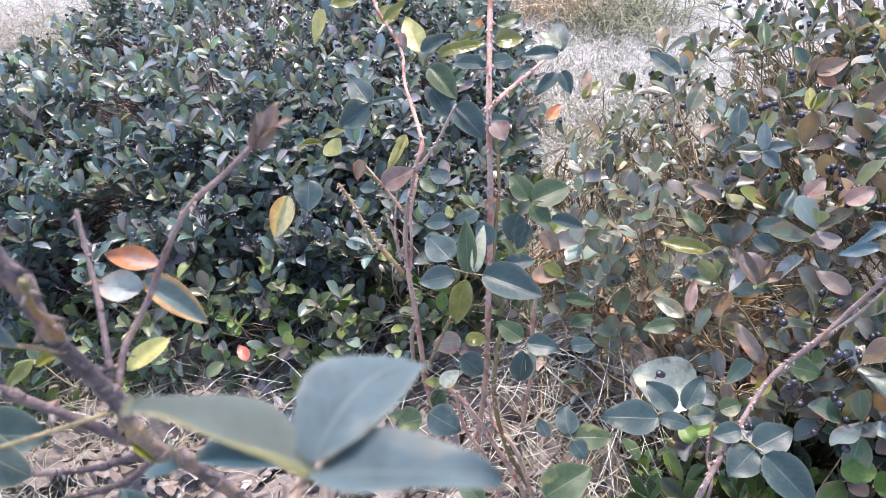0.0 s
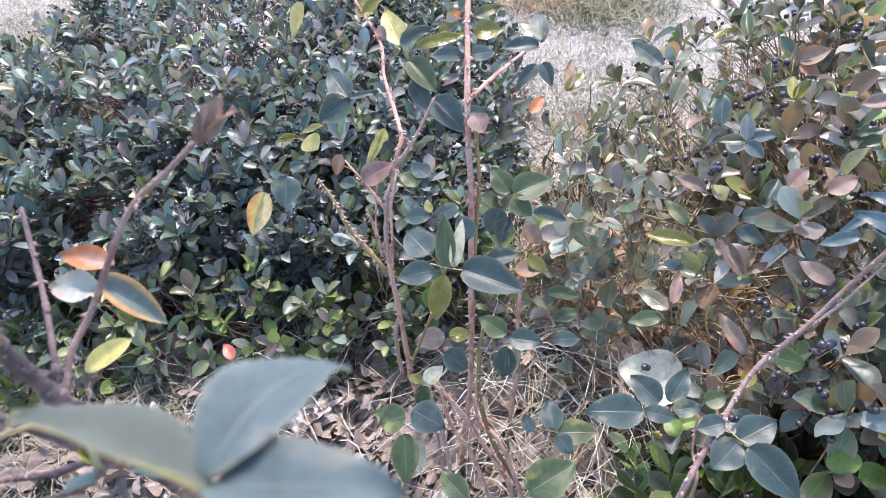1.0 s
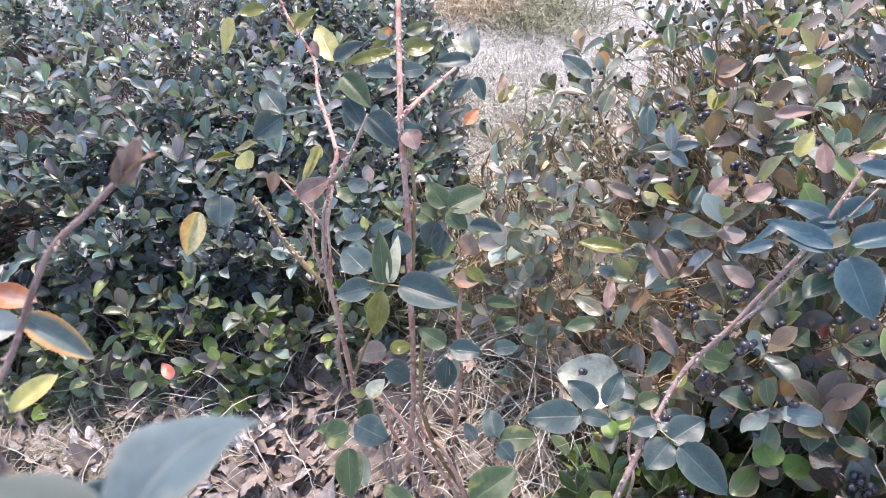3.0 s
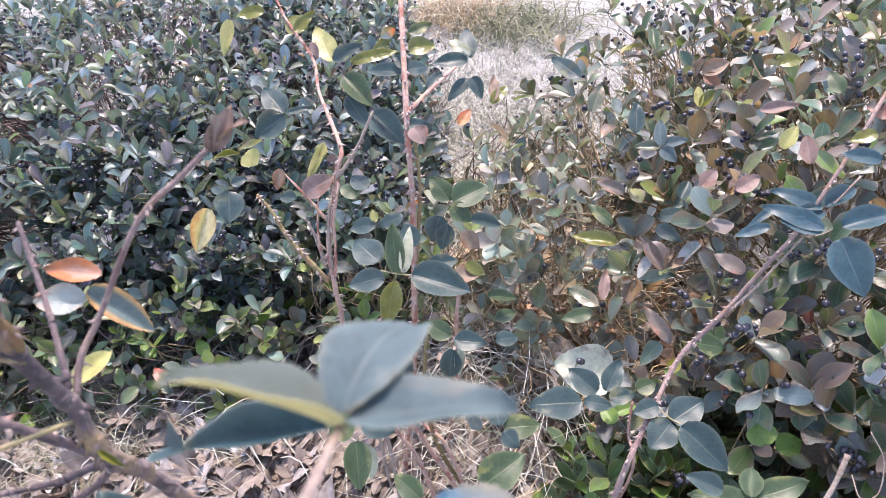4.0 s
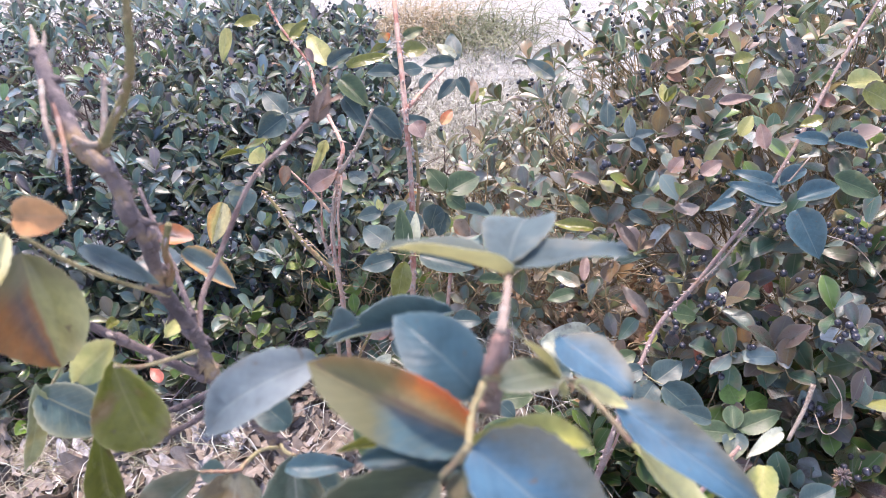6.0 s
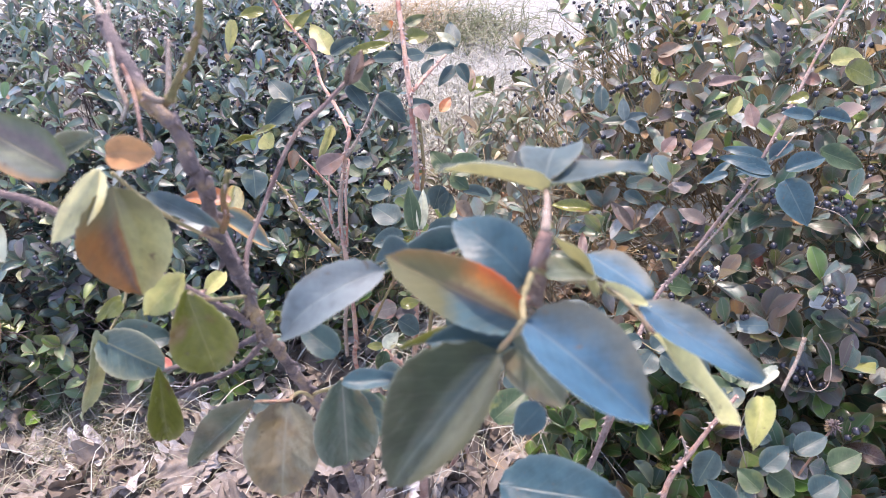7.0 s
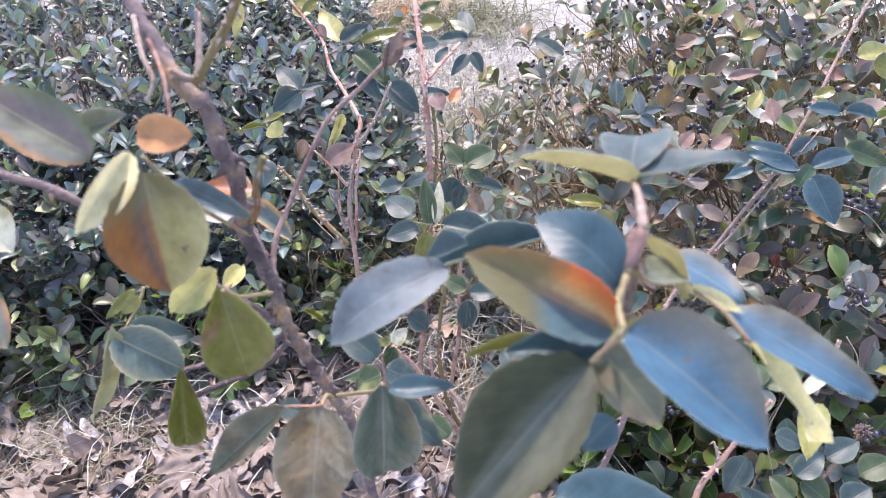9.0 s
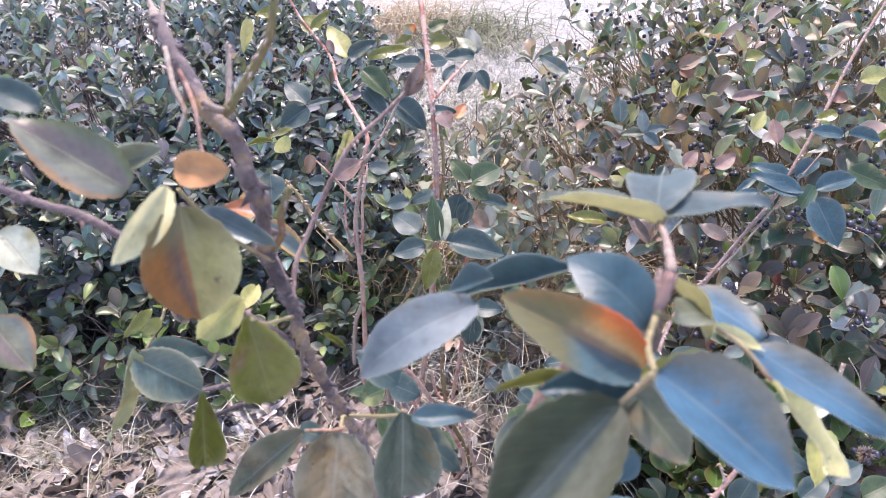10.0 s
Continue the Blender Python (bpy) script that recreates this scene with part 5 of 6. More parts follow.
leaf(corner_rose, (0.326, 0.245, 0.667), (0.353, 0.254, 0.683), 0.0223, (-0.38, -0.33, 0.86), "teal")
leaf(corner_rose, (0.331, 0.242, 0.663), (0.356, 0.225, 0.647), 0.0263, (0.04, -0.67, 0.74), "green")
leaf(corner_rose, (0.334, 0.292, 0.662), (0.360, 0.281, 0.653), 0.0216, (0.08, -0.52, 0.85), "teal")
leaf(corner_rose, (0.392, 0.281, 0.627), (0.427, 0.287, 0.640), 0.0256, (-0.29, -0.28, 0.92), "teal")
leaf(corner_rose, (0.436, 0.276, 0.596), (0.472, 0.281, 0.609), 0.0286, (-0.29, -0.26, 0.92), "green")
leaf(corner_rose, (0.308, 0.330, 0.705), (0.281, 0.341, 0.714), 0.0183, (0.10, -0.47, 0.87), "teal")
leaf(corner_rose, (0.332, 0.342, 0.661), (0.358, 0.342, 0.665), 0.0172, (-0.15, -0.35, 0.93), "teal")
leaf(corner_rose, (0.322, 0.233, 0.652), (0.309, 0.254, 0.659), 0.0225, (-0.26, -0.47, 0.85), "green")
leaf(corner_rose, (0.283, 0.227, 0.830), (0.250, 0.209, 0.834), 0.0104, (0.17, -0.12, 0.98), "pale")
leaf(corner_rose, (0.249, 0.193, 0.846), (0.228, 0.163, 0.837), 0.0191, (-0.25, -0.12, 0.96), "yellow")
leaf(corner_rose, (0.391, 0.242, 0.610), (0.419, 0.248, 0.623), 0.0280, (-0.34, -0.27, 0.90), "teal")
leaf(corner_rose, (0.285, 0.218, 0.659), (0.268, 0.236, 0.678), 0.0226, (-0.03, -0.75, 0.66), "teal")
leaf(corner_rose, (0.345, 0.339, 0.667), (0.296, 0.349, 0.675), 0.0216, (0.08, -0.38, 0.92), "green")
leaf(corner_rose, (0.348, 0.341, 0.670), (0.393, 0.347, 0.681), 0.0235, (-0.19, -0.31, 0.93), "green")
leaf(corner_rose, (0.346, 0.339, 0.667), (0.331, 0.314, 0.666), 0.0241, (-0.09, 0.04, 1.00), "teal")
leaf(corner_rose, (0.344, 0.342, 0.671), (0.355, 0.370, 0.674), 0.0199, (-0.20, -0.04, 0.98), "green")
# the near rose: a woody stem with hanging leaves
near_rose = thing("rose_bush", (-0.02, 0.14, 0.0), "old rose with a grey-purple woody stem and drooping mottled leaves", "rose bush")
cane(near_rose, "cane", [(-0.020, 0.290, 0.000), (-0.030, 0.290, 0.450), (-0.050, 0.290, 0.740), (-0.062, 0.286, 0.800), (-0.075, 0.272, 0.865), (-0.081, 0.256, 0.912), (-0.084, 0.258, 0.945), (-0.091, 0.254, 0.983), (-0.090, 0.250, 1.020), (-0.097, 0.254, 1.064)], 0.0044, 0.0037, BARK_GREY, 40, 16)
cane(near_rose, "cane", [(-0.096, 0.253, 1.058), (-0.107, 0.260, 1.069), (-0.117, 0.278, 1.080), (-0.126, 0.296, 1.089), (-0.132, 0.311, 1.096)], 0.0044, 0.0034, BARK_GREY, 6)
cane(near_rose, "peeling_bark", [(-0.126, 0.289, 1.089), (-0.121, 0.267, 1.079), (-0.116, 0.255, 1.072), (-0.118, 0.252, 1.067), (-0.120, 0.250, 1.064)], 0.0014, 0.0009, BARK_PALE, 0)
cane(near_rose, "peeling_bark", [(-0.119, 0.277, 1.082), (-0.112, 0.257, 1.075), (-0.110, 0.247, 1.067), (-0.109, 0.238, 1.058)], 0.0013, 0.0008, BARK_RED, 0)
cane(near_rose, "cane", [(-0.108, 0.257, 1.075), (-0.103, 0.257, 1.071), (-0.098, 0.262, 1.067)], 0.0016, 0.0018, BARK_PALE, 2)
cane(near_rose, "cane", [(-0.108, 0.256, 1.064), (-0.098, 0.260, 1.068), (-0.090, 0.259, 1.079), (-0.080, 0.256, 1.093), (-0.072, 0.250, 1.108), (-0.067, 0.250, 1.128), (-0.065, 0.251, 1.143)], 0.0024, 0.0015, BARK_OLIVE, 5, 4)
cane(near_rose, "cane", [(-0.098, 0.260, 1.068), (-0.096, 0.270, 1.079), (-0.095, 0.281, 1.092)], 0.0015, 0.0014, BARK_PALE, 2)
cane(near_rose, "cane", [(-0.083, 0.262, 0.946), (-0.080, 0.274, 0.960), (-0.070, 0.288, 0.975), (-0.045, 0.305, 1.015), (-0.022, 0.313, 1.033), (-0.004, 0.320, 1.047)], 0.0018, 0.0012, BARK_MAUVE, 6)
cane(near_rose, "cane", [(-0.087, 0.252, 0.990), (-0.081, 0.246, 1.004), (-0.079, 0.240, 1.020), (-0.072, 0.236, 1.038)], 0.0020, 0.0016, BARK_OLIVE, 3)
cane(near_rose, "cane", [(-0.084, 0.262, 0.952), (-0.098, 0.295, 0.975), (-0.114, 0.328, 1.003)], 0.0016, 0.0012, BARK_DUSK, 5, 5)
cane(near_rose, "cane", [(-0.080, 0.255, 0.908), (-0.104, 0.247, 0.944), (-0.128, 0.240, 0.979), (-0.165, 0.240, 1.024), (-0.189, 0.240, 1.039), (-0.225, 0.245, 1.060)], 0.0027, 0.0018, BARK_DUSK, 12, 5)
cane(near_rose, "cane", [(-0.080, 0.255, 0.905), (-0.100, 0.252, 0.897), (-0.122, 0.250, 0.892), (-0.165, 0.250, 0.885)], 0.0022, 0.0013, BARK_DUSK, 6, 5)
cane(near_rose, "cane", [(-0.078, 0.260, 0.896), (-0.100, 0.252, 0.880), (-0.130, 0.246, 0.873), (-0.160, 0.240, 0.866)], 0.0022, 0.0013, BARK_DUSK, 5, 5)
cane(near_rose, "petiole", [(-0.089, 0.252, 0.982), (-0.102, 0.225, 1.019), (-0.107, 0.205, 1.047), (-0.111, 0.193, 1.068)], 0.0011, 0.0009, PETIOLE, 0)
cane(near_rose, "petiole", [(-0.084, 0.252, 0.940), (-0.090, 0.200, 0.985), (-0.091, 0.178, 1.009)], 0.0011, 0.0009, PETIOLE, 0)
cane(near_rose, "petiole", [(-0.062, 0.286, 0.800), (-0.062, 0.240, 0.860), (-0.061, 0.200, 0.902), (-0.062, 0.190, 0.911), (-0.080, 0.190, 0.914)], 0.0014, 0.0009, PETIOLE, 0)
cane(near_rose, "petiole", [(-0.028, 0.175, 0.939), (-0.030, 0.186, 0.922), (-0.046, 0.230, 0.870), (-0.061, 0.284, 0.806)], 0.0010, 0.0013, PETIOLE, 0)
cane(near_rose, "petiole", [(-0.159, 0.272, 0.938), (-0.163, 0.267, 0.930), (-0.178, 0.254, 0.912)], 0.0009, 0.0008, PETIOLE, 0)
leaf(near_rose, (-0.11, 0.192, 1.078), (-0.09, 0.184, 1.081), 0.0144, (-0.15, -0.8, 0.55), "ochre", 8)
leaf(near_rose, (-0.129, 0.193, 1.07), (-0.164, 0.196, 1.102), 0.0244, (0.3, -0.72, 0.62), "mauve", 2)
leaf(near_rose, (-0.115, 0.2, 1.082), (-0.144, 0.205, 1.074), 0.0102, (0.2, -0.75, 0.62), "grey", 1)
leaf(near_rose, (-0.159, 0.215, 1.096), (-0.186, 0.225, 1.105), 0.0135, (0.2, -0.6, 0.75), "teal", 0)
leaf(near_rose, (-0.114, 0.19, 1.072), (-0.136, 0.17, 1.049), 0.0139, (0.55, -0.62, 0.5), "ivory", 7)
leaf(near_rose, (-0.111, 0.188, 1.064), (-0.11, 0.172, 1.012), 0.0381, (0.24, -0.72, 0.62), "rust", 7)
leaf(near_rose, (-0.096, 0.195, 1.006), (-0.123, 0.192, 0.985), 0.0172, (0.1, -0.75, 0.65), "yellow", 1)
leaf(near_rose, (-0.094, 0.182, 1.008), (-0.087, 0.165, 0.963), 0.0306, (0.22, -0.78, 0.58), "olive", 9)
leaf(near_rose, (-0.134, 0.215, 0.926), (-0.14, 0.2, 0.869), 0.0195, (0.3, -0.85, 0.42), "olive", 9)
leaf(near_rose, (-0.176, 0.25, 0.922), (-0.142, 0.24, 0.897), 0.0304, (0.05, -0.72, 0.68), "veined", 8)
leaf(near_rose, (-0.174, 0.25, 0.927), (-0.202, 0.24, 0.845), 0.0131, (0.65, -0.7, 0.25), "sage", 4)
leaf(near_rose, (-0.161, 0.268, 0.933), (-0.175, 0.264, 0.926), 0.0089, (-0.19, -0.67, 0.72), "olive")
leaf(near_rose, (-0.116, 0.24, 1.027), (-0.082, 0.228, 1.011), 0.0111, (-0.15, -0.45, 0.88), "sky", 2)
leaf(near_rose, (-0.08, 0.19, 0.913), (-0.129, 0.18, 0.877), 0.0202, (-0.5, -0.6, 0.62), "grey", 3)
leaf(near_rose, (-0.062, 0.19, 0.91), (-0.071, 0.15, 0.875), 0.0413, (0.05, -0.62, 0.78), "taupe", 10)
leaf(near_rose, (-0.028, 0.175, 0.939), (-0.031, 0.15, 0.89), 0.0333, (0.06, -0.78, 0.62), "round", 10)
leaf(near_rose, (-0.026, 0.178, 0.924), (-0.000, 0.159, 0.904), 0.0181, (0.19, -0.56, 0.81), "teal")
leaf(near_rose, (0.026, 0.154, 0.952), (0.026, 0.132, 0.924), 0.0278, (-0.12, -0.78, 0.62), "grey")
leaf(near_rose, (-0.085, 0.204, 0.898), (-0.071, 0.199, 0.895), 0.0131, (0.04, -0.46, 0.89), "teal")
leaf(near_rose, (-0.066, 0.235, 0.940), (-0.054, 0.229, 0.934), 0.0033, (0.09, -0.56, 0.82), "olive")
leaf(near_rose, (-0.241, 0.296, 0.986), (-0.223, 0.279, 0.968), 0.0262, (0.27, -0.55, 0.79), "pale")
leaf(near_rose, (-0.230, 0.234, 0.974), (-0.211, 0.216, 0.955), 0.0265, (0.31, -0.51, 0.80), "mauve")
leaf(near_rose, (-0.029, 0.185, 0.948), (-0.048, 0.199, 0.962), 0.0177, (0.17, -0.58, 0.80), "teal")
leaf(near_rose, (-0.099, 0.350, 0.947), (-0.132, 0.353, 0.955), 0.0150, (0.19, -0.47, 0.86), "blush")
leaf(near_rose, (-0.107, 0.345, 0.942), (-0.074, 0.338, 0.912), 0.0180, (0.50, -0.53, 0.68), "rimmed")
leaf(near_rose, (-0.108, 0.341, 0.937), (-0.138, 0.340, 0.941), 0.0190, (0.12, -0.52, 0.85), "frost")
leaf(near_rose, (-0.129, 0.323, 0.887), (-0.116, 0.359, 0.881), 0.0135, (0.62, -0.09, 0.78), "yellow")
leaf(near_rose, (-0.181, 0.263, 0.902), (-0.138, 0.261, 0.908), 0.0298, (-0.14, -0.41, 0.90), "teal")
leaf(near_rose, (-0.143, 0.283, 0.935), (-0.142, 0.302, 0.927), 0.0067, (0.65, 0.25, 0.71), "olive")
leaf(near_rose, (-0.185, 0.322, 0.895), (-0.206, 0.309, 0.883), 0.0082, (0.07, -0.74, 0.67), "olive")
leaf(near_rose, (-0.008, 0.317, 1.043), (0.005, 0.324, 1.060), 0.011, (0.3, -0.9, 0.2), "husk")
leaf(near_rose, (-0.006, 0.321, 1.044), (0.010, 0.322, 1.056), 0.010, (-0.6, 0.2, 0.7), "husk")
leaf(near_rose, (-0.007, 0.318, 1.042), (0.000, 0.316, 1.061), 0.009, (-0.8, -0.5, 0.3), "husk")
# the leading shoot in front of it
front_rose = thing("rose_bush", (0.03, 0.09, 0.0), "young rose shoot with smooth blue-green leaves and one orange leaf", "rose bush")
cane(front_rose, "cane", [(0.000, 0.130, 0.000), (0.000, 0.130, 0.500), (0.008, 0.125, 0.900), (0.018, 0.120, 0.990), (0.032, 0.125, 1.014), (0.044, 0.112, 1.045), (0.050, 0.102, 1.064), (0.056, 0.107, 1.076)], 0.0024, 0.0021, BARK_RED, 6)
cane(front_rose, "petiole", [(0.050, 0.100, 1.064), (0.045, 0.092, 1.060), (0.042, 0.080, 1.061)], 0.0012, 0.0011, PETIOLE, 0)
cane(front_rose, "shoot_tip", [(0.056, 0.107, 1.076), (0.061, 0.123, 1.076), (0.065, 0.138, 1.073)], 0.0017, 0.0010, BARK_PALE, 0)
cane(front_rose, "petiole", [(0.050, 0.100, 1.066), (0.066, 0.110, 1.050), (0.085, 0.121, 1.035), (0.090, 0.108, 1.038), (0.100, 0.097, 1.028)], 0.0010, 0.0009, PETIOLE, 0)
cane(front_rose, "petiole", [(0.085, 0.121, 1.035), (0.094, 0.116, 1.034), (0.100, 0.113, 1.029)], 0.0009, 0.0008, PETIOLE, 0)
cane(front_rose, "petiole", [(0.042, 0.080, 1.061), (0.038, 0.080, 1.054), (0.034, 0.081, 1.047)], 0.0012, 0.0009, PETIOLE, 0)
cane(front_rose, "node", [(0.06, 0.118, 1.067), (0.056, 0.11, 1.06), (0.053, 0.104, 1.045)], 0.0026, 0.0033, BARK_MAUVE, 0)
cane(front_rose, "bud", [(0.053, 0.106, 1.047), (0.048, 0.103, 1.048), (0.043, 0.1, 1.048)], 0.0016, 0.0011, BARK_RED, 0)
leaf(front_rose, (0.066, 0.137, 1.072), (0.026, 0.152, 1.086), 0.0165, (0.45, 0.42, 0.79), "gilt", 1)
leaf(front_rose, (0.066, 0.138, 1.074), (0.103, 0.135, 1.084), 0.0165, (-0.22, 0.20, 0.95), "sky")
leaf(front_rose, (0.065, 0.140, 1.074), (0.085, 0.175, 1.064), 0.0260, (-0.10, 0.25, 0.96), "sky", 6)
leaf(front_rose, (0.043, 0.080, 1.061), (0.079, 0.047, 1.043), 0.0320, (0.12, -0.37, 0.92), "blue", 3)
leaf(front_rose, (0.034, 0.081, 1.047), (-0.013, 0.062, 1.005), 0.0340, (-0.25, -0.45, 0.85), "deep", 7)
leaf(front_rose, (0.039, 0.086, 1.047), (0.055, 0.065, 1.032), 0.0194, (-0.09, -0.64, 0.76), "grey")
leaf(front_rose, (0.044, 0.09, 1.051), (0.001, 0.098, 1.080), 0.0215, (-0.05, -0.7, 0.7), "autumn", 8)
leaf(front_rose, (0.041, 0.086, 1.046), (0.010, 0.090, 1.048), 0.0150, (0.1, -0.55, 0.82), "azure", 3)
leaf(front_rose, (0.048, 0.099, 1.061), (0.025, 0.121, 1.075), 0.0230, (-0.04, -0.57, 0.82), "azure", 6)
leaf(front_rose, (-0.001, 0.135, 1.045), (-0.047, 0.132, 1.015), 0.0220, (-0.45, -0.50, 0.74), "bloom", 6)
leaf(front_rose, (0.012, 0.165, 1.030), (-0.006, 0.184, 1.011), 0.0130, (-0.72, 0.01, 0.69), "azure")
leaf(front_rose, (0.061, 0.117, 1.068), (0.086, 0.115, 1.042), 0.0150, (0.66, 0.46, 0.60), "gilt")
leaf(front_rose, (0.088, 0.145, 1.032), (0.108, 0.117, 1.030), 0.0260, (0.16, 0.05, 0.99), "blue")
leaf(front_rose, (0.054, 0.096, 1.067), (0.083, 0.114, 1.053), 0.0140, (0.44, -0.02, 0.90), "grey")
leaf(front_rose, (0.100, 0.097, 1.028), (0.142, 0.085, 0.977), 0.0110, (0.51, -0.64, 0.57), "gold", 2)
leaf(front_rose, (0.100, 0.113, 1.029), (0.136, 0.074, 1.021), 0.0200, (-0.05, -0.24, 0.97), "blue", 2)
leaf(front_rose, (0.086, 0.119, 1.036), (0.103, 0.108, 1.034), 0.0070, (-0.11, -0.34, 0.93), "gold")
leaf(front_rose, (0.043, 0.092, 1.045), (0.09, 0.104, 1.016), 0.0115, (0.05, -0.3, 0.95), "lemon", 6)
leaf(front_rose, (0.046, 0.117, 0.910), (0.107, 0.096, 0.909), 0.0367, (-0.12, -0.36, 0.93), "azure")
leaf(front_rose, (0.032, 0.109, 1.028), (0.001, 0.112, 1.026), 0.0053, (-0.08, -0.22, 0.97), "olive")
leaf(front_rose, (0.061, 0.107, 0.981), (0.047, 0.101, 0.972), 0.0147, (-0.36, -0.48, 0.80), "azure")
leaf(front_rose, (0.046, 0.095, 1.044), (0.023, 0.101, 1.031), 0.0029, (-0.53, -0.23, 0.82), "pink")
leaf(front_rose, (-0.026, 0.147, 0.968), (0.003, 0.144, 0.970), 0.0108, (-0.08, -0.36, 0.93), "azure")
leaf(front_rose, (0.052, 0.178, 1.019), (-0.008, 0.192, 0.999), 0.0143, (-0.35, -0.24, 0.91), "azure")
cane(near_rose, "splinter", [(-0.132, 0.309, 1.096), (-0.134, 0.316, 1.099), (-0.137, 0.325, 1.103)], 0.0030, 0.0006, BARK_PALE, 0)
cane(near_rose, "splinter", [(-0.131, 0.309, 1.095), (-0.129, 0.314, 1.098), (-0.129, 0.318, 1.102)], 0.0020, 0.0005, BARK_PALE, 0)
# single leaves of the berry shrub and the hedge that stand out by their colour or size
leaf(berry_shrub, (0.359, 1.079, 0.701), (0.316, 1.130, 0.724), 0.0288, (-0.33, -0.61, 0.72), "teal")
leaf(berry_shrub, (0.504, 0.939, 0.712), (0.508, 0.968, 0.733), 0.0151, (-0.36, -0.52, 0.78), "yellow")
leaf(berry_shrub, (0.505, 0.939, 0.712), (0.527, 0.953, 0.734), 0.0169, (-0.27, -0.66, 0.70), "olive")
leaf(berry_shrub, (0.512, 0.970, 0.751), (0.547, 0.966, 0.769), 0.0262, (-0.39, -0.67, 0.63), "brown")
leaf(berry_shrub, (0.514, 0.967, 0.748), (0.532, 0.947, 0.743), 0.0197, (-0.44, -0.59, 0.68), "dead")
leaf(berry_shrub, (0.555, 0.865, 0.741), (0.603, 0.856, 0.754), 0.0185, (-0.32, -0.56, 0.76), "pink")
leaf(berry_shrub, (0.566, 0.805, 0.716), (0.588, 0.822, 0.741), 0.0215, (-0.36, -0.60, 0.72), "yellow")
leaf(berry_shrub, (0.590, 0.772, 0.711), (0.592, 0.805, 0.737), 0.0220, (-0.47, -0.53, 0.71), "pink")
leaf(berry_shrub, (0.427, 0.970, 0.656), (0.434, 1.009, 0.690), 0.0276, (-0.32, -0.59, 0.74), "teal")
leaf(berry_shrub, (0.452, 0.927, 0.656), (0.457, 0.962, 0.685), 0.0202, (-0.32, -0.57, 0.75), "sky")
leaf(berry_shrub, (0.453, 0.928, 0.657), (0.494, 0.929, 0.666), 0.0172, (-0.15, -0.56, 0.81), "sky")
leaf(berry_shrub, (0.451, 0.927, 0.656), (0.413, 0.933, 0.657), 0.0172, (-0.08, -0.61, 0.79), "grey")
leaf(berry_shrub, (0.449, 0.917, 0.659), (0.467, 0.894, 0.649), 0.0217, (-0.35, -0.59, 0.73), "sky")
leaf(berry_shrub, (0.481, 1.091, 0.737), (0.486, 1.136, 0.762), 0.0206, (-0.32, -0.43, 0.84), "green")
leaf(berry_shrub, (0.374, 1.043, 0.658), (0.396, 1.079, 0.691), 0.0267, (-0.17, -0.60, 0.78), "grey")
leaf(berry_shrub, (0.223, 1.120, 0.647), (0.228, 1.168, 0.676), 0.0193, (-0.13, -0.50, 0.86), "brown")
leaf(berry_shrub, (0.217, 1.119, 0.646), (0.251, 1.145, 0.668), 0.0213, (-0.02, -0.63, 0.77), "olive")
leaf(berry_shrub, (0.160, 1.103, 0.615), (0.183, 1.127, 0.634), 0.0213, (-0.01, -0.60, 0.80), "ochre")
leaf(berry_shrub, (0.504, 0.778, 0.672), (0.538, 0.787, 0.689), 0.0240, (-0.25, -0.57, 0.79), "pink")
leaf(berry_shrub, (0.472, 0.811, 0.659), (0.495, 0.824, 0.679), 0.0229, (-0.32, -0.59, 0.74), "pink")
leaf(berry_shrub, (0.662, 0.755, 0.783), (0.639, 0.778, 0.792), 0.0201, (-0.34, -0.61, 0.72), "purple")
leaf(berry_shrub, (0.604, 0.937, 0.775), (0.641, 0.937, 0.781), 0.0229, (-0.14, -0.59, 0.79), "olive")
leaf(berry_shrub, (0.646, 0.840, 0.774), (0.638, 0.870, 0.794), 0.0216, (-0.46, -0.57, 0.68), "green")
leaf(berry_shrub, (0.422, 0.965, 0.548), (0.378, 0.986, 0.562), 0.0231, (-0.04, -0.60, 0.80), "purple")
leaf(berry_shrub, (0.385, 0.899, 0.534), (0.354, 0.938, 0.553), 0.0223, (-0.14, -0.52, 0.84), "green")
leaf(berry_shrub, (0.455, 0.890, 0.550), (0.511, 0.897, 0.553), 0.0275, (0.01, -0.53, 0.85), "teal")
leaf(berry_shrub, (0.450, 0.881, 0.539), (0.482, 0.851, 0.532), 0.0256, (-0.27, -0.48, 0.83), "teal")
leaf(berry_shrub, (0.385, 0.865, 0.526), (0.317, 0.880, 0.534), 0.0260, (-0.02, -0.53, 0.85), "olive")
leaf(berry_shrub, (0.444, 0.814, 0.506), (0.424, 0.875, 0.534), 0.0214, (-0.29, -0.47, 0.83), "purple")
leaf(berry_shrub, (0.447, 0.817, 0.509), (0.498, 0.829, 0.520), 0.0146, (-0.08, -0.44, 0.90), "brown")
leaf(berry_shrub, (0.450, 0.820, 0.512), (0.470, 0.848, 0.528), 0.0106, (-0.14, -0.42, 0.89), "brown")
leaf(berry_shrub, (0.529, 0.809, 0.508), (0.515, 0.847, 0.523), 0.0202, (-0.30, -0.45, 0.84), "purple")
leaf(berry_shrub, (0.349, 0.786, 0.480), (0.364, 0.832, 0.503), 0.0172, (-0.12, -0.41, 0.90), "pink")
leaf(berry_shrub, (0.436, 0.716, 0.452), (0.408, 0.775, 0.477), 0.0221, (-0.26, -0.49, 0.83), "purple")
leaf(berry_shrub, (0.342, 0.781, 0.474), (0.303, 0.815, 0.487), 0.0245, (-0.11, -0.46, 0.88), "grey")
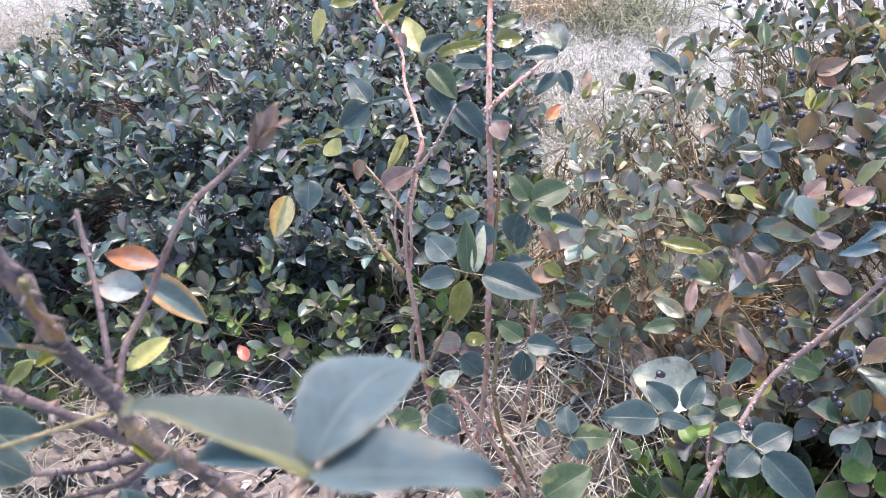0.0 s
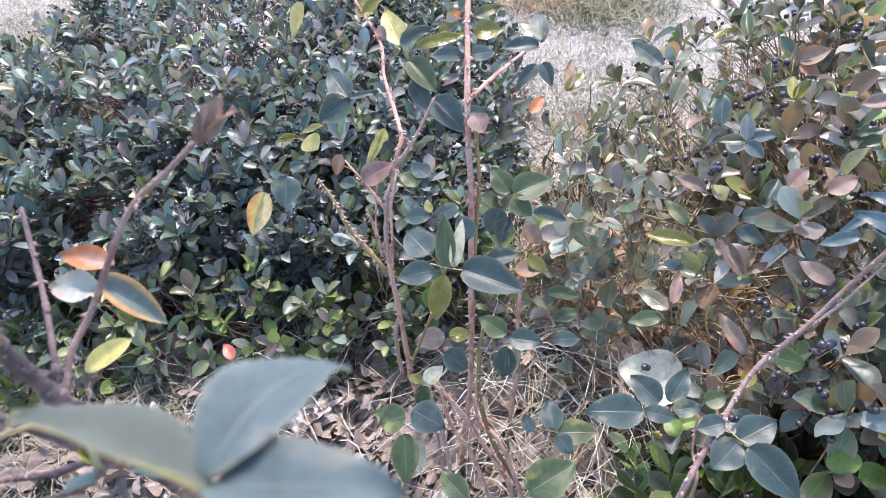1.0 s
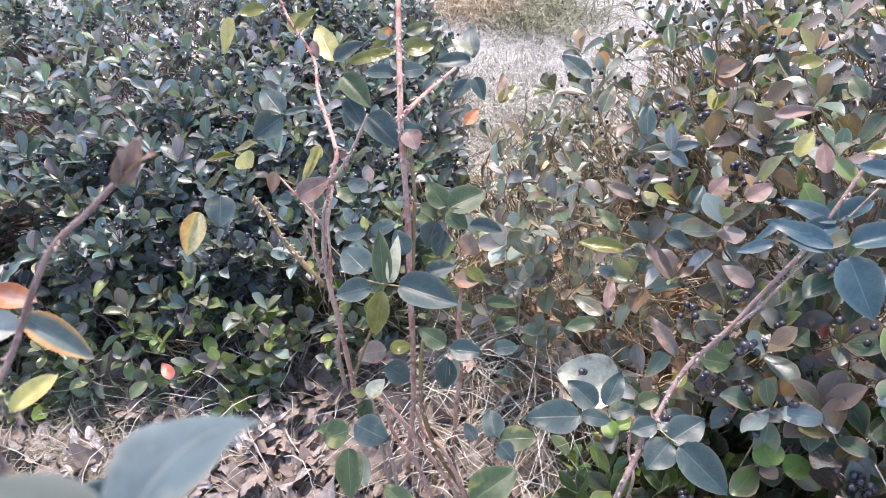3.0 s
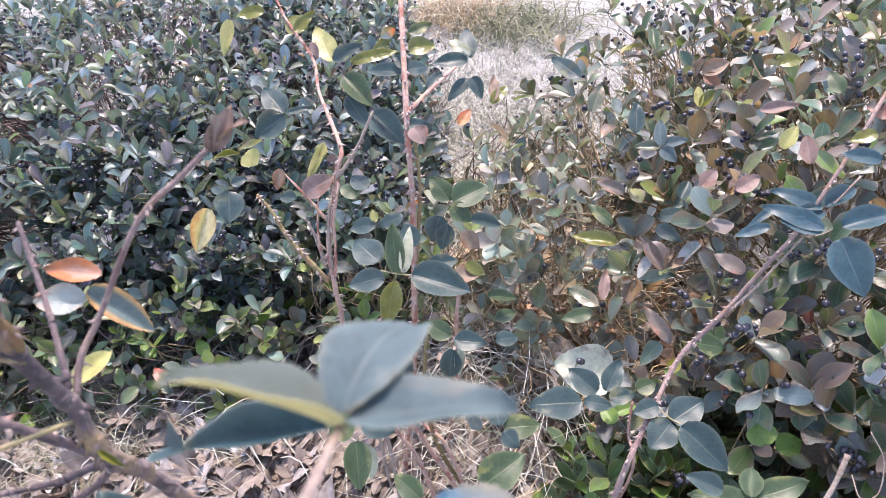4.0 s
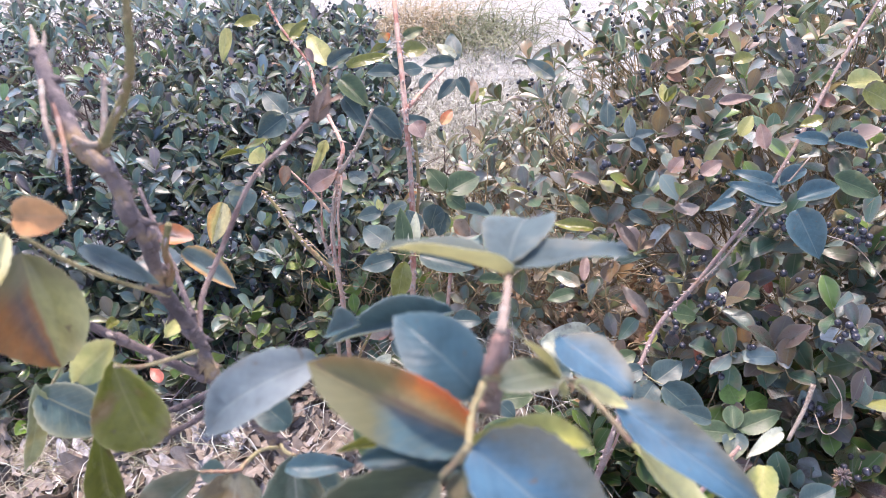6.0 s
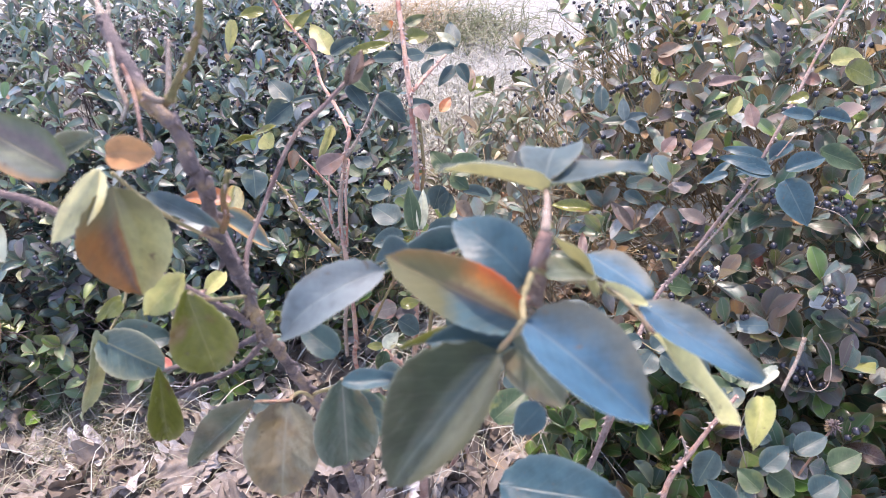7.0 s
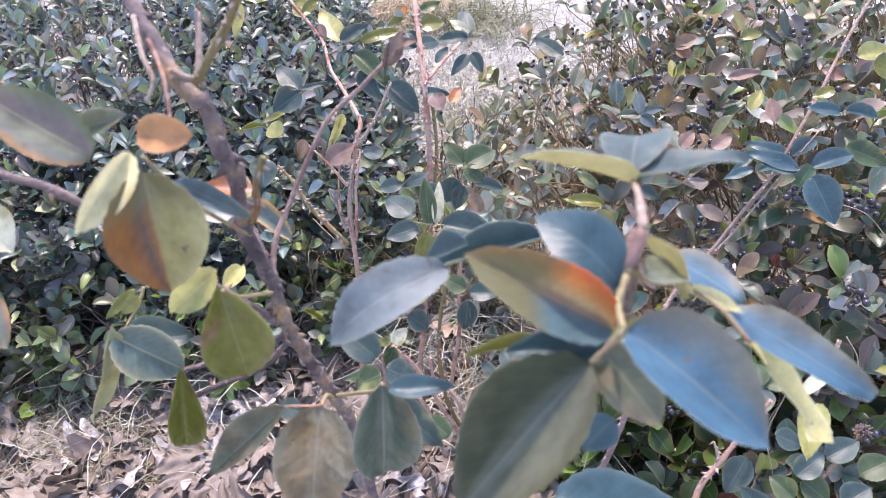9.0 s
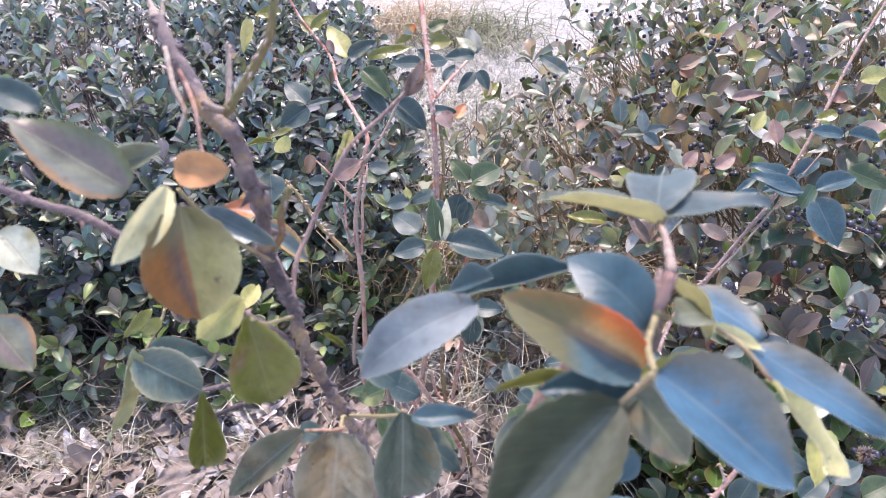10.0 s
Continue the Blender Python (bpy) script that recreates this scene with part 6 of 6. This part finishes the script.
leaf(berry_shrub, (0.332, 0.774, 0.467), (0.285, 0.775, 0.456), 0.0244, (-0.21, -0.44, 0.87), "green")
leaf(berry_shrub, (0.536, 0.785, 0.510), (0.487, 0.783, 0.496), 0.0268, (-0.23, -0.47, 0.85), "purple")
leaf(berry_shrub, (0.536, 0.727, 0.472), (0.590, 0.763, 0.494), 0.0293, (-0.13, -0.39, 0.91), "mauve")
leaf(berry_shrub, (0.632, 0.713, 0.478), (0.632, 0.743, 0.498), 0.0159, (-0.41, -0.51, 0.76), "red")
leaf(berry_shrub, (0.529, 0.934, 0.548), (0.586, 0.907, 0.543), 0.0212, (-0.15, -0.50, 0.85), "purple")
leaf(berry_shrub, (0.507, 0.942, 0.545), (0.529, 0.971, 0.563), 0.0244, (-0.14, -0.44, 0.89), "teal")
leaf(berry_shrub, (0.609, 0.753, 0.512), (0.597, 0.787, 0.522), 0.0277, (-0.37, -0.39, 0.84), "green")
leaf(berry_shrub, (0.508, 0.673, 0.424), (0.499, 0.645, 0.406), 0.0159, (-0.29, -0.43, 0.85), "red")
leaf(berry_shrub, (0.469, 0.672, 0.426), (0.462, 0.695, 0.439), 0.0229, (-0.26, -0.53, 0.81), "purple")
leaf(berry_shrub, (0.374, 0.660, 0.420), (0.404, 0.668, 0.427), 0.0274, (-0.11, -0.39, 0.92), "green")
leaf(berry_shrub, (0.427, 0.682, 0.427), (0.448, 0.704, 0.435), 0.0193, (-0.08, -0.31, 0.95), "olive")
leaf(berry_shrub, (0.592, 0.684, 0.477), (0.572, 0.711, 0.480), 0.0268, (-0.35, -0.35, 0.87), "green")
leaf(berry_shrub, (0.635, 0.680, 0.469), (0.606, 0.684, 0.476), 0.0221, (0.15, -0.49, 0.86), "purple")
leaf(berry_shrub, (0.520, 0.560, 0.413), (0.516, 0.596, 0.425), 0.0401, (-0.31, -0.34, 0.89), "lime")
leaf(berry_shrub, (0.534, 0.556, 0.407), (0.569, 0.566, 0.415), 0.0340, (-0.15, -0.31, 0.94), "lime")
leaf(berry_shrub, (0.577, 0.579, 0.431), (0.598, 0.552, 0.412), 0.0338, (-0.15, -0.64, 0.75), "teal")
leaf(berry_shrub, (0.517, 0.608, 0.439), (0.551, 0.628, 0.445), 0.0272, (-0.03, -0.25, 0.97), "green")
leaf(berry_shrub, (0.336, 0.624, 0.396), (0.326, 0.655, 0.403), 0.0251, (-0.19, -0.28, 0.94), "lime")
leaf(berry_shrub, (0.339, 0.640, 0.399), (0.373, 0.648, 0.405), 0.0190, (-0.10, -0.35, 0.93), "lime")
leaf(hedge, (-0.288, 1.175, 0.204), (-0.318, 1.202, 0.238), 0.0392, (0.29, -0.62, 0.73), "lime")
leaf(hedge, (-0.286, 1.176, 0.204), (-0.287, 1.215, 0.252), 0.0343, (0.24, -0.75, 0.62), "lime")
leaf(hedge, (-0.283, 1.174, 0.202), (-0.238, 1.191, 0.219), 0.0319, (-0.03, -0.65, 0.76), "lime")
leaf(hedge, (-0.358, 1.053, 0.188), (-0.381, 1.100, 0.215), 0.0351, (0.21, -0.41, 0.89), "lime")
leaf(hedge, (-0.356, 1.051, 0.186), (-0.343, 1.091, 0.201), 0.0327, (0.32, -0.43, 0.84), "lime")
leaf(hedge, (-0.451, 1.153, 0.191), (-0.483, 1.167, 0.210), 0.0368, (0.29, -0.47, 0.83), "lime")
leaf(hedge, (-0.193, 1.175, 0.195), (-0.204, 1.206, 0.234), 0.0343, (0.22, -0.73, 0.65), "lime")
leaf(hedge, (-0.190, 1.177, 0.197), (-0.159, 1.199, 0.222), 0.0343, (-0.03, -0.72, 0.69), "lime")
leaf(hedge, (-0.357, 1.002, 0.189), (-0.380, 1.040, 0.205), 0.0273, (0.15, -0.31, 0.94), "lime")
leaf(hedge, (-0.467, 1.014, 0.182), (-0.497, 1.053, 0.200), 0.0300, (0.17, -0.30, 0.94), "lime")
leaf(hedge, (-0.326, 1.127, 0.196), (-0.374, 1.112, 0.182), 0.0336, (-0.07, -0.56, 0.83), "purple")
leaf(hedge, (-0.582, 1.053, 0.160), (-0.596, 1.016, 0.132), 0.0260, (0.34, -0.64, 0.68), "pink")
leaf(hedge, (-0.434, 0.956, 0.171), (-0.458, 0.990, 0.183), 0.0246, (0.14, -0.24, 0.96), "red")
# dense berry clusters on the shrub, and a dry thistle-like seed head
berry_cluster(berry_shrub, (0.575, 0.665, 0.656), 7)
berry_cluster(berry_shrub, (0.674, 0.640, 0.641), 12)
berry_cluster(berry_shrub, (0.605, 0.527, 0.585), 6)
berry_cluster(berry_shrub, (0.561, 0.727, 0.485), 6)
berry_cluster(berry_shrub, (0.530, 0.647, 0.438), 6)
berry_cluster(berry_shrub, (0.309, 0.738, 0.409), 2)
berry_cluster(berry_shrub, (0.477, 0.628, 0.559), 5)
berry_cluster(berry_shrub, (0.533, 0.809, 0.449), 6)
berry_cluster(berry_shrub, (0.389, 1.102, 0.633), 2)
berry_cluster(berry_shrub, (0.506, 1.074, 0.648), 4)
berry_cluster(berry_shrub, (0.537, 1.049, 0.646), 3)
berry_cluster(berry_shrub, (0.613, 0.976, 0.642), 5)
berry_cluster(berry_shrub, (0.659, 0.939, 0.640), 6)
berry_cluster(berry_shrub, (0.568, 0.943, 0.609), 3)
berry_cluster(berry_shrub, (0.429, 0.955, 0.592), 5)
berry_cluster(berry_shrub, (0.586, 0.907, 0.595), 4)
berry_cluster(berry_shrub, (0.604, 0.881, 0.593), 3)
berry_cluster(berry_shrub, (0.548, 0.847, 0.558), 3)
berry_cluster(berry_shrub, (0.558, 0.711, 0.504), 5)
berry_cluster(berry_shrub, (0.537, 0.685, 0.491), 4)
berry_cluster(berry_shrub, (0.449, 0.664, 0.476), 3)
berry_cluster(berry_shrub, (0.467, 0.653, 0.461), 2)
berry_cluster(berry_shrub, (0.527, 0.630, 0.457), 4)
berry_cluster(berry_shrub, (0.502, 0.603, 0.444), 2)
berry_cluster(berry_shrub, (0.474, 0.616, 0.447), 2)
berry_cluster(berry_shrub, (0.447, 0.745, 0.511), 4)
berry_cluster(berry_shrub, (0.548, 1.107, 0.681), 5)
berry_cluster(berry_shrub, (0.657, 1.117, 0.727), 6)
seed_head(corner_rose, (0.458, 0.312, 0.613))
cane(berry_shrub, "dry_tendril", [(0.505, 0.423, 0.631), (0.515, 0.405, 0.611), (0.509, 0.386, 0.585), (0.492, 0.384, 0.580), (0.497, 0.410, 0.580)], 0.0007, 0.0005, BARK_PALE, 0)
cane(berry_shrub, "dry_tendril", [(0.371, 0.336, 0.660), (0.360, 0.325, 0.612), (0.373, 0.310, 0.562)], 0.0007, 0.0005, BARK_PALE, 0)
cane(berry_shrub, "dry_tendril", [(0.563, 0.702, 0.502), (0.573, 0.674, 0.467), (0.593, 0.668, 0.427)], 0.0007, 0.0005, BARK_PALE, 0)
cane(berry_shrub, "dry_tendril", [(0.582, 0.590, 0.691), (0.617, 0.575, 0.679), (0.647, 0.543, 0.644)], 0.0007, 0.0005, BARK_PALE, 0)
pale_leaf = thing("pale_leaf", (0.316, 0.749, 0.36), "broad cream-white leaf caught among the stems", "leaf")
leaf(pale_leaf, (0.368, 0.732, 0.366), (0.277, 0.755, 0.386), 0.0838, (0.01, -0.63, 0.78), "cream")


# ---------------------------------------------------------------- litter and dry grass
def grass(name, label, count, place, long, wide, material, seed, flat=0.5):
    """Dry blades; place(r) gives the foot of each."""
    r = random.Random(seed)
    verts, faces = [], []
    for _ in range(count):
        x, y = place(r)
        z = rise(x, y)
        a, tall = r.uniform(0, 6.28), r.uniform(0.5, 1.0) * long
        up = r.uniform(0.05, 1.0) if r.random() > flat else r.uniform(0.0, 0.18)
        d = Vector((math.cos(a), math.sin(a), 0))
        side = Vector((-d.y, d.x, 0)) * wide * r.uniform(0.5, 1.2)
        bend, wave, ph = r.uniform(-0.75, 0.75), r.uniform(0.02, 0.13), r.uniform(0, 6.28)
        s = len(verts)
        for i in range(7):
            t = i / 6
            p = Vector((x, y, z + 0.004)) + Vector((-d.y, d.x, 0)) * wave * tall * math.sin(t * 5.5 + ph) + d * tall * t * (1.0 - 0.6 * up + 0.5 * t * up) + Vector((-d.y, d.x, 0)) * bend * tall * t * t
            p.z += tall * up * (t - 0.45 * t * t) * 1.2 + 0.02 * math.sin(t * 3.1) + 0.004
            w = side * (1 - t * 0.75)
            verts += [tuple(p - w), tuple(p + w + Vector((0, 0, wide * 0.4)))]
        faces += [(s + 2 * i, s + 2 * i + 1, s + 2 * i + 3, s + 2 * i + 2) for i in range(6)]
    ob = new(name, mesh_of(name, verts, faces, [material]))
    return tagged(ob, label, "dry grass", kind="stuff")


grass("dry_grass", "tangled olive straw and dry grass over the soil", 2600, lambda r: (r.uniform(-1.2, 0.75), r.gauss(0.98, 0.17)), 0.13, 0.0012, STRAW, 41, 0.75)
grass("dry_grass", "upright clump of dry straw stalks between the shrubs", 1050, lambda r: (r.gauss(0.31, 0.12), r.gauss(1.12, 0.13)), 0.40, 0.0015, STRAW_WHITE, 42, 0.15)
grass("dry_grass", "ochre straw stalks standing under the berry shrub", 1700, lambda r: (r.gauss(0.52, 0.18), r.gauss(1.05, 0.18)), 0.30, 0.0015, STRAW_OCHRE, 47, 0.2)
grass("dry_grass", "long pale stalks fallen about the foot of the rose", 260, lambda r: (r.gauss(0.20, 0.10), r.gauss(0.86, 0.10)), 0.26, 0.0018, STRAW_WHITE, 56, 0.35)
grass("dry_grass", "matted grey-olive grass at the foot of the hedge", 4300, lambda r: (r.gauss(-0.62, 0.26), r.gauss(0.98, 0.14)), 0.12, 0.0015, STRAW_OLIVE, 43, 0.5)
grass("dry_grass", "long curled straw at the foot of the hedge", 420, lambda r: (r.gauss(-0.34, 0.28), r.gauss(1.06, 0.08)), 0.26, 0.0026, STRAW_WHITE, 48, 0.5)
grass("dry_grass", "loose pale straw strewn over the fallen leaves", 640, lambda r: (r.gauss(0.0, 0.35), r.gauss(0.85, 0.16)), 0.19, 0.0019, STRAW_WHITE, 46, 0.7)
grass("grass_tuft", "grey-green grass tufts growing on the sand behind", 600, lambda r: (r.gauss(0.56, 0.14), r.gauss(3.02, 0.12)), 0.18, 0.0032, GREEN_BLADE, 54, 0.2)
grass("dry_grass", "rough ochre dry grass tuft on the sand behind", 550, lambda r: (r.gauss(0.27, 0.13), r.gauss(3.23, 0.10)), 0.26, 0.0026, STRAW_OCHRE, 44, 0.2)
grass("dry_grass", "bleached straw matted on the sand between the shrubs", 7500, lambda r: (r.gauss(0.48, 0.30), r.gauss(1.95, 0.42)), 0.08, 0.0024, STRAW_WHITE, 49, 0.6)
grass("dry_grass", "tan straw lying on the sand beyond the hedge", 2600, lambda r: (r.gauss(-2.25, 0.32), r.gauss(3.0, 0.40)), 0.12, 0.0024, STRAW, 50, 0.6)
grass("dry_grass", "short dry grass scattered on the sand", 15000, lambda r: (r.uniform(-2.8, 2.6), 1.4 + 3.4 * r.random() ** 1.2), 0.07, 0.0017, STRAW_FAR, 45, 0.6)


def oak_meshes():
    forms = []
    for s in range(7):
        r = random.Random(60 + s)
        v, f, _ = leaf_shape(34, 5, half_oak, r.uniform(-0.1, 0.3), r.uniform(-0.25, 0.3), r.uniform(-0.3, 0.3), 0, 60 + s)
        v = [(x, y, z + 0.16 * noise.noise((x * 3 + s, y * 4, s)) + 0.07 * noise.noise((x * 9, y * 9 + s, s))) for x, y, z in v]
        forms.append((v, f))
    return forms


OAK_FORMS = oak_meshes()
OAK_UV = leaf_shape(34, 5, half_oak, 0, 0, 0, 0, 1)[2]
oak_shared = [mesh_of("oak_leaf", v, f, [OAK], uvs=OAK_UV) for v, f in OAK_FORMS]
oak_bleached = [mesh_of("oak_leaf_bleached", v, f, [OAK_PALE], uvs=OAK_UV) for v, f in OAK_FORMS[:2]]


def fallen(r, x, y):
    size = r.uniform(0.072, 0.130)
    turn = Euler((r.gauss(0, 0.28), r.gauss(0, 0.28), r.uniform(0, 6.28))).to_matrix().to_4x4()
    return Matrix.Translation((x, y, rise(x, y) + r.uniform(0.010, 0.050))) @ turn @ Matrix.Diagonal((size, size * r.uniform(0.9, 1.25), size, 1))


def litter():
    r = random.Random(77)
    for _ in range(290):
        x, y = r.gauss(-0.10, 0.28), r.uniform(0.55, 1.20)
        ob = new("oak_leaf", r.choice(oak_shared))
        ob.matrix_basis = fallen(r, x, y)
        tagged(ob, "dry tan lobed oak leaf lying on the soil", "leaf", "fallen oak leaves")
    spots = [(-0.57, 0.89), (-0.16, 0.90), (0.08, 0.86)] + [(r.gauss(-0.10, 0.3), r.uniform(0.6, 1.1)) for _ in range(34)]
    for x, y in spots:
        ob = new("oak_leaf", r.choice(oak_bleached))
        ob.matrix_basis = fallen(r, x, y)
        tagged(ob, "bleached whitish oak leaf lying on the soil", "leaf", "fallen oak leaves")
    verts, faces = [], []
    for _ in range(1100):
        x, y = r.gauss(-0.02, 0.36), r.gauss(0.88, 0.24)
        v, f = r.choice(OAK_FORMS)
        m = fallen(r, x, y)
        s = len(verts)
        verts += [tuple(m @ Vector(p)) for p in v]
        faces += [tuple(s + i for i in q) for q in f]
    caught_v, caught_f = [], []
    for _ in range(260):
        x, y = r.gauss(0.47, 0.15), r.gauss(1.10, 0.15)
        v, f = r.choice(OAK_FORMS)
        m = Matrix.Translation((0, 0, r.uniform(0.0, 0.16))) @ fallen(r, x, y) @ Matrix.Scale(0.62, 4) @ Euler((r.gauss(0, 0.5), r.gauss(0, 0.5), 0)).to_matrix().to_4x4()
        s = len(caught_v)
        caught_v += [tuple(m @ Vector(p)) for p in v]
        caught_f += [tuple(s + i for i in q) for q in f]
    ob = new("leaf_litter", mesh_of("leaf_litter", caught_v, caught_f, [CAUGHT], uvs=OAK_UV))
    tagged(ob, "orange-brown dead leaves caught among straw under the berry shrub", "leaf litter", kind="stuff")
    ob = new("leaf_litter", mesh_of("leaf_litter", verts, faces, [OAK_MASS], uvs=OAK_UV))
    tagged(ob, "layer of crumbling brown oak leaves on the soil", "leaf litter", kind="stuff")


litter()
